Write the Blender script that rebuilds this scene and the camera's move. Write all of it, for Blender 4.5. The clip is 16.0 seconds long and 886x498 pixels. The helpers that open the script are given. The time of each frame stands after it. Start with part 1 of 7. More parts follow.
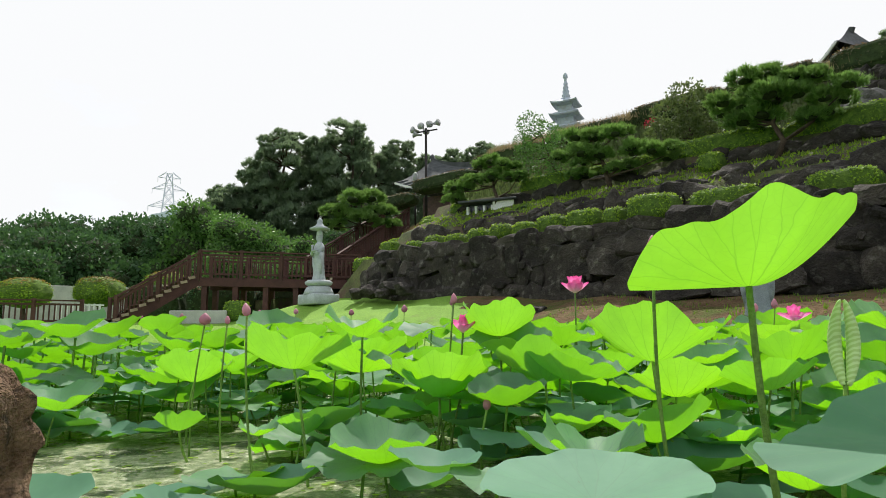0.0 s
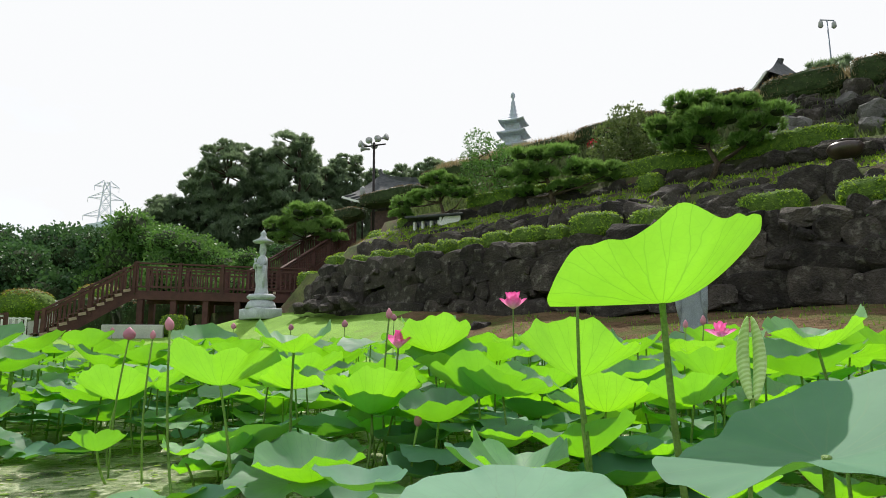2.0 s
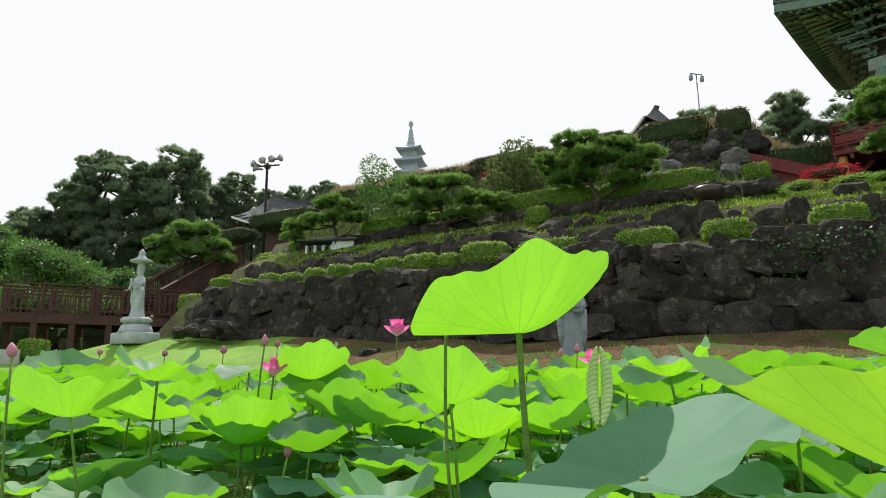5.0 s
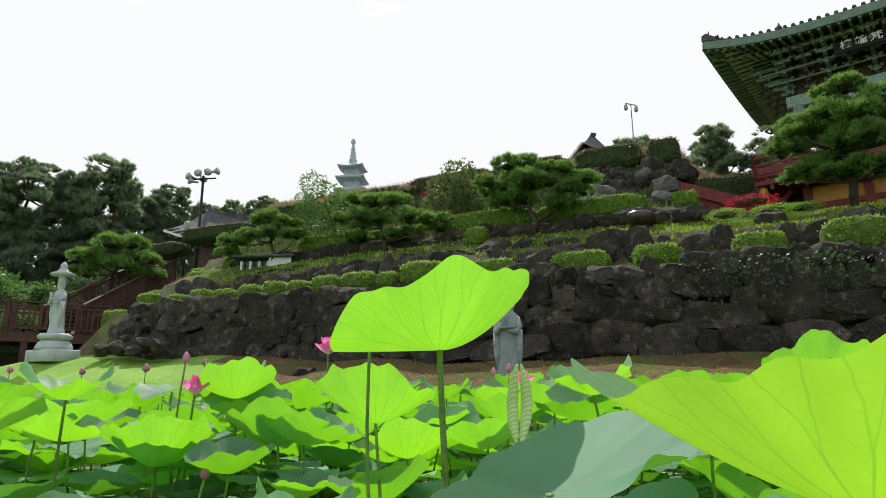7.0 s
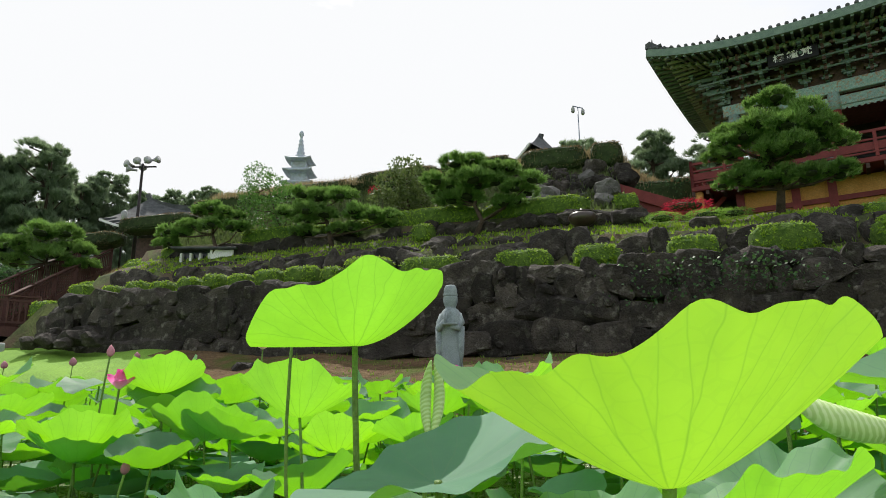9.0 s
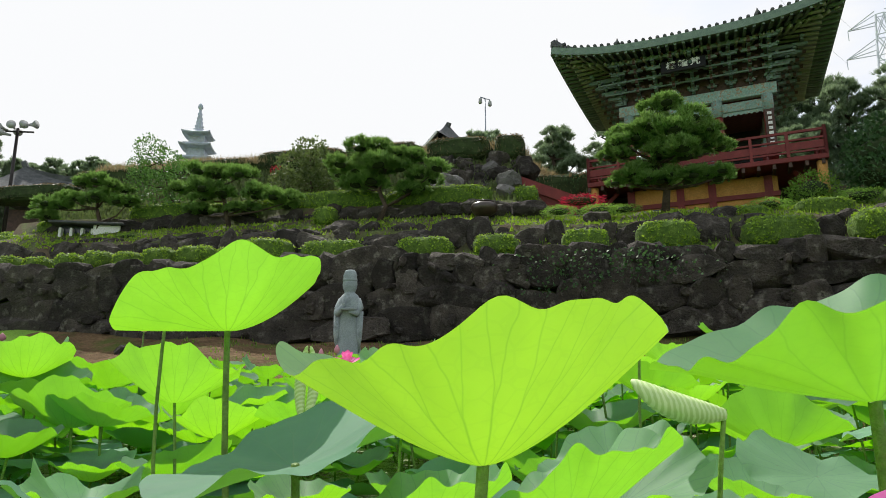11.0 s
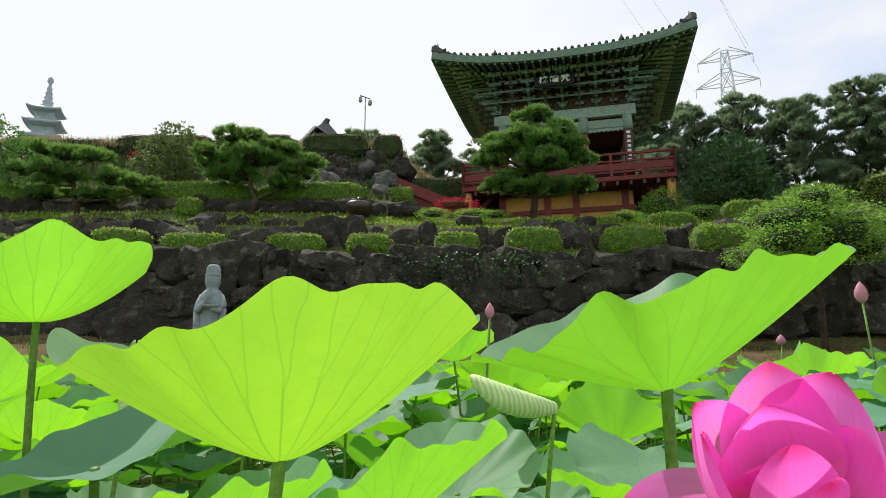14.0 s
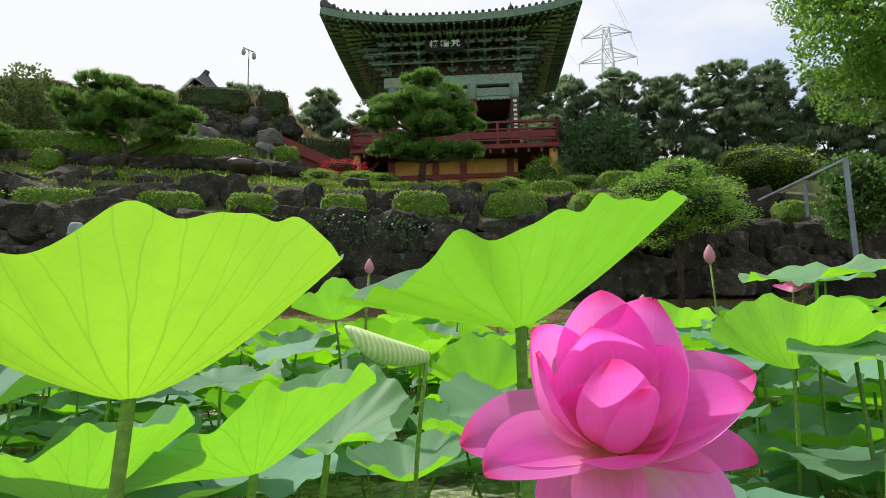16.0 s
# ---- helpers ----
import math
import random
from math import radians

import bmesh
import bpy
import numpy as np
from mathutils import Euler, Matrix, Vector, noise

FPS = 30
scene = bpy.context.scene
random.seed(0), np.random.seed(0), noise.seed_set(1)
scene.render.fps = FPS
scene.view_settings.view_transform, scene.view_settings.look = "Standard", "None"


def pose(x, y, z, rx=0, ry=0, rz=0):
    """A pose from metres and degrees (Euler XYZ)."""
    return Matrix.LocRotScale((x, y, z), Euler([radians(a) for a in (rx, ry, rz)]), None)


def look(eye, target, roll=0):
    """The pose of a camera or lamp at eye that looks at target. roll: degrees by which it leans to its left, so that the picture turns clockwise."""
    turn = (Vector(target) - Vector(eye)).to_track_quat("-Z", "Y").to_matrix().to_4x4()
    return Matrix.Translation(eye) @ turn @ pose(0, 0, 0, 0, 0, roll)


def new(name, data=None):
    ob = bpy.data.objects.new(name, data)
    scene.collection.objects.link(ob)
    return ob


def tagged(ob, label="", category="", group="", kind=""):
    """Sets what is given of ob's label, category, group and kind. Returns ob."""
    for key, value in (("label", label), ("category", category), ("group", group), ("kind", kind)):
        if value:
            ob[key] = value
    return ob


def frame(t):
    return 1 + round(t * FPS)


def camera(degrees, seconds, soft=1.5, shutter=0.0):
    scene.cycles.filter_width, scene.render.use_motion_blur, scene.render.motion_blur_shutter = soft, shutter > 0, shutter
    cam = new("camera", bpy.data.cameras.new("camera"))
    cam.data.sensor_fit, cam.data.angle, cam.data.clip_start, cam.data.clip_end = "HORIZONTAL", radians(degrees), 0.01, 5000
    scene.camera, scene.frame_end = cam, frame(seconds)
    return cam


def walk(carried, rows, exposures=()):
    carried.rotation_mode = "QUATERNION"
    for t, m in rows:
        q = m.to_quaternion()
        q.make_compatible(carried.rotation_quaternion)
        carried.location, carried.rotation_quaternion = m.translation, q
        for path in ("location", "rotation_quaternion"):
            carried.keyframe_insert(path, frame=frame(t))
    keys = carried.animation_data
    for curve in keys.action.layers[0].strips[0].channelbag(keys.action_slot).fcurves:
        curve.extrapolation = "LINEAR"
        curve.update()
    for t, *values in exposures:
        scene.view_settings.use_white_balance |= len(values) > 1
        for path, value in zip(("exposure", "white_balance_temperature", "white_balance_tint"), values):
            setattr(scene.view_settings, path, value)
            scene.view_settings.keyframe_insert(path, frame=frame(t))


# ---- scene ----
cam = camera(69.84, 16.0, soft=0.55)
PATH = [
    (0, look((0.0000, 0.0000, 0.6000), (0.0000, 1.9811, 0.8742), -0.40)),
    (0.5, look((0.0129, 0.0040, 0.5995), (0.0505, 1.9836, 0.8818), -0.38)),
    (1, look((0.0286, 0.0060, 0.6008), (0.1082, 1.9825, 0.8959), -0.39)),
    (1.5, look((0.0458, 0.0059, 0.6022), (0.1667, 1.9787, 0.9080), -0.29)),
    (2, look((0.0591, 0.0051, 0.5998), (0.2229, 1.9724, 0.9201), -0.37)),
    (2.5, look((0.0698, 0.0017, 0.5977), (0.2790, 1.9613, 0.9387), -0.42)),
    (3, look((0.0774, -0.0049, 0.5976), (0.3335, 1.9482, 0.9441), -0.46)),
    (3.5, look((0.0831, -0.0140, 0.6006), (0.3970, 1.9308, 0.9459), -0.55)),
    (4, look((0.0946, -0.0244, 0.6041), (0.4681, 1.9091, 0.9537), -0.52)),
    (6.5, look((0.1575, -0.0219, 0.5991), (0.7850, 1.8190, 1.0652), -0.60)),
    (7, look((0.1660, -0.0268, 0.5967), (0.8277, 1.8046, 1.0529), -0.52)),
    (7.5, look((0.1801, -0.0463, 0.5936), (0.8615, 1.7813, 1.0359), -0.52)),
    (8, look((0.1924, -0.0686, 0.5916), (0.9096, 1.7455, 1.0328), -0.46)),
    (10.5, look((0.2445, -0.1632, 0.5931), (1.2515, 1.5132, 1.0120), -0.25)),
    (11, look((0.2545, -0.1738, 0.5926), (1.3341, 1.4620, 0.9909), -0.21)),
    (11.5, look((0.2683, -0.1757, 0.5921), (1.4005, 1.4258, 0.9836), -0.37)),
    (12, look((0.2816, -0.1730, 0.5909), (1.4619, 1.3887, 1.0010), -0.43)),
    (12.5, look((0.2934, -0.1705, 0.5883), (1.5152, 1.3567, 1.0067), -0.49)),
    (13, look((0.2998, -0.1741, 0.5878), (1.5503, 1.3275, 1.0135), -0.43)),
    (13.5, look((0.3102, -0.1810, 0.5864), (1.6190, 1.2717, 1.0070), -0.38)),
    (14, look((0.3237, -0.1889, 0.5824), (1.7055, 1.2012, 0.9802), -0.39)),
    (14.5, look((0.3358, -0.1964, 0.5765), (1.7791, 1.1328, 0.9636), -0.36)),
    (15, look((0.3405, -0.2019, 0.5706), (1.8653, 1.0412, 0.9308), -0.25)),
    (15.5, look((0.3401, -0.2066, 0.5636), (1.9206, 0.9726, 0.8977), -1.28)),
    (16, look((0.3356, -0.2114, 0.5552), (1.9574, 0.9244, 0.8376), -1.22)),
]
walk(cam, PATH)

# ---- world, sun ----
SUN_AZ, SUN_EL = 8.0, 52.0      # compass angle from +y towards +x, and height
world = bpy.data.worlds.new("world")
scene.world = world
world.use_nodes = True
wt = world.node_tree
wt.nodes.clear()
w_out = wt.nodes.new("ShaderNodeOutputWorld")
w_bg = wt.nodes.new("ShaderNodeBackground")
w_sky = wt.nodes.new("ShaderNodeTexSky")
w_sky.sky_type = 'NISHITA'
w_sky.sun_disc = False
w_sky.sun_elevation = radians(SUN_EL)
w_sky.sun_rotation = radians(SUN_AZ)
w_sky.air_density, w_sky.dust_density, w_sky.ozone_density = 1.0, 2.5, 1.0
w_co = wt.nodes.new("ShaderNodeTexCoord")
w_map = wt.nodes.new("ShaderNodeMapping")
w_map.inputs["Scale"].default_value = (1.0, 1.0, 2.6)
w_noise = wt.nodes.new("ShaderNodeTexNoise")
w_noise.inputs["Scale"].default_value = 1.7
w_noise.inputs["Detail"].default_value = 6
w_noise.inputs["Roughness"].default_value = 0.55
w_ramp = wt.nodes.new("ShaderNodeValToRGB")
w_ramp.color_ramp.elements[0].position, w_ramp.color_ramp.elements[1].position = 0.36, 0.56
w_ramp.color_ramp.elements[0].color = (0.0, 0.0, 0.0, 1)
w_ramp.color_ramp.elements[1].color = (0.62, 0.62, 0.62, 1)
w_mix = wt.nodes.new("ShaderNodeMix")
w_mix.data_type = 'RGBA'
w_mix.inputs["B"].default_value = (9.2, 9.3, 9.45, 1)    # bright thin cloud
# the veil of cloud thickens towards the sun
w_dot = wt.nodes.new("ShaderNodeVectorMath")
w_dot.operation = 'DOT_PRODUCT'
w_dot.inputs[1].default_value = (math.sin(radians(SUN_AZ + 12)) * math.cos(radians(40)), math.cos(radians(SUN_AZ + 12)) * math.cos(radians(40)), math.sin(radians(40)))
w_veil = wt.nodes.new("ShaderNodeMapRange")
w_veil.inputs["From Min"].default_value, w_veil.inputs["From Max"].default_value = 0.45, 0.93
w_veil.inputs["To Min"].default_value, w_veil.inputs["To Max"].default_value = 0.30, 0.9
w_sum = wt.nodes.new("ShaderNodeMath")
w_sum.operation, w_sum.use_clamp = 'ADD', True
wt.links.new(w_co.outputs["Generated"], w_dot.inputs[0])
wt.links.new(w_dot.outputs["Value"], w_veil.inputs["Value"])
wt.links.new(w_co.outputs["Generated"], w_map.inputs["Vector"])
wt.links.new(w_map.outputs["Vector"], w_noise.inputs["Vector"])
wt.links.new(w_noise.outputs["Fac"], w_ramp.inputs["Fac"])
wt.links.new(w_ramp.outputs["Color"], w_sum.inputs[0])
wt.links.new(w_veil.outputs["Result"], w_sum.inputs[1])
wt.links.new(w_sum.outputs["Value"], w_mix.inputs["Factor"])
w_gain = wt.nodes.new("ShaderNodeVectorMath")
w_gain.operation = 'SCALE'
w_gain.inputs["Scale"].default_value = 2.1
wt.links.new(w_sky.outputs["Color"], w_gain.inputs[0])
wt.links.new(w_gain.outputs["Vector"], w_mix.inputs["A"])
wt.links.new(w_mix.outputs["Result"], w_bg.inputs["Color"])
wt.links.new(w_bg.outputs["Background"], w_out.inputs["Surface"])
w_bg.inputs["Strength"].default_value = 0.1

sun = new("sun", bpy.data.lights.new("sun", 'SUN'))
sun.data.energy, sun.data.angle, sun.data.color = 4.2, radians(0.6), (1.0, 0.955, 0.88)
sun_to = Vector((math.sin(radians(SUN_AZ)) * math.cos(radians(SUN_EL)), math.cos(radians(SUN_AZ)) * math.cos(radians(SUN_EL)), math.sin(radians(SUN_EL))))
sun.matrix_world = look(sun_to * 60, (0, 0, 0))
scene.view_settings.exposure = 0.06


# ---- materials ----
def nodes_of(name):
    m = bpy.data.materials.new(name)
    m.use_nodes = True
    nt = m.node_tree
    nt.nodes.clear()
    out = nt.nodes.new("ShaderNodeOutputMaterial")
    return m, nt, out


def add(nt, kind, **inputs):
    n = nt.nodes.new(kind)
    for k, v in inputs.items():
        n.inputs[k.replace("_", " ")].default_value = v
    return n


def ramp(nt, fac, stops):
    r = nt.nodes.new("ShaderNodeValToRGB")
    els = r.color_ramp.elements
    while len(els) < len(stops):
        els.new(0.5)
    for e, (p, c) in zip(els, stops):
        e.position, e.color = p, (*c, 1)
    nt.links.new(fac, r.inputs["Fac"])
    return r.outputs["Color"]


def mixed(nt, a, b, fac, how='MIX'):
    n = nt.nodes.new("ShaderNodeMix")
    n.data_type, n.blend_type = 'RGBA', how
    for key, v in (("A", a), ("B", b)):
        if isinstance(v, tuple):
            n.inputs[key].default_value = (*v, 1)
        else:
            nt.links.new(v, n.inputs[key])
    if isinstance(fac, float):
        n.inputs["Factor"].default_value = fac
    else:
        nt.links.new(fac, n.inputs["Factor"])
    return n.outputs["Result"]


def noise_of(nt, scale, detail=5.0, rough=0.6, coords="Object"):
    co = nt.nodes.new("ShaderNodeNewGeometry" if coords == "Position" else "ShaderNodeTexCoord")
    n = add(nt, "ShaderNodeTexNoise", Scale=scale, Detail=detail, Roughness=rough)
    nt.links.new(co.outputs[coords], n.inputs["Vector"])
    return n.outputs["Fac"]


def surface(name, dark, light, scale=6.0, fine=60.0, rough=0.8, bump=0.3, metal=0.0, vary=0.0, coords="Object", spec=0.35, depth=0.02, patches=None):
    """Two scales of variation in colour, fine relief, optional change from object to object."""
    m, nt, out = nodes_of(name)
    b = add(nt, "ShaderNodeBsdfPrincipled", Roughness=rough, Metallic=metal)
    b.inputs["Specular IOR Level"].default_value = spec
    big, small = noise_of(nt, scale, coords=coords), noise_of(nt, fine, 3.0, coords=coords)
    col = ramp(nt, big, [(0.3, dark), (0.7, light)])
    col = mixed(nt, col, ramp(nt, small, [(0.3, (0.62, 0.62, 0.62)), (0.7, (1.25, 1.25, 1.25))]), 0.75, 'MULTIPLY')
    if patches:
        pcol, pscale, lo, hi = patches
        f = ramp(nt, noise_of(nt, pscale, 6.0, coords=coords), [(lo, (0, 0, 0)), (hi, (1, 1, 1))])
        col = mixed(nt, col, pcol, f)
    if vary:
        info = nt.nodes.new("ShaderNodeObjectInfo")
        col = mixed(nt, col, ramp(nt, info.outputs["Random"], [(0.0, (1 - vary,) * 3), (1.0, (1 + vary,) * 3)]), 1.0, 'MULTIPLY')
    nt.links.new(col, b.inputs["Base Color"])
    if bump:
        bp = add(nt, "ShaderNodeBump", Strength=bump, Distance=depth)
        nt.links.new(small, bp.inputs["Height"])
        nt.links.new(bp.outputs["Normal"], b.inputs["Normal"])
    nt.links.new(b.outputs["BSDF"], out.inputs["Surface"])
    return m


def leafy(name, dark, light, through_col, amount=0.45, rough=0.5, vary=0.15, isle=True, gloss=0.25):
    """Small leaves or needles: light passes through them in part."""
    m, nt, out = nodes_of(name)
    geo, info = nt.nodes.new("ShaderNodeNewGeometry"), nt.nodes.new("ShaderNodeObjectInfo")
    col = ramp(nt, geo.outputs["Random Per Island"], [(0.0, dark), (1.0, light)])
    col = mixed(nt, col, ramp(nt, info.outputs["Random"], [(0.0, (1 - vary,) * 3), (1.0, (1 + vary,) * 3)]), 1.0, 'MULTIPLY')
    b = add(nt, "ShaderNodeBsdfPrincipled", Roughness=rough)
    b.inputs["Specular IOR Level"].default_value = gloss
    tr = nt.nodes.new("ShaderNodeBsdfTranslucent")
    tcol = mixed(nt, col, through_col, 0.6)
    nt.links.new(col, b.inputs["Base Color"])
    nt.links.new(tcol, tr.inputs["Color"])
    mx = add(nt, "ShaderNodeMixShader", Fac=amount)
    nt.links.new(b.outputs["BSDF"], mx.inputs[1])
    nt.links.new(tr.outputs["BSDF"], mx.inputs[2])
    nt.links.new(mx.outputs["Shader"], out.inputs["Surface"])
    return m


def lotus_material(name, top, glow, vein, amount, rough=0.42):
    """A lotus blade: waxy grey-green skin, forked veins running out from the stalk, sunlight passing through."""
    m, nt, out = nodes_of(name)
    uv = nt.nodes.new("ShaderNodeUVMap")
    sep = nt.nodes.new("ShaderNodeSeparateXYZ")
    nt.links.new(uv.outputs["UV"], sep.inputs["Vector"])

    def calc(op, a, b=None, c=None):
        n = nt.nodes.new("ShaderNodeMath")
        n.operation = op
        for i, v in enumerate((a, b, c)):
            if v is None:
                continue
            if isinstance(v, (int, float)):
                n.inputs[i].default_value = v
            else:
                nt.links.new(v, n.inputs[i])
        return n.outputs[0]

    ang, rad = sep.outputs["X"], sep.outputs["Y"]
    wob = noise_of(nt, 7.0, 3.0)
    ang2 = calc('ADD', ang, calc('MULTIPLY', calc('SUBTRACT', wob, 0.5), 0.034))
    # main veins
    tri = calc('ABSOLUTE', calc('SUBTRACT', calc('FRACT', calc('MULTIPLY', ang2, 19.0)), 0.5))
    wide = calc('MULTIPLY', tri, calc('MULTIPLY_ADD', rad, 1.0, 0.12))
    near_hub = calc('SUBTRACT', 1.0, calc('MULTIPLY', calc('MAXIMUM', calc('SUBTRACT', rad, 0.56), 0.0), 9.0))
    main = calc('MULTIPLY', calc('MAXIMUM', calc('SUBTRACT', 1.0, calc('DIVIDE', wide, 0.042)), 0.0), calc('MAXIMUM', near_hub, 0.0))
    # forks: each vein splits past mid radius
    grow = calc('MULTIPLY', calc('MAXIMUM', calc('SUBTRACT', rad, 0.54), 0.0), 0.62)
    fork = calc('ABSOLUTE', calc('SUBTRACT', tri, grow))
    fork = calc('MULTIPLY', calc('MAXIMUM', calc('SUBTRACT', 1.0, calc('DIVIDE', calc('MULTIPLY', fork, rad), 0.024)), 0.0), calc('GREATER_THAN', rad, 0.54))
    lines = calc('MAXIMUM', main, calc('MULTIPLY', fork, 0.75))
    hub = calc('LESS_THAN', rad, 0.035)
    lines = calc('MAXIMUM', lines, hub)
    # fine network
    vor = nt.nodes.new("ShaderNodeTexVoronoi")
    vor.feature = 'DISTANCE_TO_EDGE'
    vor.inputs["Scale"].default_value = 42.0
    co = nt.nodes.new("ShaderNodeTexCoord")
    nt.links.new(co.outputs["Object"], vor.inputs["Vector"])
    net = calc('LESS_THAN', vor.outputs["Distance"], 0.05)
    info = nt.nodes.new("ShaderNodeObjectInfo")
    shade = ramp(nt, info.outputs["Random"], [(0.0, (0.62, 0.68, 0.62)), (0.5, (0.95, 0.97, 0.95)), (1.0, (1.15, 1.08, 0.95))])
    blot = ramp(nt, noise_of(nt, 5.0, 4.0), [(0.3, (0.86, 0.88, 0.86)), (0.7, (1.1, 1.08, 1.05))])
    spots = ramp(nt, noise_of(nt, 30.0, 5.0, 0.7), [(0.70, (0, 0, 0)), (0.76, (1, 1, 1))])

    def coloured(base):
        c = mixed(nt, mixed(nt, base, shade, 1.0, 'MULTIPLY'), blot, 1.0, 'MULTIPLY')
        return mixed(nt, c, (0.20, 0.14, 0.05), calc('MULTIPLY', spots, 0.55))
    skin, thru = coloured(top), coloured(glow)
    skin = mixed(nt, skin, (0.24, 0.38, 0.17), calc('MULTIPLY', lines, 0.2))
    thru = mixed(nt, thru, vein, calc('MAXIMUM', calc('MULTIPLY', lines, 0.8), calc('MULTIPLY', net, 0.10)))
    b = add(nt, "ShaderNodeBsdfPrincipled", Roughness=rough)
    b.inputs["Specular IOR Level"].default_value = 0.3
    nt.links.new(skin, b.inputs["Base Color"])
    bp = add(nt, "ShaderNodeBump", Strength=0.10, Distance=0.002)
    nt.links.new(calc('ADD', lines, calc('MULTIPLY', noise_of(nt, 25.0), 0.6)), bp.inputs["Height"])
    nt.links.new(bp.outputs["Normal"], b.inputs["Normal"])
    tr = nt.nodes.new("ShaderNodeBsdfTranslucent")
    nt.links.new(thru, tr.inputs["Color"])
    mx = add(nt, "ShaderNodeMixShader", Fac=amount)
    nt.links.new(b.outputs["BSDF"], mx.inputs[1])
    nt.links.new(tr.outputs["BSDF"], mx.inputs[2])
    nt.links.new(mx.outputs["Shader"], out.inputs["Surface"])
    return m


LEAF = lotus_material("lotus_leaf_skin", (0.34, 0.57, 0.40), (0.222, 0.555, 0.005), (0.11, 0.335, 0.007), 0.64, 0.5)
LEAF_YELLOW = lotus_material("yellowing_lotus_leaf_skin", (0.33, 0.54, 0.35), (0.285, 0.56, 0.006), (0.13, 0.34, 0.008), 0.64, 0.5)
# duller grey-green skin for leaves seen from above and the low layer
LEAF_GREY = lotus_material("grey_lotus_leaf_skin", (0.18, 0.38, 0.27), (0.17, 0.45, 0.02), (0.10, 0.27, 0.02), 0.36, 0.65)
STEM = surface("lotus_stem_skin", (0.10, 0.20, 0.03), (0.20, 0.34, 0.06), 9, 90, 0.6, 0.4, vary=0.2)
STEM_DRY = surface("withered_stem_skin", (0.10, 0.07, 0.03), (0.24, 0.18, 0.08), 12, 90, 0.8, 0.4)
POD = surface("seed_pod_skin", (0.10, 0.14, 0.03), (0.28, 0.24, 0.08), 14, 120, 0.7, 0.3)


def rolled_material():
    """Young rolled blade: pale ribs across dull green."""
    m, nt, out = nodes_of("rolled_leaf_skin")
    b = add(nt, "ShaderNodeBsdfPrincipled", Roughness=0.55)
    wave = add(nt, "ShaderNodeTexWave", Scale=34.0, Distortion=3.5, Detail=2.0)
    wave.bands_direction = 'Z'
    co = nt.nodes.new("ShaderNodeTexCoord")
    tip = nt.nodes.new("ShaderNodeMapping")
    tip.inputs["Rotation"].default_value = (0.5, 0.4, 0.0)
    nt.links.new(co.outputs["Object"], tip.inputs["Vector"])
    nt.links.new(tip.outputs["Vector"], wave.inputs["Vector"])
    col = ramp(nt, wave.outputs["Fac"], [(0.3, (0.46, 0.63, 0.24)), (0.75, (0.63, 0.77, 0.40))])
    col = mixed(nt, col, ramp(nt, noise_of(nt, 14.0), [(0.3, (0.8, 0.85, 0.75)), (0.7, (1.1, 1.08, 1.05))]), 1.0, 'MULTIPLY')
    nt.links.new(col, b.inputs["Base Color"])
    nt.links.new(b.outputs["BSDF"], out.inputs["Surface"])
    return m


ROLL = rolled_material()


def petal_material(name, stops, amount=0.6):
    """Pink petal: paler towards its foot, fine streaks along it, light passing through."""
    m, nt, out = nodes_of(name)
    uv = nt.nodes.new("ShaderNodeUVMap")
    sep = nt.nodes.new("ShaderNodeSeparateXYZ")
    nt.links.new(uv.outputs["UV"], sep.inputs["Vector"])
    st = nt.nodes.new("ShaderNodeMapping")
    st.inputs["Scale"].default_value = (26.0, 1.2, 1.0)
    nt.links.new(uv.outputs["UV"], st.inputs["Vector"])
    streak = add(nt, "ShaderNodeTexNoise", Scale=1.0, Detail=3.0)
    nt.links.new(st.outputs["Vector"], streak.inputs["Vector"])
    col = ramp(nt, sep.outputs["Y"], stops)
    col = mixed(nt, col, ramp(nt, streak.outputs["Fac"], [(0.3, (0.92, 0.78, 0.9)), (0.7, (1.04, 1.12, 1.06))]), 0.55, 'MULTIPLY')
    b = add(nt, "ShaderNodeBsdfPrincipled", Roughness=0.5)
    b.inputs["Specular IOR Level"].default_value = 0.25
    tr = nt.nodes.new("ShaderNodeBsdfTranslucent")
    nt.links.new(col, b.inputs["Base Color"])
    nt.links.new(col, tr.inputs["Color"])
    mx = add(nt, "ShaderNodeMixShader", Fac=amount)
    nt.links.new(b.outputs["BSDF"], mx.inputs[1])
    nt.links.new(tr.outputs["BSDF"], mx.inputs[2])
    nt.links.new(mx.outputs["Shader"], out.inputs["Surface"])
    return m


PINK = petal_material("lotus_petal_skin", [(0.0, (1.0, 0.80, 0.36)), (0.16, (1.0, 0.60, 0.72)), (0.5, (1.0, 0.32, 0.83)), (0.88, (1.0, 0.19, 0.74)), (1.0, (0.90, 0.05, 0.30))], 0.62)
PINK_PALE = petal_material("pale_lotus_petal_skin", [(0.0, (1.0, 0.88, 0.72)), (0.25, (1.0, 0.70, 0.80)), (0.6, (0.96, 0.36, 0.66)), (0.9, (0.88, 0.17, 0.50)), (1.0, (0.80, 0.09, 0.34))], 0.5)
BUDPINK = leafy("lotus_bud_skin", (0.36, 0.14, 0.19), (0.60, 0.27, 0.34), (0.8, 0.25, 0.4), 0.2, 0.5, 0.2)
YELLOW = surface("lotus_heart_skin", (0.75, 0.42, 0.05), (0.9, 0.65, 0.12), 40, 200, 0.6, 0.3)
STONE = surface("statue_granite", (0.40, 0.44, 0.455), (0.54, 0.58, 0.59), 5, 90, 0.75, 0.25, patches=((0.22, 0.245, 0.25), 4.0, 0.58, 0.8))
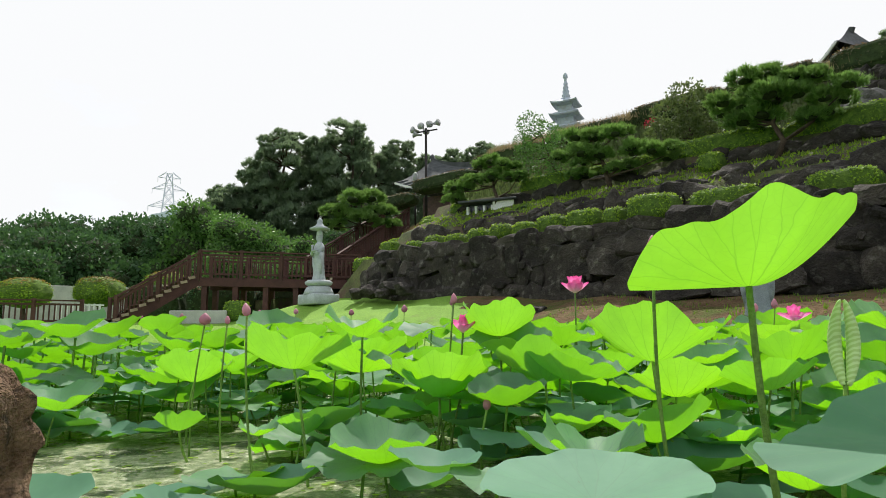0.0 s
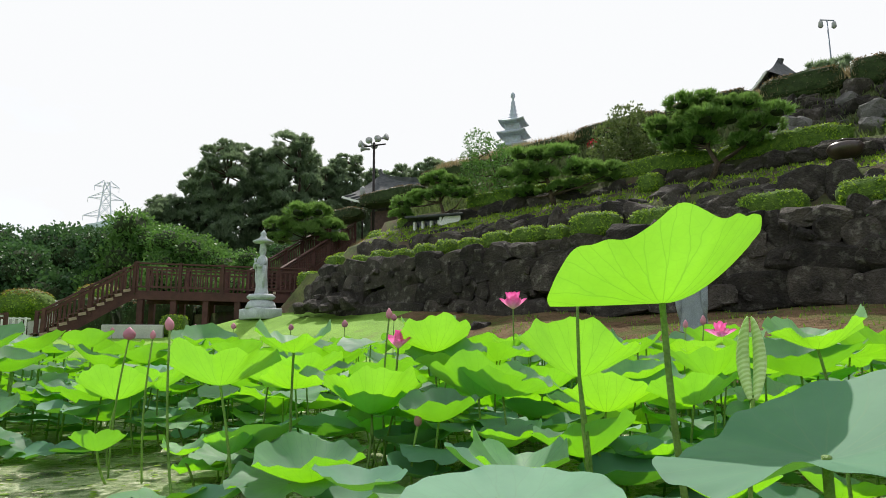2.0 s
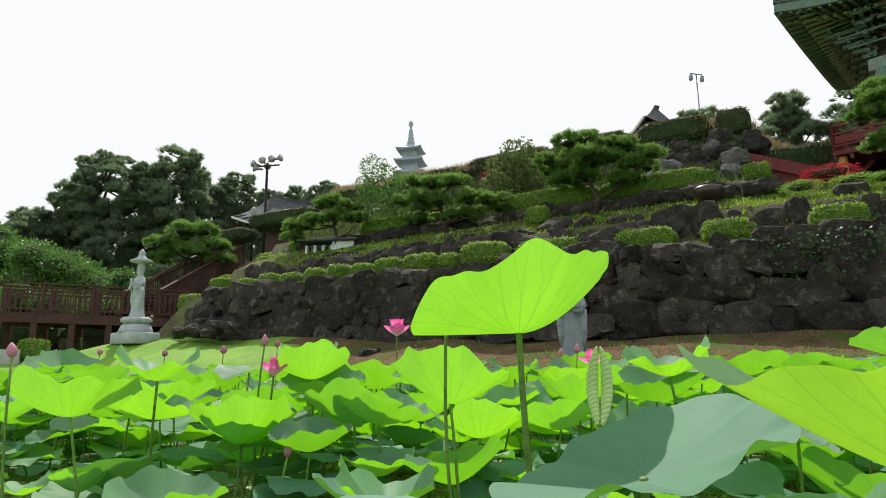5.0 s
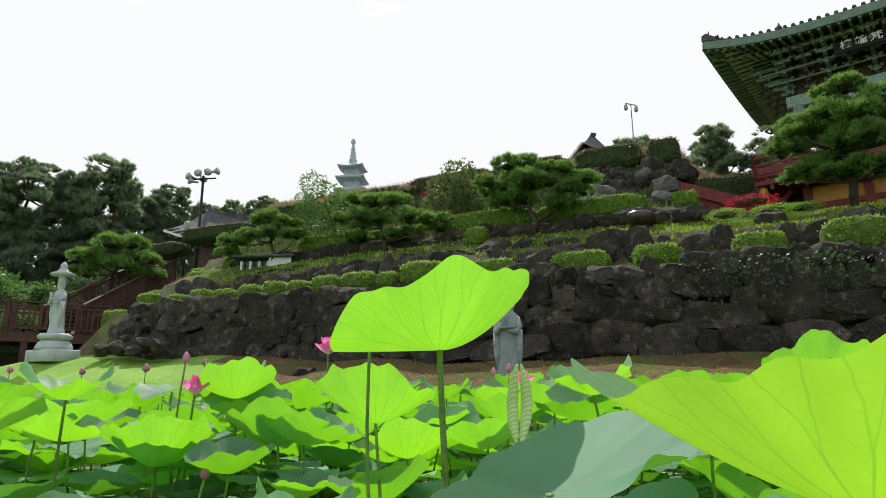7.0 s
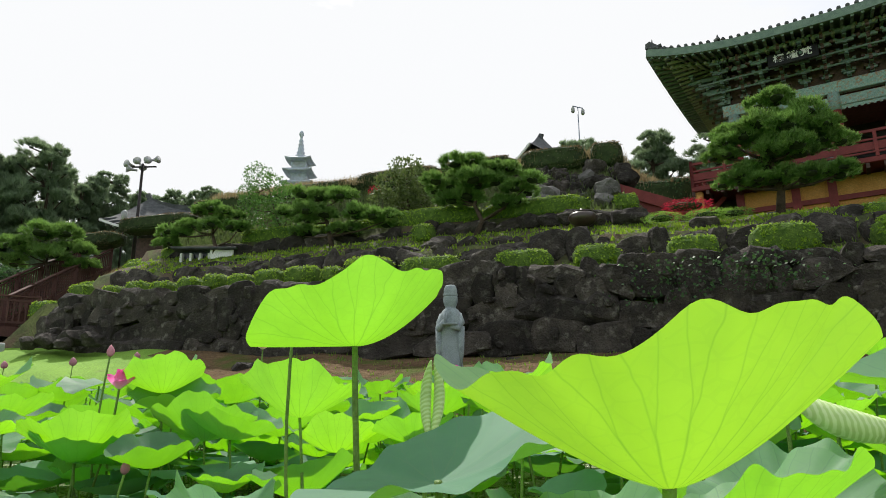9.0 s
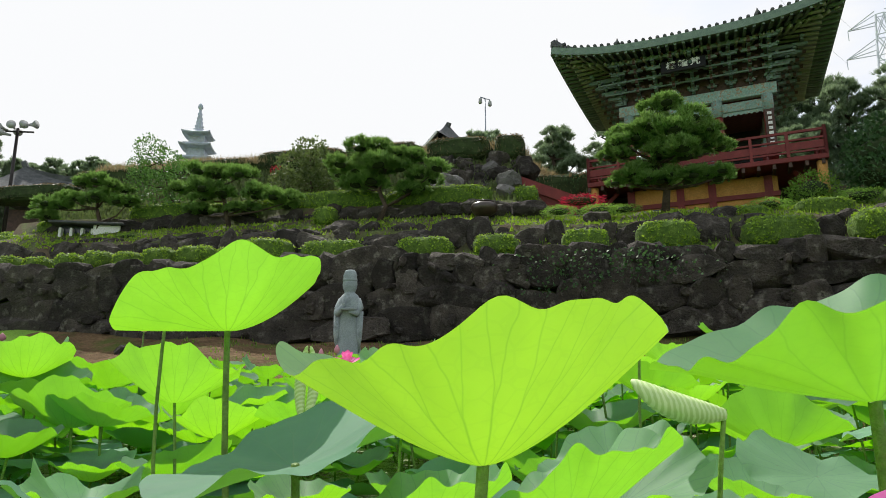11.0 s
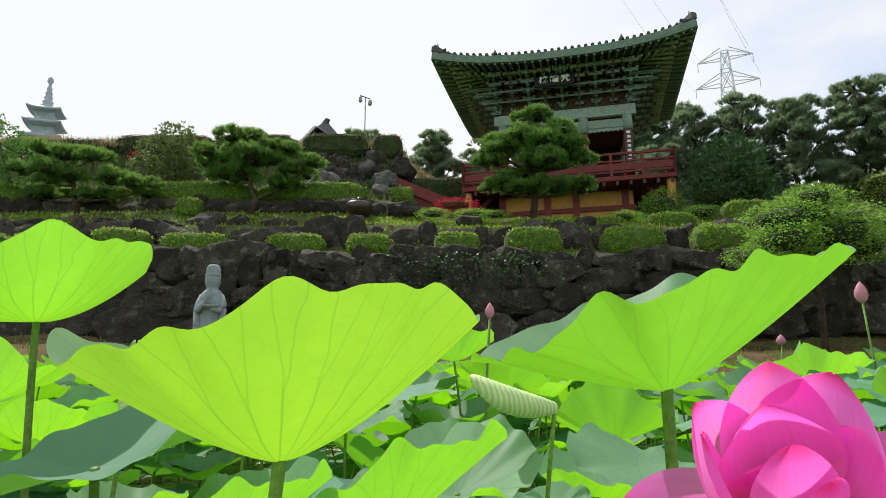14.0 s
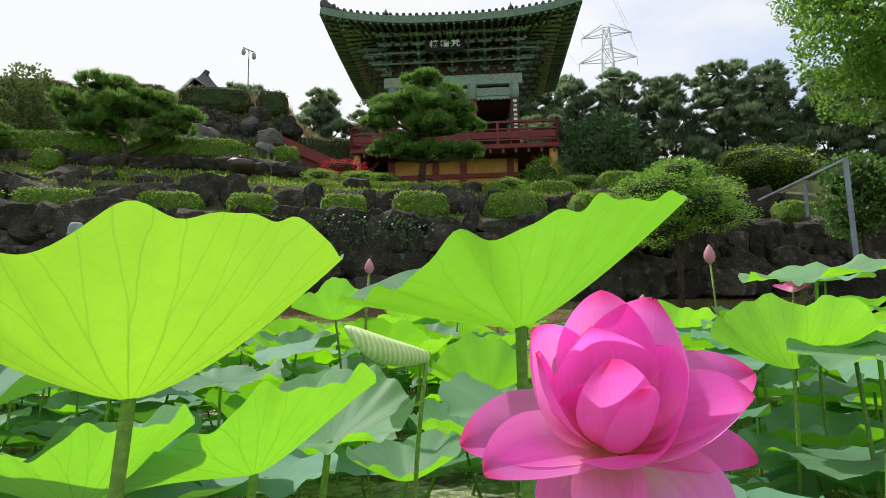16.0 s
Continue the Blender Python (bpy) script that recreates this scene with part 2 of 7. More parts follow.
# darker granite, used only for the standing statue on the bank
STONE_DARK = surface("darker_statue_granite", (0.22, 0.265, 0.275), (0.33, 0.38, 0.39), 5, 90, 0.75, 0.25, patches=((0.11, 0.13, 0.135), 4.0, 0.55, 0.75))
# granite shifted to pale blue, with the haze of distance painted in
PAGODA = surface("hazed_pagoda_granite", (0.37, 0.43, 0.50), (0.50, 0.55, 0.62), 3, 60, 0.75, 0.2, patches=((0.3, 0.3, 0.3), 2.0, 0.5, 0.75))
ROCK = surface("basalt_boulder", (0.022, 0.019, 0.016), (0.078, 0.066, 0.055), 2.4, 22, 0.9, 1.0, vary=0.5, depth=0.06, patches=((0.16, 0.15, 0.125), 5.0, 0.55, 0.72), spec=0.3, coords="Position")
ROCK_PALE = surface("pale_boulder", (0.09, 0.085, 0.08), (0.21, 0.20, 0.19), 1.8, 22, 0.9, 0.8, vary=0.3, depth=0.05, coords="Position")
ROCK_NEAR = surface("brown_pond_rock", (0.10, 0.055, 0.03), (0.34, 0.22, 0.14), 9, 45, 0.95, 1.0, depth=0.03, patches=((0.05, 0.035, 0.02), 16.0, 0.52, 0.66))
SOIL = surface("bare_bank_soil", (0.085, 0.055, 0.028), (0.21, 0.14, 0.075), 1.4, 13, 0.95, 1.0, depth=0.09, patches=((0.085, 0.12, 0.025), 1.1, 0.50, 0.66), spec=0.1)
LAWN = surface("mown_lawn", (0.15, 0.30, 0.03), (0.22, 0.40, 0.045), 0.9, 26, 0.9, 0.7, depth=0.03, patches=((0.17, 0.16, 0.06), 0.6, 0.68, 0.85))
TERRACE = surface("terrace_earth_and_weeds", (0.038, 0.046, 0.018), (0.115, 0.14, 0.04), 1.1, 14, 0.95, 0.9, depth=0.06, patches=((0.09, 0.065, 0.04), 1.6, 0.5, 0.62))
GRASS = leafy("grass_blade", (0.07, 0.16, 0.02), (0.20, 0.34, 0.05), (0.35, 0.55, 0.05), 0.4)
DRYGRASS = leafy("dry_grass_blade", (0.20, 0.15, 0.07), (0.42, 0.33, 0.19), (0.5, 0.4, 0.2), 0.35)
HEDGE_DARK = leafy("weathered_hedge_leaf", (0.035, 0.045, 0.02), (0.11, 0.11, 0.045), (0.16, 0.16, 0.06), 0.25)
HEDGE = leafy("hedge_leaf", (0.085, 0.17, 0.018), (0.30, 0.45, 0.04), (0.44, 0.66, 0.05), 0.45)
HEDGE_BROWN = leafy("browned_hedge_leaf", (0.08, 0.07, 0.03), (0.26, 0.17, 0.08), (0.35, 0.22, 0.08), 0.3)
HEDGE_TIP = leafy("russet_hedge_leaf", (0.10, 0.12, 0.02), (0.34, 0.20, 0.04), (0.4, 0.3, 0.04), 0.3)
# near-black fill: the shade inside foliage, put into its colour
CORE = surface("shaded_foliage_core", (0.018, 0.032, 0.010), (0.045, 0.07, 0.02), 5, 40, 0.95, 0.6)
NEEDLE = leafy("garden_pine_needle", (0.04, 0.105, 0.025), (0.23, 0.39, 0.10), (0.30, 0.50, 0.10), 0.43)
# paler, greyer needles: distance haze mixed into the colour
NEEDLE_FAR = leafy("hazed_pine_needle", (0.07, 0.12, 0.075), (0.23, 0.31, 0.19), (0.38, 0.50, 0.25), 0.45)
# shade between far needles as a colour, lightened by the same haze
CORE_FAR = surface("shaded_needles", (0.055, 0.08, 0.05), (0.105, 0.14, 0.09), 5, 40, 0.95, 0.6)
BROAD = leafy("broad_leaf", (0.022, 0.062, 0.024), (0.075, 0.155, 0.055), (0.13, 0.28, 0.07), 0.25)
BROAD_LIGHT = leafy("light_leaf", (0.04, 0.105, 0.025), (0.115, 0.235, 0.055), (0.20, 0.40, 0.07), 0.33)
# leaf colour brightened for crowns with the sun behind them
BROAD_SUN = leafy("sunlit_leaf", (0.07, 0.17, 0.025), (0.18, 0.34, 0.06), (0.36, 0.62, 0.08), 0.5)
BROAD_GREY = leafy("dull_leaf", (0.06, 0.085, 0.03), (0.13, 0.17, 0.06), (0.2, 0.28, 0.07), 0.35)
BARK = surface("pine_bark", (0.035, 0.025, 0.018), (0.12, 0.085, 0.06), 5, 40, 0.95, 0.9, depth=0.03)
REDWOOD = surface("red_brown_stained_wood", (0.06, 0.025, 0.02), (0.105, 0.044, 0.034), 3, 40, 0.7, 0.3, vary=0.12)
TREAD = surface("pale_stair_edge", (0.30, 0.22, 0.15), (0.42, 0.33, 0.24), 6, 50, 0.8, 0.2)
RED = surface("red_temple_paint", (0.15, 0.020, 0.018), (0.22, 0.032, 0.028), 4, 40, 0.55, 0.2, vary=0.08)
ORANGE = surface("ochre_temple_paint", (0.52, 0.25, 0.06), (0.62, 0.33, 0.09), 3, 30, 0.75, 0.15)
GREEN = surface("green_temple_paint", (0.10, 0.155, 0.125), (0.17, 0.235, 0.19), 5, 50, 0.6, 0.2, vary=0.15)
TEAL = surface("blue_green_temple_paint", (0.15, 0.27, 0.24), (0.32, 0.44, 0.39), 14, 70, 0.6, 0.2, vary=0.2, patches=((0.30, 0.19, 0.12), 11.0, 0.54, 0.62))
GREEN_DULL = surface("weathered_bracket_paint", (0.07, 0.14, 0.115), (0.17, 0.26, 0.21), 9, 60, 0.65, 0.2, vary=0.3, patches=((0.20, 0.11, 0.07), 14.0, 0.55, 0.66))
OCHRE = surface("yellow_green_rafter_paint", (0.16, 0.19, 0.12), (0.25, 0.28, 0.18), 5, 50, 0.6, 0.2)
BROWNRED = surface("dark_bracket_paint", (0.05, 0.03, 0.024), (0.12, 0.065, 0.05), 8, 60, 0.65, 0.2)
BLACK = surface("black_board", (0.008, 0.008, 0.010), (0.02, 0.02, 0.022), 4, 40, 0.5, 0.1)
WHITE = surface("white_paint", (0.70, 0.70, 0.69), (0.82, 0.82, 0.8), 2, 30, 0.7, 0.1)
TILE = surface("grey_roof_tile", (0.045, 0.05, 0.052), (0.11, 0.115, 0.12), 4, 40, 0.75, 0.4, vary=0.2)
CONCRETE = surface("weathered_concrete", (0.38, 0.38, 0.36), (0.55, 0.54, 0.51), 2, 40, 0.85, 0.3)
STEEL = surface("grey_painted_steel", (0.16, 0.19, 0.24), (0.25, 0.29, 0.35), 3, 60, 0.5, 0.1, metal=0.4)
# very pale steel: haze over the far pylons and cables, kept as colour
PYLON = surface("hazed_steel", (0.62, 0.66, 0.72), (0.72, 0.76, 0.82), 1, 10, 0.7, 0.0, metal=0.2)
POLE = surface("dark_metal_pole", (0.018, 0.015, 0.014), (0.05, 0.042, 0.04), 3, 60, 0.5, 0.1, metal=0.5)
HORN = surface("pale_horn_plastic", (0.30, 0.31, 0.31), (0.42, 0.43, 0.43), 3, 50, 0.6, 0.1)
GLASSY = surface("dark_window", (0.02, 0.025, 0.03), (0.05, 0.06, 0.07), 3, 20, 0.15, 0.0, spec=0.6)
REDFLOWER = leafy("red_flower_petal", (0.35, 0.01, 0.03), (0.6, 0.02, 0.06), (0.7, 0.05, 0.1), 0.3)
# pale blue-green: the haze of distance is part of this colour
HAZE_HILL = surface("haze_tinted_hill", (0.17, 0.25, 0.24), (0.24, 0.32, 0.30), 0.05, 0.5, 1.0, 0.0)
JAR = surface("glazed_brown_jar", (0.03, 0.018, 0.014), (0.07, 0.045, 0.035), 4, 40, 0.3, 0.1, spec=0.6)


def water_material():
    m, nt, out = nodes_of("pond_water")
    b = add(nt, "ShaderNodeBsdfPrincipled", Roughness=0.08)
    b.inputs["Specular IOR Level"].default_value = 0.6
    scum = ramp(nt, noise_of(nt, 2.2, 8.0, 0.7), [(0.40, (0, 0, 0)), (0.49, (1, 1, 1))])
    # green weed tones; the palest stops are painted sun sparkle on the water
    weed_glints = ramp(nt, noise_of(nt, 19.0, 9.0, 0.78), [(0.35, (0.03, 0.045, 0.013)), (0.44, (0.14, 0.20, 0.065)), (0.53, (0.34, 0.37, 0.20)), (0.62, (0.72, 0.70, 0.56))])
    col = mixed(nt, (0.011, 0.015, 0.008), weed_glints, scum)
    nt.links.new(col, b.inputs["Base Color"])
    rg = ramp(nt, scum, [(0.0, (0.07,) * 3), (1.0, (0.28,) * 3)])
    nt.links.new(rg, b.inputs["Roughness"])
    bp = add(nt, "ShaderNodeBump", Strength=0.8, Distance=0.02)
    nt.links.new(noise_of(nt, 48.0, 7.0, 0.75), bp.inputs["Height"])
    nt.links.new(bp.outputs["Normal"], b.inputs["Normal"])
    nt.links.new(b.outputs["BSDF"], out.inputs["Surface"])
    return m


WATER = water_material()


# ---- building helpers ----
HILL = pose(0, 0, 0, 0, 0, -43.115)      # the hillside's own axes: x along the wall, y into the hill
rnd = random.Random(7)


def hill_xy(x, y):
    p = HILL.inverted() @ Vector((x, y, 0))
    return p.x, p.y


def at_hill(u, v, z, turn=0.0, s=1.0):
    return HILL @ pose(u, v, z, 0, 0, turn) @ Matrix.Diagonal((s, s, s, 1))


def mesh_of(name, bm, mats, smooth=True):
    me = bpy.data.meshes.new(name)
    bm.to_mesh(me)
    bm.free()
    for m in (mats if isinstance(mats, (list, tuple)) else [mats]):
        me.materials.append(m)
    if smooth:
        me.polygons.foreach_set("use_smooth", [True] * len(me.polygons))
    return me


def part(name, bm, material, parent, label="", smooth=True, m=None):
    me = bm if isinstance(bm, bpy.types.Mesh) else mesh_of(name, bm, material, smooth)
    ob = new(name, me)
    ob.parent = parent
    if m is not None:
        ob.matrix_basis = m
    if label:
        ob["label"] = label
    return ob


def thing(name, m, label, category, group="", kind=""):
    ob = new(name)
    ob.empty_display_size = 0.2
    ob.matrix_basis = m
    return tagged(ob, label, category, group, kind)


def box(bm, x0, x1, y0, y1, z0, z1, bevel=0.0, m=None):
    r = bmesh.ops.create_cube(bm, size=1)
    t = Matrix.Translation(((x0 + x1) / 2, (y0 + y1) / 2, (z0 + z1) / 2)) @ Matrix.Diagonal((x1 - x0, y1 - y0, z1 - z0, 1))
    bmesh.ops.transform(bm, matrix=(m @ t if m is not None else t), verts=r["verts"])
    if bevel:
        es = list({e for v in r["verts"] for e in v.link_edges})
        bmesh.ops.bevel(bm, geom=es, offset=bevel, segments=1, affect='EDGES')
    return bm


def boxed(*a, **k):
    return box(bmesh.new(), *a, **k)


def beam(bm, a, b, w, h, up=Vector((0, 0, 1))):
    """A straight bar of section w x h from a to b."""
    a, b = Vector(a), Vector(b)
    d = (b - a).normalized()
    side = d.cross(up)
    if side.length < 1e-4:
        side = d.cross(Vector((0, 1, 0)))
    side.normalize()
    top = side.cross(d)
    vs = []
    for p in (a, b):
        for i, j in ((-1, -1), (1, -1), (1, 1), (-1, 1)):
            vs.append(bm.verts.new(p + side * (i * w / 2) + top * (j * h / 2)))
    for f in ((3, 2, 1, 0), (4, 5, 6, 7), (0, 1, 5, 4), (1, 2, 6, 5), (2, 3, 7, 6), (3, 0, 4, 7)):
        bm.faces.new([vs[i] for i in f])
    return bm


def swept(bm, pts, w, h):
    """One unbroken bar of section w x h along a line of points."""
    pts = [Vector(p) for p in pts]
    rings = []
    for i, p in enumerate(pts):
        d = (pts[min(i + 1, len(pts) - 1)] - pts[max(i - 1, 0)]).normalized()
        side = d.cross(Vector((0, 0, 1))).normalized()
        top = side.cross(d)
        rings.append([bm.verts.new(p + side * (a * w / 2) + top * (b * h / 2)) for a, b in ((-1, -1), (1, -1), (1, 1), (-1, 1))])
    for a, b in zip(rings, rings[1:]):
        for k in range(4):
            bm.faces.new((a[k], a[(k + 1) % 4], b[(k + 1) % 4], b[k]))
    bm.faces.new(rings[0][::-1])
    bm.faces.new(rings[-1])
    return bm


def tube(bm, pts, radii, seg=8, cap=True):
    """A round tapering limb along a line of points."""
    pts = [Vector(p) for p in pts]
    rings = []
    for i, p in enumerate(pts):
        d = (pts[min(i + 1, len(pts) - 1)] - pts[max(i - 1, 0)]).normalized()
        s = d.cross(Vector((0.3, 0.9, 0.2))).normalized()
        t = d.cross(s)
        r = radii[i] if isinstance(radii, (list, tuple)) else radii
        rings.append([bm.verts.new(p + (s * math.cos(2 * math.pi * k / seg) + t * math.sin(2 * math.pi * k / seg)) * r) for k in range(seg)])
    for a, b in zip(rings, rings[1:]):
        for k in range(seg):
            bm.faces.new((a[k], a[(k + 1) % seg], b[(k + 1) % seg], b[k]))
    if cap:
        bm.faces.new(rings[0][::-1])
        bm.faces.new(rings[-1])
    return bm


def lathe(bm, profile, seg=20, squash=(1, 1), at=(0, 0)):
    """Rings of (radius, height) joined into a turned body."""
    rings = []
    for r, z in profile:
        rings.append([bm.verts.new((at[0] + squash[0] * r * math.cos(2 * math.pi * k / seg), at[1] + squash[1] * r * math.sin(2 * math.pi * k / seg), z)) for k in range(seg)])
    for a, b in zip(rings, rings[1:]):
        for k in range(seg):
            bm.faces.new((a[k], a[(k + 1) % seg], b[(k + 1) % seg], b[k]))
    bm.faces.new(rings[0][::-1])
    bm.faces.new(rings[-1])
    return bm


# ---- ground: one sheet from pond bed over bank and terraces to the horizon ----
STEPS = [(14.32, 3.30), (15.7, 3.52), (16.15, 4.45), (16.6, 4.65), (17.9, 5.30), (18.15, 5.75), (19.2, 5.95), (20.4, 6.9), (21.3, 8.0), (21.7, 8.35), (23.0, 8.6), (30.0, 8.7)]
STEPS_R = [(14.32, 3.30), (15.7, 3.52), (16.15, 4.40), (16.6, 4.6), (17.6, 5.0), (18.6, 5.3), (19.6, 5.5), (22.0, 5.6), (24.5, 5.7), (25.0, 7.6), (30.0, 7.8)]


def climb(table, v):
    if v <= table[0][0]:
        return table[0][1]
    for (a, za), (b, zb) in zip(table, table[1:]):
        if v <= b:
            return za + (zb - za) * (v - a) / (b - a)
    return table[-1][1]


def sm(a, b, x):
    k = min(1.0, max(0.0, (x - a) / (b - a)))
    return k * k * (3 - 2 * k)


def ground_z(u, v):
    n = noise.noise((u * 0.5, v * 0.5, 0.3))
    p = HILL @ Vector((u, v, 0))
    far_d = math.hypot(p.x, p.y)
    s = v - 8.6 + 0.5 * n
    if u < -10:
        s = max(s, (far_d - 20.5) * sm(-10, -15, u))
    if u > 9:
        s = max(s, (far_d - 13.0) * sm(9, 11, u))
    if v < 0:
        s = max(s, -v * 1.6 - 1.1 + 0.3 * n)
    if s < 0:
        return max(-0.5, s * 0.6)
    foot = max(1.15, 1.45 + 0.045 * max(0.0, min(-u - 5, 13)) - 0.16 * max(0.0, -u - 19.5))
    low = 0.08 + (foot - 0.08) * min(1.0, s / 5.6) ** 0.85 + 0.04 * n
    if v < 0:
        low = min(low, 0.35)
    if v < 14.3:
        return low
    k = sm(-0.9, 1.2, u)
    high = climb(STEPS, v) * (1 - k) + climb(STEPS_R, v) * k
    m = sm(-33, -21, u)
    if u < -17.2 and v < 26:
        high = high * sm(-18.8, -17.2, u) + min(high, 2.2 + .5 * max(0.0, v - 15.4)) * (1 - sm(-18.8, -17.2, u))
    low2 = 2.2 + 0.06 * min(v - 14, 60)
    return low2 * (1 - m) + high * m + 0.10 * n * (1 if v > 15 else 0.3)


def grown(core, far, steps):
    out = list(core)
    a, d = core[0], core[1] - core[0]
    lo, hi = [], []
    for i in range(steps):
        k = (i + 1) / steps
        lo.append(core[0] - (far * k ** 3 + d * (i + 1)))
        hi.append(core[-1] + (far * k ** 3 + d * (i + 1)))
    return lo[::-1] + out + hi


us = grown([-36 + 0.75 * i for i in range(89)], 3000, 12)
core_v = [-6 + 0.6 * i for i in range(13)] + [1.8 + 0.7 * i for i in range(10)] + [8.4 + 0.42 * i for i in range(14)]
core_v = [v for v in core_v if v < 14.2] + [14.28, 14.33, 14.8, 15.3, 15.7, 16.15, 16.6, 17.2, 17.6, 17.9, 18.15, 18.6, 19.2, 19.6, 20.4, 20.9, 21.3, 21.7, 22.4, 23.0, 24.5, 25.0, 27, 30]
vs_lines = sorted(set([-3000 * ((i + 1) / 10) ** 3 - 6 for i in range(10)] + core_v + [30 + 3000 * ((i + 1) / 12) ** 3 + 2 * i for i in range(12)]))
gv, gf, gm = [], [], []
for v in vs_lines:
    for u in us:
        p = HILL @ Vector((u, v, 0))
        gv.append((p.x, p.y, ground_z(u, v)))
nu = len(us)
for j in range(len(vs_lines) - 1):
    for i in range(nu - 1):
        gf.append((j * nu + i, j * nu + i + 1, (j + 1) * nu + i + 1, (j + 1) * nu + i))
        u, v = (us[i] + us[i + 1]) / 2, (vs_lines[j] + vs_lines[j + 1]) / 2
        edge = -9.5 + 3.0 * noise.noise((u * 0.35, v * 0.4, 4)) - 1.2 * (v - 11)
        gm.append(2 if v > 14.3 else (0 if u < edge else 1))
me = bpy.data.meshes.new("ground")
me.from_pydata(gv, [], gf)
for m in (LAWN, SOIL, TERRACE):
    me.materials.append(m)
me.polygons.foreach_set("material_index", gm)
me.polygons.foreach_set("use_smooth", [True] * len(gm))
tagged(new("ground", me), "grassy lawn, bare brown bank and weedy terraced hillside", "ground", kind="structure")

bm = bmesh.new()
bmesh.ops.create_grid(bm, x_segments=60, y_segments=60, size=1)
bmesh.ops.transform(bm, matrix=HILL @ Matrix.Translation((-8, 4.0, 0)) @ Matrix.Diagonal((30, 22, 1, 1)), verts=bm.verts)
tagged(new("water", mesh_of("water", bm, WATER)), "still pond water with green scum and duckweed", "water", kind="structure")


# ---- boulders ----
def boulder_mesh(seed, sub=3, lump=0.17, mat=None, cuts=11, smooth=False, front=.47):
    """A rough block: a ball cut by chance planes, then roughened."""
    bm = bmesh.new()
    bmesh.ops.create_icosphere(bm, subdivisions=sub, radius=0.62)
    r = random.Random(seed)
    off = Vector((r.uniform(0, 50), r.uniform(0, 50), r.uniform(0, 50)))
    planes = [(Vector((r.gauss(0, 1), r.gauss(0, 1), r.gauss(0, 1))).normalized(), r.uniform(.36, .5)) for _ in range(cuts)]
    planes += [(Vector(n), .47) for n in ((1, 0, 0), (-1, 0, 0), (0, 1, 0), (0, 0, 1), (0, 0, -1))] + [(Vector((0, -1, 0)), front)]
    for v in bm.verts:
        c = v.co.copy()
        for n, d in planes:
            over = c.dot(n) - d
            if over > 0:
                c -= n * over
        v.co = c * (1 + lump * noise.noise(c * 2.6 + off) + 0.55 * lump * noise.noise(c * 6 + off) + 0.3 * lump * noise.noise(c * 14 + off))
    return mesh_of("boulder", bm, mat or ROCK, smooth)


BOULDERS = [boulder_mesh(i) for i in range(12)]
WALL_STONES = [boulder_mesh(40 + i, lump=.12, cuts=8, front=.34) for i in range(12)]
PALE_BOULDERS = [boulder_mesh(20 + i, mat=ROCK_PALE) for i in range(3)]


def lay_course(parent, u0, u1, v, z0, z1, wide, deep, swing=1.0, stones=None, tip=1.0):
    u = u0
    while u < u1:
        w = wide * rnd.choice((.45, .6, .8, 1.0, 1.15, 1.5))
        h = (z1 - z0) * rnd.uniform(0.85, 1.5)
        m = at_hill(u + w / 2, v + tip * rnd.uniform(-0.1, 0.1), (z0 + z1) / 2 + swing * rnd.uniform(-0.14, 0.14), tip * rnd.uniform(-14, 14))
        m = m @ pose(0, 0, 0, tip * rnd.uniform(-12, 12), tip * rnd.uniform(-22, 22), 0) @ Matrix.Diagonal((w * 1.25, deep, h * 1.16, 1))
        part("boulder", rnd.choice(stones or BOULDERS), None, parent, m=m)
        u += w * 0.93


def build_walls():
    wall = thing("wall_retaining", Matrix(), "dry-laid wall of dark brown basalt boulders", "stone wall", kind="structure")
    for i, (a, b) in enumerate(((1.35, 2.0), (1.95, 2.55), (2.5, 3.05), (2.95, 3.42))):
        lay_course(wall, -17.3 + 0.3 * i, 21, 14.12 + 0.06 * i, a, b, (1.1, 1.0, 0.9, 0.7)[i], 0.8, (1, 1, 1, .25)[i], WALL_STONES, .55)
    for k in range(70):
        m = at_hill(rnd.uniform(-16.8, 16), 13.93 + rnd.uniform(-.06, .04), rnd.uniform(1.6, 3.2), rnd.uniform(-20, 20)) @ pose(0, 0, 0, 0, rnd.uniform(0, 90), 0)
        part("boulder", rnd.choice(BOULDERS), None, wall, m=m @ Matrix.Diagonal((rnd.uniform(.16, .34), .24, rnd.uniform(.14, .28), 1)))
    low = thing("wall_low", Matrix(), "low broken row of mossy dark boulders on the terrace", "stone wall", kind="structure")
    lay_course(low, -16.5, 14, 16.1, 3.75, 4.4, 0.85, 0.6)
    lay_course(low, -15, -.5, 16.5, 4.25, 4.55, 0.6, 0.6)
    third = thing("wall_third", Matrix(), "row of brown boulders under the long clipped hedge", "stone wall", kind="structure")
    lay_course(third, -16, -0.6, 18.02, 5.2, 5.62, 0.8, 0.55, .6)


build_walls()


# ---- lotus ----
def cyc(vals, a):
    """Smooth loop through a few values round a circle."""
    n = len(vals)
    x = (a / (2 * math.pi) * n) % n
    i, k = int(x), x - int(x)
    p0, p1, p2, p3 = vals[i - 1], vals[i % n], vals[(i + 1) % n], vals[(i + 2) % n]
    return p1 + 0.5 * k * (p2 - p0 + k * (2 * p0 - 5 * p1 + 4 * p2 - p3 + k * (3 * (p1 - p2) + p3 - p0)))


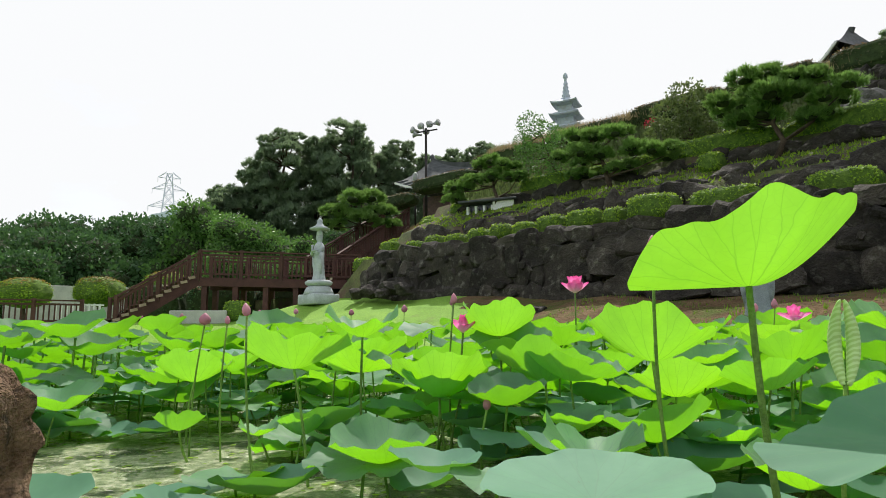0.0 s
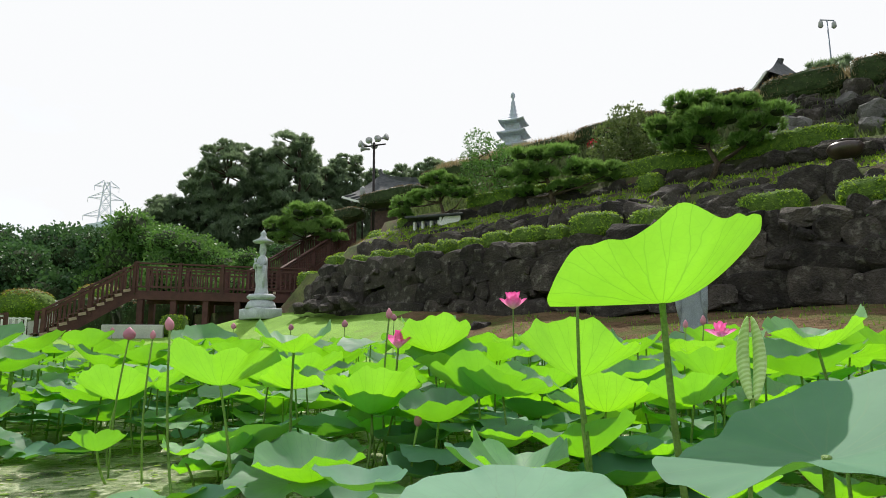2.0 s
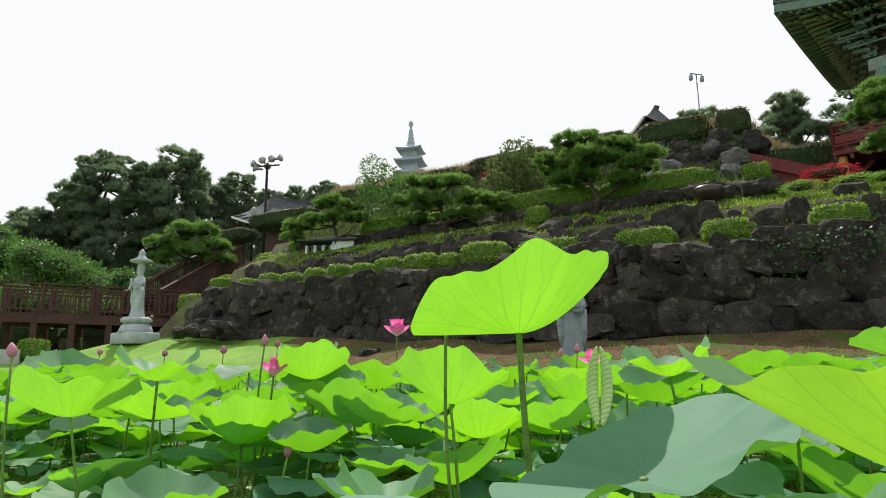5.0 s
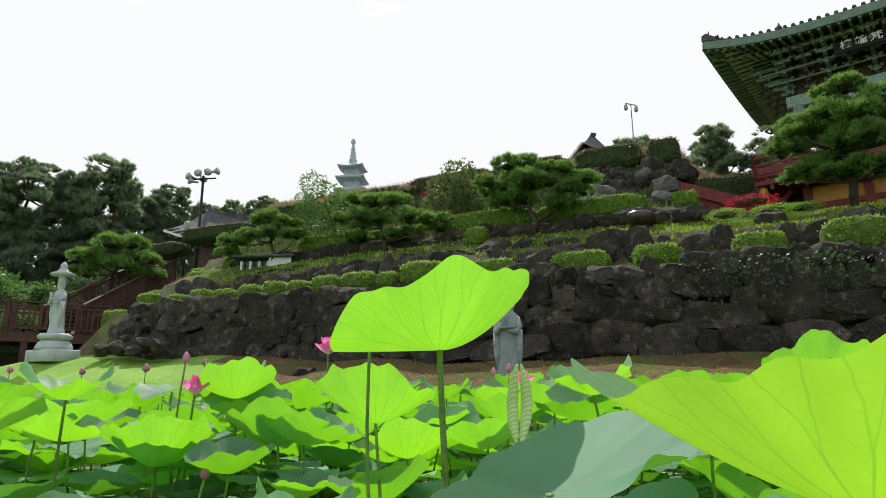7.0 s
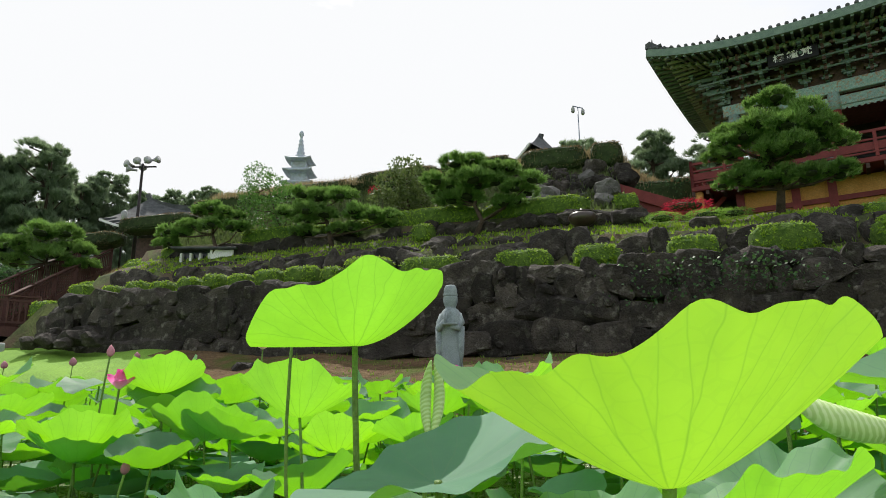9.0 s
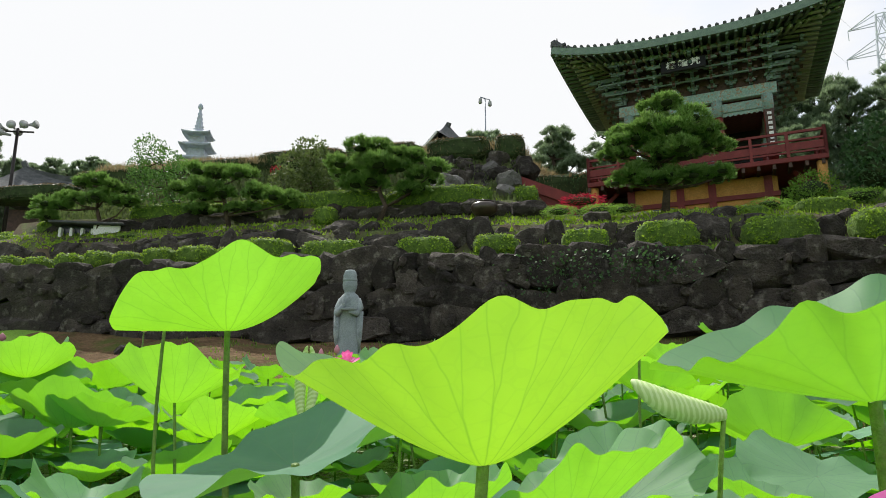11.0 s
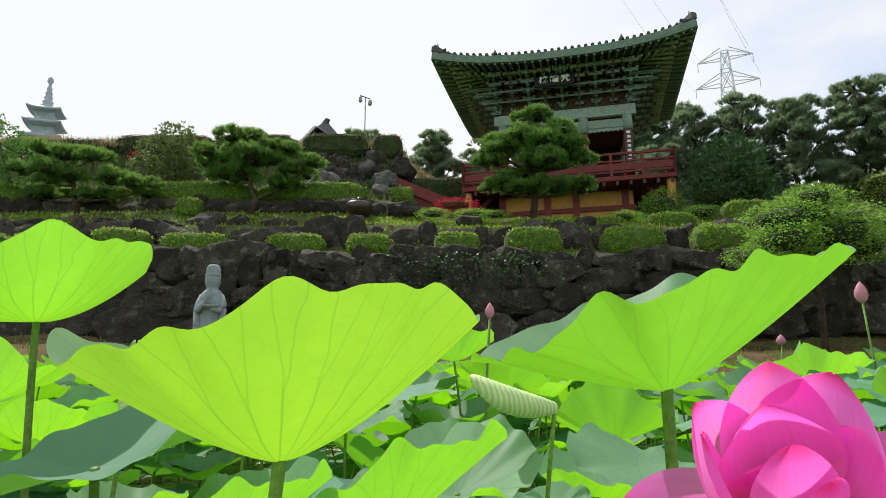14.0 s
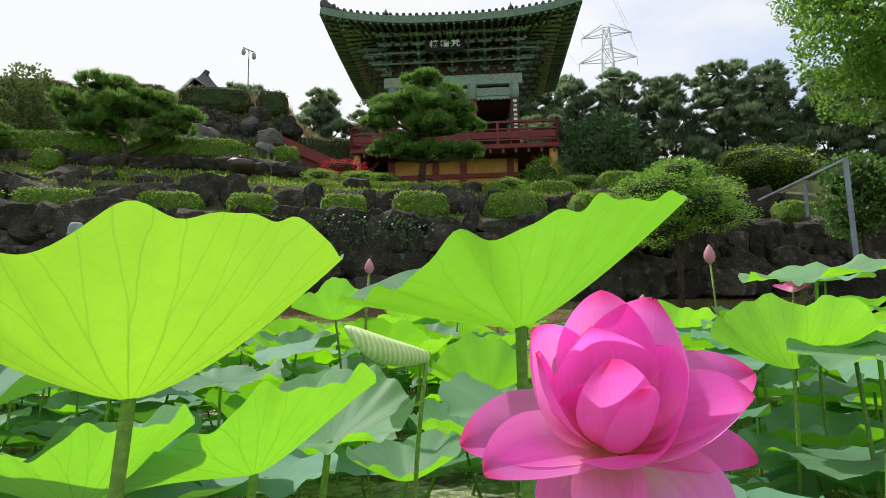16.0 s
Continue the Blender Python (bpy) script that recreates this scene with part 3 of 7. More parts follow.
def blade_mesh(rims, radii, ruffle=0.03, seed=0, rings=10, segs=64, power=1.25, mat=None, ripple=1.0):
    """A lotus blade: rims are the heights, radii the reaches of its edge at even angles, in metres; the stalk joins at the middle."""
    r = random.Random(seed)
    ph = [r.uniform(0, 6.28) for _ in range(4)]
    bm = bmesh.new()
    uvl = bm.loops.layers.uv.new("UVMap")
    centre = bm.verts.new((0, 0, 0))
    grid, size = [], sum(radii) / len(radii)
    for i in range(1, rings + 1):
        t = i / rings
        row = []
        for k in range(segs):
            a = 2 * math.pi * k / segs
            rr = cyc(radii, a) * (1 + ripple * t * (0.035 * math.sin(5 * a + ph[0]) + 0.02 * math.sin(11 * a + ph[1])))
            wave = ruffle * t ** 4 * (math.sin(6 * a + ph[2]) + 0.6 * math.sin(11 * a + ph[3]) + 0.35 * math.sin(19 * a + ph[1]))
            sag = 0.001 * size * math.sin(math.pi * t) * math.sin(9 * a + ph[0])
            row.append(bm.verts.new((rr * t * math.cos(a), rr * t * math.sin(a), cyc(rims, a) * t ** power + wave + sag)))
        grid.append(row)

    def uv_of(face, coords):
        for loop, c in zip(face.loops, coords):
            loop[uvl].uv = c
    for k in range(segs):
        f = bm.faces.new((centre, grid[0][k], grid[0][(k + 1) % segs]))
        uv_of(f, (((k + 0.5) / segs, 0), (k / segs, 1 / rings), ((k + 1) / segs, 1 / rings)))
    for i in range(rings - 1):
        for k in range(segs):
            n = (k + 1) % segs
            f = bm.faces.new((grid[i][k], grid[i + 1][k], grid[i + 1][n], grid[i][n]))
            uv_of(f, ((k / segs, (i + 1) / rings), (k / segs, (i + 2) / rings), ((k + 1) / segs, (i + 2) / rings), ((k + 1) / segs, (i + 1) / rings)))
    return mesh_of("blade", bm, mat or LEAF)


def stalk_bm(top, foot, r0=0.008, r1=0.006, bend=0.03, seg=7):
    bm = bmesh.new()
    top, foot = Vector(top), Vector(foot)
    side = Vector((top - foot).cross(Vector((0.4, 0.7, 0.1)))).normalized()
    pts = [foot.lerp(top, k / 6) + side * bend * math.sin(math.pi * k / 6) for k in range(7)]
    return tube(bm, pts, [r0 + (r1 - r0) * k / 6 for k in range(7)], seg)


def hero_leaf(at, face, rims, radii, foot=(0, 0), ruffle=0.012, seed=0, grey_skin=False, label="", power=1.25, r=0.008, bend=0.02, ripple=0.25, skin=None):
    """One large leaf: at is the top of its stalk, face the compass angle of the line of sight towards it, foot the stalk's offset at the water."""
    t = thing("lotus_leaf", pose(*at, 0, 0, -face), label or "upturned bright green lotus leaf on a tall stalk", "lotus leaf", "lotus leaves in the pond")
    part("blade", blade_mesh(rims, radii, ruffle, seed, 16, 144, power, skin or (LEAF_GREY if grey_skin else LEAF), ripple), None, t)
    part("stem", stalk_bm((0, 0, 0.004), (foot[0], foot[1], -at[2] - 0.1), r, r * 0.85, bend), STEM, t)
    return t


# rims and radii run: right, far right, far, far left, left, near left, near, near right as seen along the face angle
hero_leaf((0.66, 1.37, 0.703), 22, (.158, .145, .128, .118, .135, .163, .165, .150, .130, .102, .052, .018, -.004, .032, .082, .108, .113, .118, .16, .174, .150, .162, .174, .172),
          (.211, .212, .218, .224, .222, .22, .223, .23, .237, .24, .244, .25, .252, .25, .235, .222, .218, .217, .211, .205, .212, .208, .203, .207), (.075, -.02), 0.0055, 3, r=0.0085, power=1.75,
          label="tall upturned bright green lotus leaf glowing in the sun")
hero_leaf((0.643, 0.345, 0.508), 34.3, (.137, .138, .145, .140, .130, .120, .105, .093, .088, .097, .111, .126, .1, .092, .096, .102, .113, .115, .137, .143, .151, .148, .150, .145),
          (.191, .206, .21, .206, .196, .186, .186, .189, .204, .222, .233, .231, .201, .174, .161, .157, .154, .15, .151, .152, .149, .146, .15, .169), (0.0, .0), 0.005, 5, r=0.0075, power=1.45, skin=LEAF_YELLOW,
          label="wide funnel-shaped bright green lotus leaf close by")
hero_leaf((0.99, 0.14, 0.566), 63.7, (.142, .146, .143, .139, .137, .146, .150, .130, .108, .088, .070, .050, .034, .033, .045, .051, .06, .084, .089, .109, .112, .12, .137, .141),
          (.193, .186, .187, .186, .183, .186, .19, .204, .208, .218, .242, .243, .215, .186, .175, .166, .161, .163, .16, .152, .14, .14, .152, .171), (.05, -.02), 0.008, 8, r=0.0078, power=1.25,
          label="tilted bright green lotus leaf with a pale rolled edge")
hero_leaf((0.64, 0.84, 0.455), 32, (.08, .097, .113, .119, .118, .097, .081, .072, .047, .01, -.002, -.003, -.01, -.017, -.023, -.024, -.013, .007, .018, .016, .035, .055, .065, .072),
          (.21, .215, .225, .24, .25, .25, .24, .225, .21, .195, .19, .195, .21, .222, .22, .21, .2, .195, .19, .19, .185, .185, .19, .2), (.05, .1), 0.007, 11, grey_skin=True,
          label="broad grey-green lotus leaf lying open, half in shadow")
hero_leaf((0.30, 1.33, 0.27), 12, (.05, .06, .06, .05, .03, .03, .03, .03), (.23, .24, .24, .24, .23, .2, .2, .2), (0, 0), 0.004, 12, grey_skin=True,
          label="broad grey-green lotus leaf with a browned edge")
hero_leaf((0.96, 0.57, 0.365), 39, (.14, .13, .07, .02, .0, .06, .12, .14), (.18, .17, .16, .17, .19, .16, .13, .15), (0, 0), 0.010, 14)
hero_leaf((0.74, 0.62, 0.36), 24, (.10, .10, .08, .05, .06, .08, .10, .11), (.13, .13, .13, .13, .13, .12, .11, .12), (0, 0), 0.008, 15)
hero_leaf((1.25, 0.71, 0.36), 45, (.07, .12, .13, .09, .02, .02, .02, .03), (.17, .17, .17, .17, .17, .15, .15, .15), (0, 0), 0.012, 16)


def mid_leaf(x, y, z, r, face, kind=0, seed=0, foot=None):
    """A single leaf of the middle pond. kind 0: bowl seen from the side, 1: open and flat, 2: folded up like a shell, 3: drooping."""
    q = random.Random(int(1000 * x + 377 * y) + seed)
    j = lambda a: a * q.uniform(0.75, 1.25)
    rims = {0: (.52, .48, .40, .48, .52, .68, .78, .68), 1: (.12, .22, .24, .2, .1, .0, -.05, .05),
            2: (.75, .5, .3, .5, .7, .45, .3, .45), 3: (-.35, .1, .2, .1, -.35, -.3, -.2, -.3)}[kind]
    radii = {0: (1, 1, 1, 1, 1, .95, .9, .95), 1: (1, 1.05, 1, 1.05, 1, .95, .95, .95), 2: (.75, .95, 1.1, .95, .75, .9, 1, .9), 3: (.9, 1, 1, 1, .9, .9, .9, .9)}[kind]
    t = thing("lotus_leaf", pose(x, y, z, 0, 0, -face), ("cupped bright green lotus leaf on a thin stalk", "open grey-green lotus leaf on a stalk", "upfolded young green lotus leaf", "drooping green lotus leaf")[kind],
              "lotus leaf", "lotus leaves in the pond")
    part("blade", blade_mesh([j(a) * r for a in rims], [j(1) ** 0.35 * a * r for a in radii], 0.03 * r * 2, q.randint(0, 999), 10, 64, 1.6, LEAF_GREY if kind == 1 and q.random() < 0.4 else LEAF), None, t)
    part("stem", stalk_bm((0, 0, 0.003), (q.uniform(-.12, .12), q.uniform(-.12, .12), -z - 0.08), 0.007, 0.0055, q.uniform(-.03, .03), 6), STEM, t)
    return t


for row in (
        (-0.63, 2.71, 0.47, 0.22, -13, 0), (-0.37, 2.92, 0.60, 0.21, -7, 2), (-0.02, 2.95, 0.34, 0.22, 0, 0), (0.34, 3.61, 0.28, 0.22, 6, 0),
        (0.47, 3.00, 0.39, 0.22, 9, 0), (0.31, 4.20, 0.66, 0.22, 4, 2), (0.72, 2.22, 0.51, 0.22, 18, 0), (1.62, 3.96, 0.59, 0.21, 22, 2)):
    mid_leaf(*row)
for row in (
        (-1.44, 3.73, 0.35, 0.21, -21, 0), (1.06, 2.96, 0.32, 0.22, 20, 0), (-0.66, 3.05, 0.15, 0.12, -12, 0), (-1.28, 3.15, 0.16, 0.12, -22, 0),
        (-0.87, 3.05, 0.15, 0.12, -16, 2), (-2.20, 3.92, 0.12, 0.22, -29, 3), (0.46, 2.02, 0.21, 0.2, 13, 2), (0.86, 2.5, 0.22, 0.14, 19, 2)):
    mid_leaf(*row)
for row in (
        (1.49, 2.77, 0.48, 0.20, 28, 0), (1.65, 2.28, 0.60, 0.21, 35, 2), (-0.23, 3.1, 0.14, 0.18, -4, 1), (-2.23, 4.74, 0.35, 0.22, -25, 1),
        (-0.28, 2.3, 0.16, 0.20, -7, 1), (-1.24, 4.11, 0.19, 0.22, -17, 1), (2.57, 2.00, 0.66, 0.20, 45, 0), (2.75, 1.32, 0.32, 0.22, 58, 0)):
    mid_leaf(*row)
for row in (
        (3.96, 0.04, 0.80, 0.22, 86, 1), (2.92, 0.22, 0.53, 0.23, 81, 1), (4.4, 0.75, 0.50, 0.18, 76, 2), (2.5, 0.02, 0.2, 0.2, 84, 1),
        (2.1, 1.05, 0.16, 0.17, 56, 1), (4.62, -0.11, 0.51, 0.22, 89, 0), (4.47, 3.01, 0.68, 0.22, 52, 0), (0.29, 3.34, 0.6, 0.2, 2, 0)):
    mid_leaf(*row)
for row in (
        (2.41, 1.05, 0.36, 0.22, 60, 0), (3.23, 2.40, 0.43, 0.22, 49, 1), (3.57, 1.94, 0.76, 0.2, 57, 2), (4.37, 1.16, 0.57, 0.22, 72, 2),
        (1.75, 1.75, 0.42, 0.2, 45, 1), (1.5, 1.2, 0.2, 0.2, 45, 1), (1.75, 0.35, 0.22, 0.2, 74, 1), (1.35, 0.0, 0.16, 0.2, 80, 1)):
    mid_leaf(*row)

for row in (
        (2.62, -0.03, 0.72, 0.22, 87, 1), (2.33, -0.12, 0.52, 0.21, 90, 1), (3.45, 0.48, 0.56, 0.22, 81, 1), (2.9, 0.2, 0.58, 0.2, 85, 1),
        (3.61, 0.71, 0.52, 0.22, 79, 0), (2.04, -0.18, 0.50, 0.2, 92, 1), (2.22, 0.01, 0.46, 0.2, 88, 0), (2.59, 0.23, 0.46, 0.2, 84, 1)):
    mid_leaf(*row)

# the rest of the pond
VARIANTS = []
for i in range(14):
    q = random.Random(300 + i)
    k = i % 7
    def wavy(mid, tip, fold):
        f1, f2 = q.uniform(0, 6.28), q.uniform(0, 6.28)
        return [mid + tip * math.cos(2 * math.pi * n / 8 - f1) + fold * math.cos(4 * math.pi * n / 8 - f2) for n in range(8)]
    if k < 3:
        base = wavy(.56, .16, .10)
    elif k < 5:
        base = wavy(.12, .12, .14)
    elif k == 5:
        a = q.uniform(.4, .8)
        base = [a, .35, .15, .35, a * .9, .35, .15, .35]
    else:
        base = wavy(-.12, .15, .16)
    VARIANTS.append((base, [1 + .06 * math.cos(n * .785 * 2 + i) for n in range(8)], q.randint(0, 999)))
FIELD = [blade_mesh([a * .2 for a in b], [.2 * c for c in r], .011, s, 8, 48, 1.6, LEAF_GREY if i % 7 == 6 else LEAF) for i, (b, r, s) in enumerate(VARIANTS)]
FIELD_LOW = [blade_mesh([a * .2 for a in b], [.2 * c for c in r], .010, s, 5, 24, 1.6) for b, r, s in VARIANTS]
FIELD_STEMS = [mesh_of("stem", stalk_bm((0, 0, 0), (q.uniform(-.1, .1), q.uniform(-.1, .1), -1), 0.0065, 0.005, 0.02, 5), STEM) for q in [random.Random(50 + i) for i in range(5)]]
FIELD_LABELS = ("cupped green lotus leaf among many in the pond", "open lotus leaf with a wavy edge in the pond")
far_bits, far_stems, placed = [], [], 0
grid_rnd = random.Random(21)
spots = []
cell = 0.29
for i in range(-86, 74):
    for j in range(-7, 40):
        u, v = (i + grid_rnd.uniform(-.4, .4)) * cell, (j + grid_rnd.uniform(-.4, .4)) * cell
        spots.append((u, v, grid_rnd.random(), grid_rnd.random(), grid_rnd.random()))
spots.sort(key=lambda s: s[0] ** 2 + s[1] ** 2)
for u, v, ka, kb, kc in spots:
    p = HILL @ Vector((u, v, 0))
    d = math.hypot(p.x, p.y)
    az = math.degrees(math.atan2(p.x, p.y))
    if ground_z(u, v) > -0.06 or d < 1.75 or az < -48 or az > 125:
        continue
    open_water = az < -9 - 3 * kb and d < 4.3
    if open_water and ka < 0.93 or ka < 0.2 or (d > 12 and ka < 0.5):
        continue
    if d < 2.3 and ka < 0.55:
        continue
    z = (0.10 + 0.30 * kb) if d < 3 else (0.14 + 0.42 * kb) if d < 5 else (0.24 + 0.42 * kb) if d < 9 else (0.12 + 0.30 * kb)
    if open_water:
        z = 0.06
    s = (0.75 + 0.55 * kc) * (0.85 if d < 3 else 1.0)
    i = int(ka * 1000) % 14
    m = pose(p.x, p.y, z, kb * 14 - 7, kc * 14 - 7, ka * 3600)
    if placed < 250:
        placed += 1
        t = thing("lotus_leaf", pose(p.x, p.y, z), FIELD_LABELS[i % 7 in (3, 4)], "lotus leaf", "lotus leaves in the pond")
        part("blade", FIELD[i], None, t, m=pose(0, 0, 0, kb * 14 - 7, kc * 14 - 7, ka * 3600) @ Matrix.Diagonal((s, s, s, 1)))
        part("stem", FIELD_STEMS[i % 5], None, t, m=Matrix.Diagonal((1, 1, z + 0.1, 1)))
    else:
        far_bits.append((i, m @ Matrix.Diagonal((s, s, s, 1))))
        far_stems.append((p.x, p.y, z))
# lower leaves under the others, all in the greyer skin: shade put into the colour
low_bits = []
for u, v, ka, kb, kc in spots:
    p = HILL @ Vector((u + 0.13, v + 0.11, 0))
    d, az = math.hypot(p.x, p.y), math.degrees(math.atan2(p.x, p.y))
    if ground_z(u, v) > -0.06 or d < 1.7 or d > 10 or az < -48 or az > 125:
        continue
    pool = az < -9 - 3 * kb and d < 4.3
    if kc < (0.86 if pool else 0.3):
        continue
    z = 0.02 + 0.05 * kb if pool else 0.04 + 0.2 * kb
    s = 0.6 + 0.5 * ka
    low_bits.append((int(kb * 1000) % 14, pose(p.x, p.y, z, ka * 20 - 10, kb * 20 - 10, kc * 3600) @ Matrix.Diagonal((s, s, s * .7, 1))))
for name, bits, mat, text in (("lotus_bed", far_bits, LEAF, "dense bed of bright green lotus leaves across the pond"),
                              ("low_lotus_leaves", low_bits, LEAF_GREY, "shaded grey-green lotus leaves low over the water")):
    fv, ff, fu, n0 = [], [], [], 0
    for i, m in bits:
        src = FIELD_LOW[i]
        fv.extend([(m @ w.co)[:] for w in src.vertices])
        uvs = src.uv_layers[0].data
        for f in src.polygons:
            ff.append([n0 + k for k in f.vertices])
            fu.extend([uvs[l].uv[:] for l in f.loop_indices])
        n0 += len(src.vertices)
    me = bpy.data.meshes.new(name)
    me.from_pydata(fv, [], ff)
    layer = me.uv_layers.new(name="UVMap")
    for l, c in zip(layer.data, fu):
        l.uv = c
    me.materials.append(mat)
    me.polygons.foreach_set("use_smooth", [True] * len(ff))
    tagged(new(name, me), text, "lotus leaves", kind="stuff")
bm = bmesh.new()
for x, y, z in far_stems:
    beam(bm, (x, y, -0.05), (x + 0.03, y, z), 0.012, 0.012)
tagged(new("lotus_stalks", mesh_of("lotus_stalks", bm, STEM, False)), "thin green lotus stalks rising from the water", "lotus stalks", kind="stuff")

# floating pads and scum leaves on the open water
bm = bmesh.new()
for k in range(1600):
    a, d = radians(grid_rnd.uniform(-42, 30)), grid_rnd.uniform(1.6, 5.5)
    x, y, r = d * math.sin(a), d * math.cos(a), grid_rnd.uniform(.005, .022)
    ring = [bm.verts.new((x + r * math.cos(i * 1.047), y + r * math.sin(i * 1.047), 0.004 + grid_rnd.uniform(0, .002))) for i in range(6)]
    bm.faces.new(ring)
tagged(new("duckweed", mesh_of("duckweed", bm, HEDGE)), "small floating duckweed leaves on the pond", "duckweed", kind="stuff")


# ---- flowers and buds ----
def petal_mesh(length, width, lean0, lean1, cup=0.35, seed=0, mat=None):
    """One petal growing from the origin towards +x: lean angles from upright, in degrees, at its foot and tip."""
    bm = bmesh.new()
    uvl = bm.loops.layers.uv.new("UVMap")
    n, w = 16, 10
    x = z = last = 0.0
    rows, coord = [], {}
    q = random.Random(seed)
    ph = q.uniform(0, 6)
    for i in range(n + 1):
        t = math.sin(i / n * math.pi / 2)
        a = radians(lean0 + (lean1 - lean0) * t)
        x += math.sin(a) * length * (t - last)
        z += math.cos(a) * length * (t - last)
        last = t
        half = width / 2 * (0.22 * (1 - t) ** 2 + math.sin(math.pi * min(.999, t ** 1.15)) ** 0.55)
        row = []
        for k in range(w + 1):
            s = 2 * k / w - 1
            lift = cup * half * s * s + 0.012 * length * math.sin(3 * s + ph) * t
            v = bm.verts.new((x - math.cos(a) * lift, s * half, z + math.sin(a) * lift))
            coord[v] = (k / w, t)
            row.append(v)
        rows.append(row)
    for a, b in zip(rows, rows[1:]):
        for k in range(w):
            f = bm.faces.new((a[k], a[k + 1], b[k + 1], b[k]))
            for loop in f.loops:
                loop[uvl].uv = coord[loop.vert]
    return mesh_of("petal", bm, mat or PINK)


def lotus_flower(at, size, tilt, face, layers, label, foot=(0, 0), stem_r=0.006, turn=0):
    t = thing("lotus_flower", pose(*at), label, "lotus flower", "lotus flowers in the pond")
    top = pose(0, 0, 0, 0, 0, -face) @ pose(0, 0, 0, tilt, 0, 0)
    q = random.Random(int(at[0] * 100))
    for j, (count, length, width, a0, a1, out, lift) in enumerate(layers):
        kinds = [petal_mesh(length * size * q.uniform(.95, 1.05), width * size, a0 + q.uniform(-5, 5), a1 + q.uniform(-8, 8), 0.62, seed=j * 10 + k, mat=PINK_PALE) for k in range(3)]
        for k in range(count):
            ang = 360 * k / count + turn + j * 24 + q.uniform(-6, 6)
            part("petal", kinds[k % 3], None, t, m=top @ pose(0, 0, lift * size, 0, 0, ang) @ Matrix.Translation((out * size, 0, 0)))
    bm = bmesh.new()
    lathe(bm, [(.02 * size, -.02 * size), (.05 * size, .05 * size), (.11 * size, .16 * size), (.10 * size, .18 * size)], 14)
    part("seed_head", bm, YELLOW, t, "yellow seed head", m=top)
    part("stem", stalk_bm((0, 0, 0), (foot[0], foot[1], -at[2] - 0.08), stem_r, stem_r * 0.9, 0.02), STEM, t)
    return t


def open_flower(at, size, tilt, face, petals, label, stem_r):
    """A wide-open flower, petal by petal: turn, length, width, lean at foot and tip, reach, lift."""
    t = thing("lotus_flower", pose(*at), label, "lotus flower", "lotus flowers in the pond")
    top = pose(0, 0, 0, 0, 0, -face) @ pose(0, 0, 0, tilt, 0, 0)
    for k, (turn, length, width, a0, a1, out, lift) in enumerate(petals):
        part("petal", petal_mesh(length * size, width * size, a0, a1, 0.5, seed=k), None, t, m=top @ pose(0, 0, lift * size, 0, 0, turn) @ Matrix.Translation((out * size, 0, 0)))
    bm = bmesh.new()
    lathe(bm, [(.02 * size, -.02 * size), (.06 * size, .05 * size), (.14 * size, .14 * size), (.13 * size, .16 * size)], 14)
    part("seed_head", bm, YELLOW, t, "yellow seed head", m=top)
    part("stem", stalk_bm((0, 0, 0), (0.02, 0.0, -at[2] - 0.08), stem_r, stem_r * 0.9, 0.02), STEM, t)


OUTER = [(187, 1.14, .76, 78, 86, .03, -.02), (215, 1.08, .66, 66, 76, .04, 0), (290, 1.2, .98, 86, 98, .04, -.03), (252, .95, .72, 88, 102, .04, -.04), (-15, .98, .5, 82, 76, .03, -.03), (20, 1.15, .78, 76, 66, .04, 0)]
RAISED = [(92, 1.16, .72, 42, 24, .06, 0), (55, 1.18, .84, 62, 0, .07, .02), (160, 1.16, .86, 68, -8, .07, .02), (190, 1.1, .38, 56, -6, .08, .02)]
INNER = [(112, 1.0, .84, 48, -18, .05, .03), (25, .92, .72, 76, 4, .08, .03), (-6, 1.08, .80, 80, 36, .07, .0), (300, .74, .78, 82, 16, .05, -.02)]
HEART = [(285, 1.0, .54, 46, -34, .08, .03), (308, .9, .46, 54, -14, .1, .02), (204, .62, .38, 34, -92, .12, .04), (80, .78, .7, 40, -50, .03, .06), (150, .7, .5, 40, -60, .05, .05), (240, .5, .4, 50, -70, .1, .04)]
open_flower((0.843, -0.018, 0.468), 0.105, 38, 69, OUTER + RAISED + INNER + HEART, "large open bright pink lotus flower", 0.0065)
lotus_flower((0.935, 4.5, 0.90), 0.115, 8, 12, ((6, 1.0, .62, 62, 40, .05, 0), (7, 1.1, .6, 34, 8, .05, .05), (5, 1.0, .5, 14, -12, .04, .1)), "half-open pink lotus flower on a tall stalk", (.05, .02))
lotus_flower((0.10, 3.3, 0.62), 0.09, 10, 0, ((5, 1.0, .6, 55, 40, .05, 0), (6, 1.0, .55, 25, -5, .05, .05)), "small pale pink lotus flower", (.0, .02))
lotus_flower((4.11, 0.2, 0.76), 0.10, 10, 85, ((6, 1.0, .6, 70, 60, .05, 0), (6, 1.0, .55, 35, 10, .05, .05)), "pink lotus flower just above the leaves", (.0, .02))
lotus_flower((2.17, 3.95, 0.68), 0.10, 10, 30, ((6, 1.0, .6, 70, 60, .05, 0), (6, 1.0, .55, 35, 10, .05, .05)), "pink lotus flower half hidden by leaves", (.0, .02))


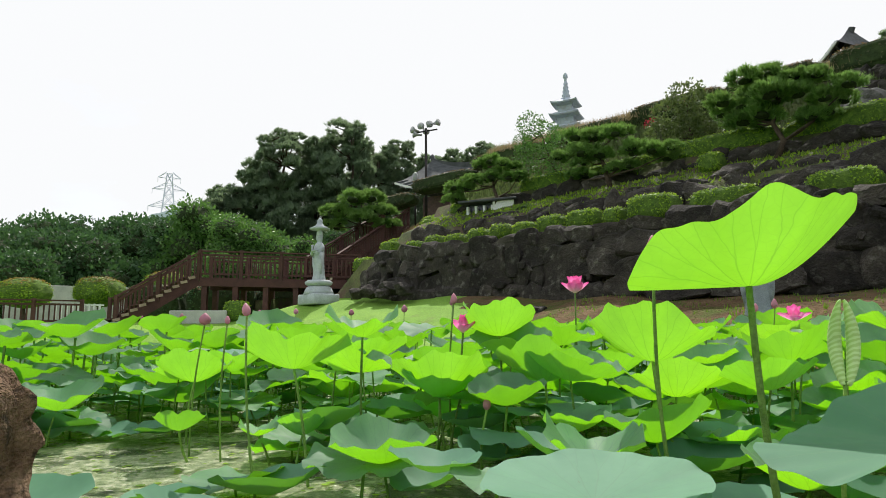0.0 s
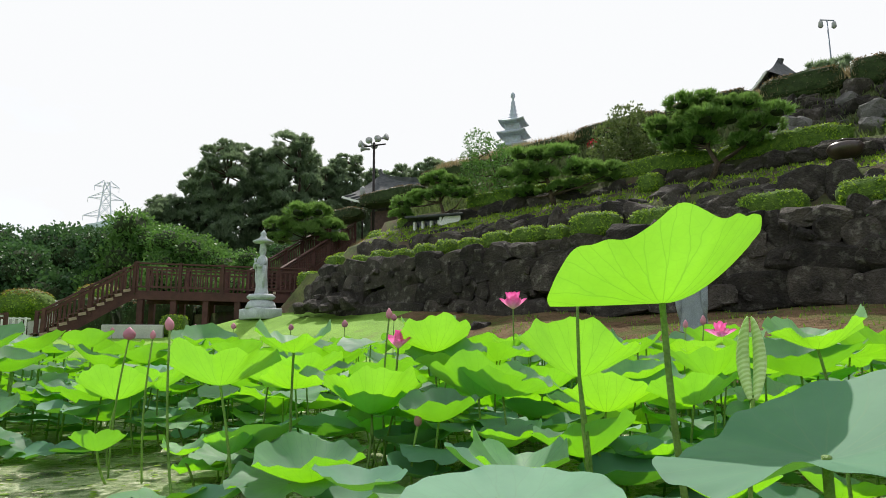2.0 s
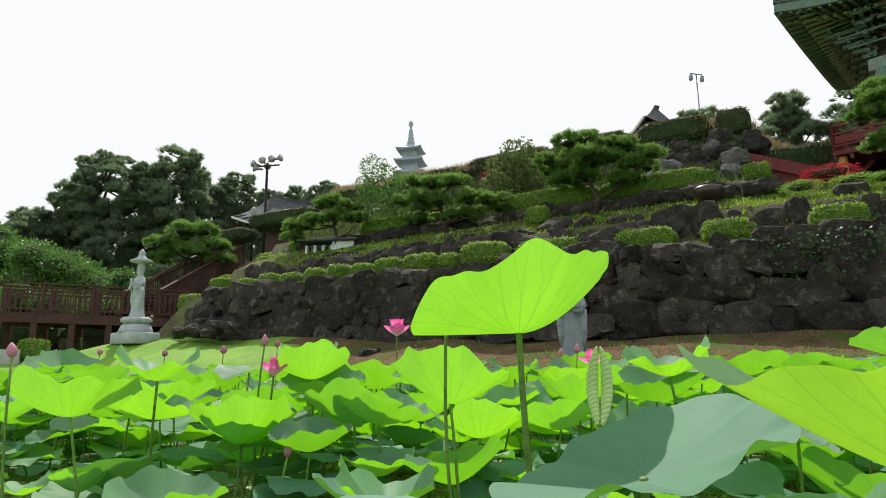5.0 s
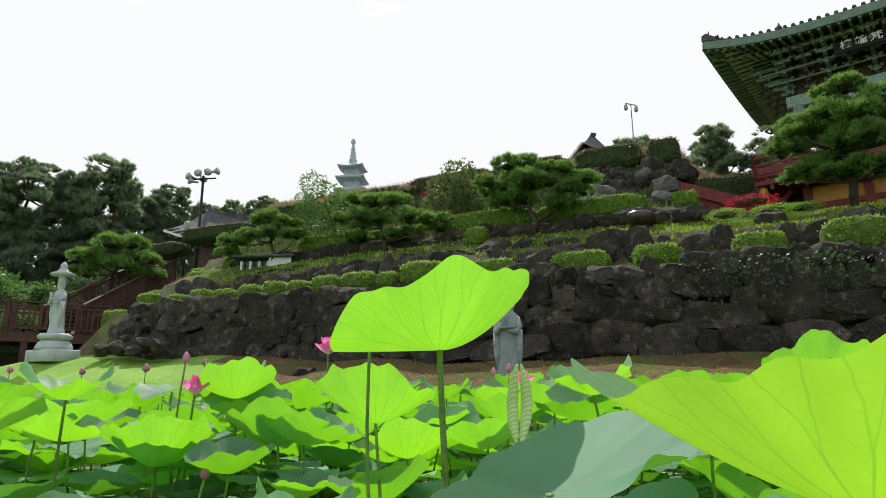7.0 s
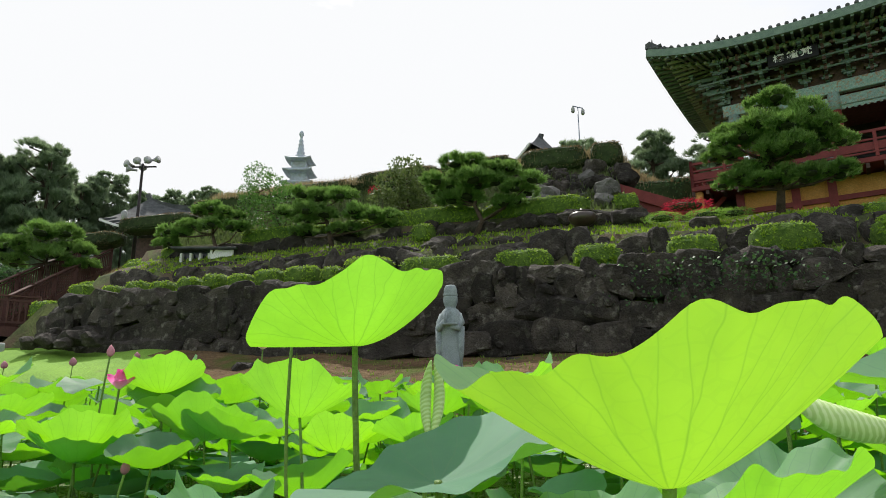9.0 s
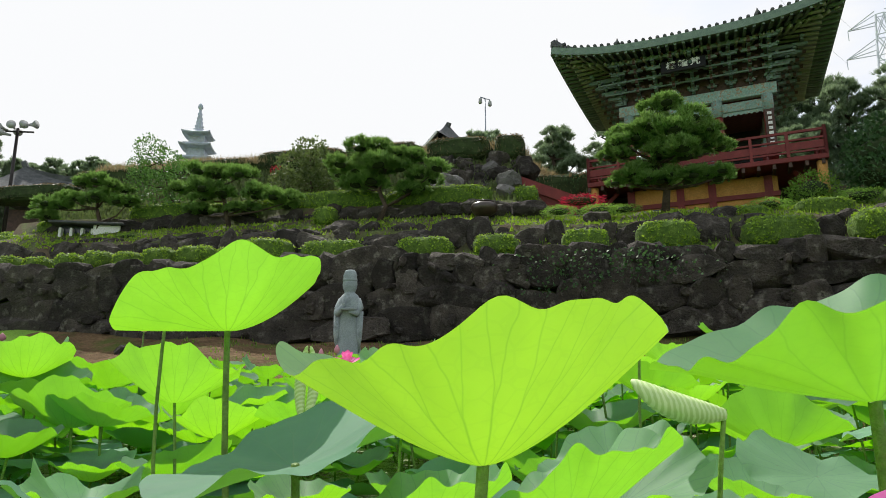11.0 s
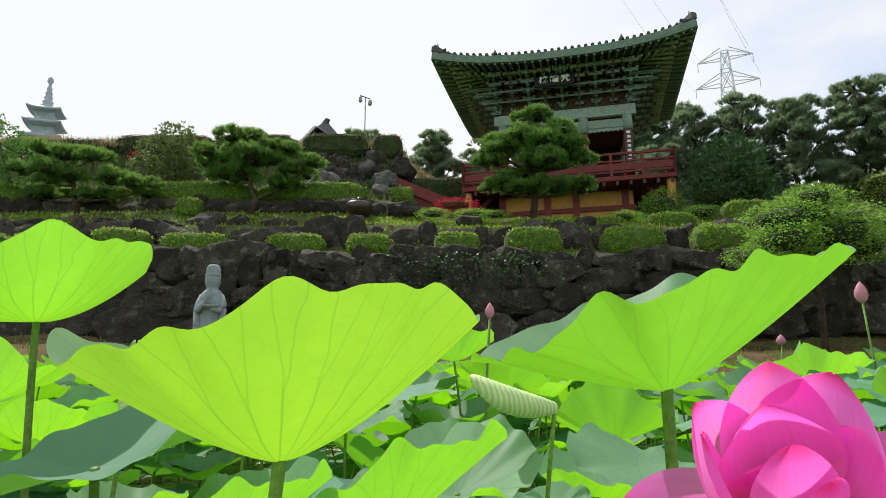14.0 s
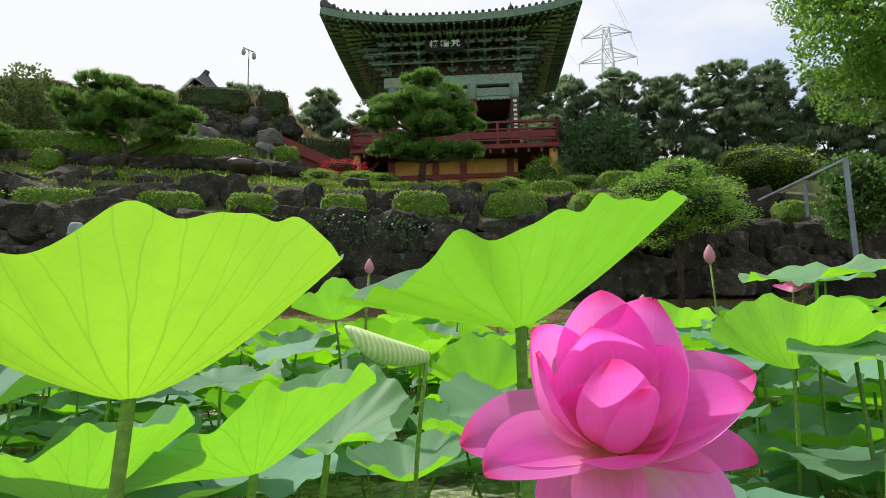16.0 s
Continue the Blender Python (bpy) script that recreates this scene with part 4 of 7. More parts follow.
def lotus_bud(at, size, foot=(0, 0), fat=1.0, label="closed pink lotus bud on a bare stalk", lean=0.0):
    t = thing("lotus_bud", pose(*at), label, "lotus bud", "lotus buds in the pond")
    bm = bmesh.new()
    size *= .85
    lathe(bm, [(.08 * size, 0), (.24 * size * fat, .12 * size), (.33 * size * fat, .34 * size), (.30 * size * fat, .58 * size), (.17 * size * fat, .84 * size), (.02 * size, 1.03 * size)], 10)
    for v in bm.verts:
        a = math.atan2(v.co.y, v.co.x)
        k = 1 + 0.07 * math.sin(3 * a + v.co.z / size * 3)
        v.co.x *= k
        v.co.y *= k
    part("bud", bm, BUDPINK, t, m=pose(0, 0, 0, lean, lean, 0))
    part("stem", stalk_bm((0, 0, 0.004), (foot[0], foot[1], -at[2] - 0.08), 0.0055, 0.0045, 0.03, 6), STEM, t)
    return t


lotus_bud((-0.765, 2.48, 0.685), 0.062, (.09, -.06), 1.0, "half-withered lotus bud on a leaning stalk", -12)
lotus_bud((-1.26, 3.37, 0.67), 0.075, (-.05, .0), 1.5)
lotus_bud((-1.09, 3.22, 0.67), 0.05)
lotus_bud((0.052, 3.2, 0.765), 0.062)
lotus_bud((0.60, 1.80, 0.82), 0.075, (.03, -.1), 0.9)
lotus_bud((1.83, 1.12, 0.765), 0.055, (.03, .0))
lotus_bud((3.66, 0.50, 0.90), 0.11, (.05, -.1), 0.9)
lotus_bud((0.17, 2.59, 0.31), 0.06)
lotus_bud((2.2, 4.49, 0.76), 0.07)
lotus_bud((2.31, 4.44, 0.78), 0.08)
for x, y, z in ((-2.6, 9, .92), (-1.9, 8.2, .9), (-3.9, 9.5, .9), (-1.1, 7.6, .86), (-5.2, 11, .92), (-0.4, 6.5, .85), (0.1, 7.2, .95), (4.6, 2.1, .78), (5.4, 1.4, .8)):
    lotus_bud((x, y, z), 0.09, (0.04, 0), 1.3, "pale pink lotus bud above the leaves")


def rolled_leaf(at, length, m, label, fat=1.0):
    """Two scrolls of a young leaf that has not opened."""
    t = thing("rolled_lotus_leaf", pose(*at), label, "lotus leaf", "rolled lotus leaves")
    for side in (-1, 1):
        bm = bmesh.new()
        pts, rad = [], []
        for i in range(41):
            k = i / 40
            pts.append((side * length * (.02 + .075 * math.sin(math.pi * (1 - k)) ** .8), 0.02 * math.sin(3 * k), length * k))
            rad.append(fat * length * (.012 + .085 * math.sin(math.pi * min(1, .06 + .94 * k)) ** .7) * (1 + .05 * (i % 2)))
        tube(bm, pts, rad, 10)
        part("scroll", bm, ROLL, t, "ribbed pale green scroll", m=m)
    part("stem", stalk_bm((0, 0, 0.01), (0.02, 0.05, -at[2] - 0.08), 0.006, 0.005, 0.02, 6), STEM, t)


rolled_leaf((0.87, 1.40, 0.49), 0.185, pose(0, 0, 0, 0, 2, -30), "tightly rolled young lotus leaf standing upright", .8)
rolled_leaf((1.43, 0.60, 0.52), 0.185, pose(0, 0, 0, 0, 0, 40) @ pose(0, 0, 0, -68, 0, 0), "half-rolled pale green lotus leaf lying on its side", 1.5)

# rocks of the pond's near edge
for x, y, z, sx, sy, sz, s in ((-1.345, 1.66, 0.285, .58, .6, .56, 71), (-1.36, 1.42, 0.10, .5, .5, .42, 72), (-1.0, 1.62, 0.05, .26, .3, .22, 73), (-1.6, 1.2, .12, .7, .6, .5, 74)):
    ob = tagged(new("pond_rock", boulder_mesh(s, 5, 0.30, ROCK_NEAR, 9, True)), "pitted reddish brown rock at the pond's edge", "rock", "rocks by the pond")
    ob.matrix_basis = pose(x, y, z, 5, 8, s * 20) @ Matrix.Diagonal((sx, sy, sz, 1))


# ---- foliage ----
def needle_pad(seed, tufts, needles, length, mat, core_mat=CORE, tall=0.46, core=0.62, thick=.11, spread=1.0, rise=.55):
    """A flattish cushion of needle tufts about one metre in radius."""
    q = random.Random(seed)
    vs, fs = [], []
    knots = []
    for i in range(max(8, tufts // 12)):
        a, h = q.uniform(0, 2 * math.pi), q.uniform(-0.35, 1.0)
        r = math.sqrt(max(0.0, 1 - h * h)) * q.uniform(.5, 1.0)
        knots.append(Vector((r * math.cos(a), r * math.sin(a), tall * h)) * q.uniform(.8, 1.08) * spread)
    for i in range(tufts):
        c = knots[i % len(knots)] + Vector((q.gauss(0, .13), q.gauss(0, .13), q.gauss(0, .16 * tall)))
        up = Vector((c.x * .7, c.y * .7, c.z * 1.2 + rise)).normalized()
        for k in range(needles):
            d = (up + Vector((q.uniform(-1, 1), q.uniform(-1, 1), q.uniform(-.6, .9))) * .75).normalized()
            s = d.cross(Vector((q.uniform(-1, 1), q.uniform(-1, 1), q.uniform(-1, 1)))).normalized() * length * thick
            n0 = len(vs)
            vs += [tuple(c - s), tuple(c + s), tuple(c + d * length * q.uniform(.7, 1.2))]
            fs.append((n0, n0 + 1, n0 + 2))
    me = bpy.data.meshes.new("foliage_pad")
    # solid dark ball inside the tufts, painting the shade between needles
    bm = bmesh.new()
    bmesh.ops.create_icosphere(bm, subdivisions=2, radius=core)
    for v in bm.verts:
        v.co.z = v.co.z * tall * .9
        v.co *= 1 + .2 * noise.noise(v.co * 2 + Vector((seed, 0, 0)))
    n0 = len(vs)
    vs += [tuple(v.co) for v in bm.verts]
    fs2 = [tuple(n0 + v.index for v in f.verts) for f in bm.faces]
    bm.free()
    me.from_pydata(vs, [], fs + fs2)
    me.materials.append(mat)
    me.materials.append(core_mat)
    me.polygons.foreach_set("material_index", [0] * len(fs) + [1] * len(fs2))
    return me


def leaf_clump(seed, leaves, size, mat, core=0.7, flat=0.8, up=0.3, core_mat=CORE):
    """A rounded clump of separate leaves with an uneven outline."""
    q = random.Random(seed)
    vs, fs = [], []
    for i in range(leaves):
        n = Vector((q.gauss(0, 1), q.gauss(0, 1), q.gauss(0, 1))).normalized()
        c = n * q.uniform(.72, 1.06) * (1 + .24 * noise.noise(n * 1.7 + Vector((seed, 3, 1))))
        c.z *= flat
        d = (n * .6 + Vector((q.uniform(-1, 1), q.uniform(-1, 1), q.uniform(-1, 1) + up))).normalized()
        s = d.cross(Vector((q.uniform(-1, 1), q.uniform(-1, 1), q.uniform(-1, 1)))).normalized()
        l, w = size * q.uniform(.7, 1.3), size * .36
        n0 = len(vs)
        vs += [tuple(c), tuple(c + d * l * .5 + s * w), tuple(c + d * l), tuple(c + d * l * .5 - s * w)]
        fs.append((n0, n0 + 1, n0 + 2, n0 + 3))
    fs2 = []
    # dark ball in the middle stands for shade deep in the clump
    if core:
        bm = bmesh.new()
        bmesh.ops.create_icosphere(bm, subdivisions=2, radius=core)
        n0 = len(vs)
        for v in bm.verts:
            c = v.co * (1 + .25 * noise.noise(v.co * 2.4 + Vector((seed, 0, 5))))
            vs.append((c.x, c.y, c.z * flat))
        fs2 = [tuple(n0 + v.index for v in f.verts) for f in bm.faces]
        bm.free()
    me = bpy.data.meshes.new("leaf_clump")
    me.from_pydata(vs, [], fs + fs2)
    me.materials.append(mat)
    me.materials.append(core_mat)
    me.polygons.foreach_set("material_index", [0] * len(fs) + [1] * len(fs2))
    return me


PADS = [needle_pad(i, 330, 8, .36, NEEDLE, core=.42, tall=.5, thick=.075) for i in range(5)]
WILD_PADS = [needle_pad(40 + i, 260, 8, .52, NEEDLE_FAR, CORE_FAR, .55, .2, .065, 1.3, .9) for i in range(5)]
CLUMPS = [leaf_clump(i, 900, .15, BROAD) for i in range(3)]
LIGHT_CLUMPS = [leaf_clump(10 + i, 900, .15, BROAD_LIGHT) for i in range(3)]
GREY_CLUMPS = [leaf_clump(20 + i, 620, .17, BROAD_GREY, core=0) for i in range(3)]
FINE_CLUMPS = [leaf_clump(30 + i, 1700, .085, BROAD_SUN, core=0.55) for i in range(3)]
AIRY_CLUMPS = [leaf_clump(60 + i, 620, .13, BROAD_LIGHT, core=0) for i in range(3)]


def limbs_bm(trunk, r0, pads, seed):
    """A bent trunk through the given points, with a limb to each cushion."""
    bm = bmesh.new()
    n = len(trunk)
    tube(bm, trunk, [r0 * (1 - .7 * i / (n - 1)) for i in range(n)], 9)
    q = random.Random(seed)
    for c in pads:
        c = Vector(c[:3])
        best = min((Vector(t) for t in trunk[1:]), key=lambda t: (t - c).length + max(0, t.z - c.z) * 2)
        mid = best.lerp(c, .5) + Vector((q.uniform(-.1, .1), q.uniform(-.1, .1), -.08))
        tube(bm, [best, mid, c - Vector((0, 0, .05))], [r0 * .42, r0 * .3, r0 * .14], 6)
    return bm


def garden_pine(m, pads, trunk, label, seed, r0=.09, meshes=None, name="pine_tree", bark=BARK, piece="foliage_pad", group="garden pines"):
    t = thing(name, m, label, "tree", group)
    part("trunk", limbs_bm(trunk, r0, pads, seed), bark, t)
    q = random.Random(seed)
    if meshes is None:
        # each cloud of a pruned pine is three or four cushions
        pads = [(x + r * .5 * math.cos(a + k * 2.1), y + r * .5 * math.sin(a + k * 2.1), z + r * q.uniform(-.16, .2), r * q.uniform(.52, .68)) for x, y, z, r in pads for a in [q.uniform(0, 6.28)] for k in range(3)]
    for x, y, z, r, *more in pads:
        bit = part(piece, q.choice(meshes or PADS), None, t, m=pose(x, y, z, q.uniform(-8, 8), q.uniform(-8, 8), q.uniform(0, 360)) @ Matrix.Diagonal((r, r, r * (more[0] if more else 1.0), 1)))
        bit["kind"] = "stuff"
    return t


# pines and small trees of the hillside
garden_pine(at_hill(3.45, 17.6, 4.95), ((.1, 0, 3.1, .62), (-.7, .1, 2.35, .68), (.75, 0, 2.45, .75), (0, -.4, 2.2, .8), (-1.15, 0, 1.75, .55), (1.3, .1, 1.75, .62), (.3, -.5, 1.55, .75), (-.5, .2, 1.3, .6), (1.0, .3, 1.1, .5), (.4, .4, 2.7, .6), (-1.0, -.1, 1.0, .55), (1.35, -.1, .95, .55), (.5, -.4, .85, .6), (-.35, -.3, .8, .5), (-.9, -.2, 2.0, .6), (1.1, -.2, 2.1, .6)),
            ((0, 0, -.1), (.1, 0, .7), (-.05, .05, 1.5), (.1, 0, 2.2), (.1, 0, 2.9)), "cloud-pruned green pine in front of the bell pavilion", 1, .12)
garden_pine(at_hill(-4.55, 17.6, 5.1), ((-.35, 0, 2.15, .72), (.75, 0, 1.95, .6), (-1.15, 0, 1.6, .62), (.2, -.3, 1.5, .8), (1.45, 0, 1.35, .62), (-.5, .2, 1.15, .7), (.9, .2, .95, .55), (.25, .4, 1.9, .5)),
            ((-.1, 0, -.1), (.15, 0, .45), (-.1, .1, 1.0), (.1, 0, 1.6), (-.2, 0, 2.0)), "broad cloud-pruned pine among the boulders", 2)
garden_pine(at_hill(-9.3, 17.6, 5.1), ((-.8, 0, 1.8, .72), (.15, 0, 1.65, .66), (-1.6, 0, 1.35, .55), (-.6, -.3, 1.0, .72), (.9, 0, .95, .62), (1.7, 0, .75, .62), (.35, .1, .6, .55), (-1.2, .2, .6, .5)),
            ((0, 0, -.1), (-.15, 0, .4), (-.3, .1, .9), (-.5, 0, 1.4), (-.6, 0, 1.7)), "wide cloud-pruned pine with twin crowns", 3)
garden_pine(at_hill(-13.95, 17.6, 5.1), ((-.25, 0, 1.75, .6), (.55, 0, 1.45, .55), (-.85, 0, 1.2, .5), (1.0, 0, .95, .5), (.1, -.2, 1.15, .5), (-1.5, 0, .95, .6), (-2.0, .1, .7, .5)),
            ((.0, 0, -.1), (.15, 0, .4), (-.1, .1, .9), (0, 0, 1.6)), "small pruned garden pine above the stone wall", 4)
garden_pine(pose(-3.9, 29.8, 4.6), ((0, 0, 2.35, 1.0), (-1.0, 0, 1.8, .85), (1.0, 0, 1.9, .8), (0, -.4, 1.6, .9), (-1.3, .1, 1.25, .6), (1.2, .1, 1.3, .6)),
            ((0, 0, -.4), (.1, 0, .6), (-.05, 0, 1.3), (0, 0, 2.1)), "low spreading pine beside the wooden stairs", 5)
garden_pine(at_hill(-11.9, 18.3, 5.3), ((-.9, 0, 2.85, .5, 1.2), (-.4, 0, 2.3, .7), (.35, .1, 1.9, .6), (-1.0, 0, 1.7, .62), (-.3, -.1, 1.35, .7), (.4, 0, 1.1, .5), (-1.3, .1, 2.3, .4)),
            ((.3, 0, -.1), (.2, 0, .8), (-.1, 0, 1.5), (-.4, 0, 2.4)), "slender leafy young tree on the terrace", 6, .06, AIRY_CLUMPS, "young_tree", BARK, "leaf_clump", "hillside trees")
garden_pine(at_hill(-7.6, 19.6, 6.2), ((-.5, 0, 1.5, .7), (.4, 0, 1.35, .7), (0, 0, 1.95, .6), (-.8, 0, .9, .6), (.7, 0, .8, .6), (0, -.1, .8, .6)),
            ((0, 0, -.1), (.05, 0, .6), (0, 0, 1.6)), "dull green loose shrub on the slope", 7, .05, GREY_CLUMPS, "shrub", BARK, "leaf_clump", "hillside trees")
# round clipped and loose trees to the right of the pavilion
garden_pine(pose(22.6, 7.9, 5.4), ((0, 0, 2.6, 1.1), (-.8, .1, 1.9, 1.0), (.9, 0, 1.9, 1.05), (0, -.5, 1.6, 1.1), (-1.2, 0, 1.2, .8), (1.3, 0, 1.2, .8)),
            ((0, 0, -.3), (0, 0, .6), (.05, 0, 1.3), (0, 0, 2.3)), "dense dark green round-headed broadleaf tree", 8, .1, CLUMPS, "broadleaf_tree", BARK, "leaf_clump", "trees by the pavilion")
garden_pine(pose(20.9, 9.6, 5.2), ((0, 0, 1.2, .8), (-.4, 0, .6, .7), (.5, 0, .7, .7)), ((0, 0, -.3), (0, 0, .4), (0, 0, 1.0)), "bright green leafy shrub beside the pavilion", 9, .05, FINE_CLUMPS, "shrub", BARK, "leaf_clump", "trees by the pavilion")
garden_pine(pose(14.3, 3.5, 1.2), ((0, 0, 2.6, .9, .6), (-1.1, .1, 2.3, .8, .6), (1.1, -.4, 2.5, .85, .6), (.2, -.5, 2.1, .9, .6), (-1.5, 0, 1.8, .7, .6), (1.7, -.6, 2.1, .8, .6), (.3, .3, 1.7, .8, .6), (-.5, -.3, 2.75, .6, .6), (-1.9, .4, 1.5, .5, .6)),
            ((.35, 0, -.2), (.45, 0, .8), (.2, 0, 1.6), (0, 0, 2.8)), "loose light green maple with a thin leaning trunk", 10, .07, FINE_CLUMPS, "maple_tree", BARK, "leaf_clump", "trees by the pavilion")
garden_pine(pose(22.2, 2.6, 4.4), ((0, 0, 1.35, 1.5, .55), (-.7, 0, 1.1, 1.0, .5), (.8, 0, 1.1, 1.0, .5)), ((0, 0, -.6), (0, 0, .4), (0, 0, 1.2)), "mushroom-shaped clipped dark evergreen tree", 11, .12, [leaf_clump(90, 3000, .05, HEDGE, core=.9)], "clipped_tree", BARK, "leaf_clump", "trees by the pavilion")
garden_pine(pose(13.7, -1.5, 1.0), ((-.3, 1.5, 4.6, .8), (.2, 1.4, 3.9, .7), (-.4, 1.2, 5.3, 1.1), (0, 1.3, 6.4, 1.2), (-.2, .9, 7.6, 1.3), (.6, .4, 5.6, 1.4), (.3, 0, 6.8, 1.5), (.2, .6, 4.3, .9), (.8, -.8, 5.2, 1.4), (.6, -.9, 7.4, 1.5), (.4, 0, 8.6, 1.5), (1.0, .8, 4.6, .9), (.9, -.6, 3.9, 1.0), (.3, 1.9, 7.0, .8), (.1, 2.0, 5.9, .6)),
            ((.9, -1, -.3), (.8, -.9, 1.5), (.6, -.5, 3.2), (.4, 0, 5.0), (.3, .2, 7.5)), "large light green broadleaf tree overhanging the pond", 12, .2, [leaf_clump(95 + i, 2400, .085, BROAD_SUN, core=0) for i in range(3)], "broadleaf_tree", BARK, "leaf_clump", "trees by the pavilion")
garden_pine(pose(15.6, 0.1, 2.0), ((0, 0, 1.6, .7), (.3, -.5, 1.3, .8), (0, .1, .9, .6)), ((0, 0, -.3), (0, 0, .6), (0, 0, 1.3)), "leafy green shrub behind the steel post", 13, .05, LIGHT_CLUMPS, "shrub", BARK, "leaf_clump", "trees by the pavilion")


def wild_tree(x, y, z, top, wide, seed, meshes, name, label, pads=16, low=.35, group="far trees", r0=.22, cone=0.5, fat=1.0):
    q = random.Random(seed)
    h = top - z
    spots = []
    for i in range(pads):
        k = low + (1 - low) * (i + .5) / pads
        w = wide * (1 - cone * ((k - low) / (1 - low)) ** 1.6)
        a = i * 2.4 + q.uniform(-.5, .5)
        r = w * .55 * q.uniform(.35, 1.0)
        spots.append((r * math.cos(a), r * math.sin(a), h * k - .06 * h, wide * q.uniform(.19, .29) * (1.15 - .4 * k) * fat))
    garden_pine(pose(x, y, z), spots, [(q.uniform(-.1, .1) * i, q.uniform(-.1, .1) * i, -.5 + (h * .92 + .5) * i / 5) for i in range(6)], label, seed, r0, meshes, name, BARK, "foliage_pad" if name == "pine_tree" else "leaf_clump", group)


for i, (x, y, top, w) in enumerate(((-18.2, 52, 13.4, 4.6), (-16, 54, 16.2, 4.8), (-13.8, 53, 18.9, 5.2), (-11.2, 55, 18.6, 5.0), (-8.2, 54.4, 20.0, 5.6), (-6, 57, 18.2, 4.6), (-4.4, 59, 19.6, 4.8), (-1.4, 61, 19.0, 4.8), (1.2, 60, 18.8, 4.4), (3.9, 60, 19.8, 4.6), (6.6, 62, 20.2, 4.6))):
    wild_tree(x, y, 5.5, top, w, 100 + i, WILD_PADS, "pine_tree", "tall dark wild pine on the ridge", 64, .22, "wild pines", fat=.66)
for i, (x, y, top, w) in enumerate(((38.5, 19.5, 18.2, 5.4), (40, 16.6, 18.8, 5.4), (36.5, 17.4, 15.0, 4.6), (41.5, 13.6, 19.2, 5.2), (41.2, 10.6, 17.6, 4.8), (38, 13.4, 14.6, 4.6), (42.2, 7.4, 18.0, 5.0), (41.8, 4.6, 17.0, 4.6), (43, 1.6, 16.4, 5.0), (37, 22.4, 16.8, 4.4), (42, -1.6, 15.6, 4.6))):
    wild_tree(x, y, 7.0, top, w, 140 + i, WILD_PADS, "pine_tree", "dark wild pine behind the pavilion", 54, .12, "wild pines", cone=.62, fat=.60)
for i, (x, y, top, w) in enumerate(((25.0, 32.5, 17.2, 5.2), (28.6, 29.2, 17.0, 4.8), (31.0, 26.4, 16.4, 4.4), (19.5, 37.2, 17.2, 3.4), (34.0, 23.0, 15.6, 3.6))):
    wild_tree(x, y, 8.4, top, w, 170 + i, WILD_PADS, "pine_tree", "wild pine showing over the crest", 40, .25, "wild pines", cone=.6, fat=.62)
for i, (x, y, top, w) in enumerate(((-44, 38, 9.6, 7), (-39, 42, 9.9, 7), (-35, 43, 9.7, 6.5), (-31, 46, 10.2, 7), (-27, 47, 10.0, 6.5), (-23.4, 48, 10.4, 6.5), (-20.5, 50, 11.0, 6), (-42, 35, 7.4, 5.5), (-36.5, 38, 7.8, 6), (-32, 39.5, 7.6, 6), (-27.6, 41, 7.9, 6), (-23.8, 42, 8.0, 6), (-29.5, 35.5, 5.9, 5), (-25, 37, 6.0, 5))):
    wild_tree(x, y, 1.2, top - .9, w, 200 + i, CLUMPS, "broadleaf_tree", "dark green woodland tree", 15, .25, "woodland trees", .2, .35, 1.4)
for i, (x, y, top, w) in enumerate(((-15.6, 42.4, 10.3, 5.4), (-12.2, 38.3, 8.7, 4.6), (-18.5, 43.5, 9.4, 4.6), (-9.4, 37.5, 7.4, 3.8), (-7.2, 36, 7.0, 3.4), (-5.4, 37, 7.6, 3.4), (-10.8, 33.5, 5.6, 3.0), (-8.0, 33, 5.4, 3.0), (-5.9, 32.4, 5.6, 2.6))):
    wild_tree(x, y, 1.8, top - 1.0, w, 230 + i, LIGHT_CLUMPS if i % 3 != 2 else CLUMPS, "broadleaf_tree", "rounded lighter green tree behind the deck", 13, .2, "woodland trees", .14, .4, 1.4)


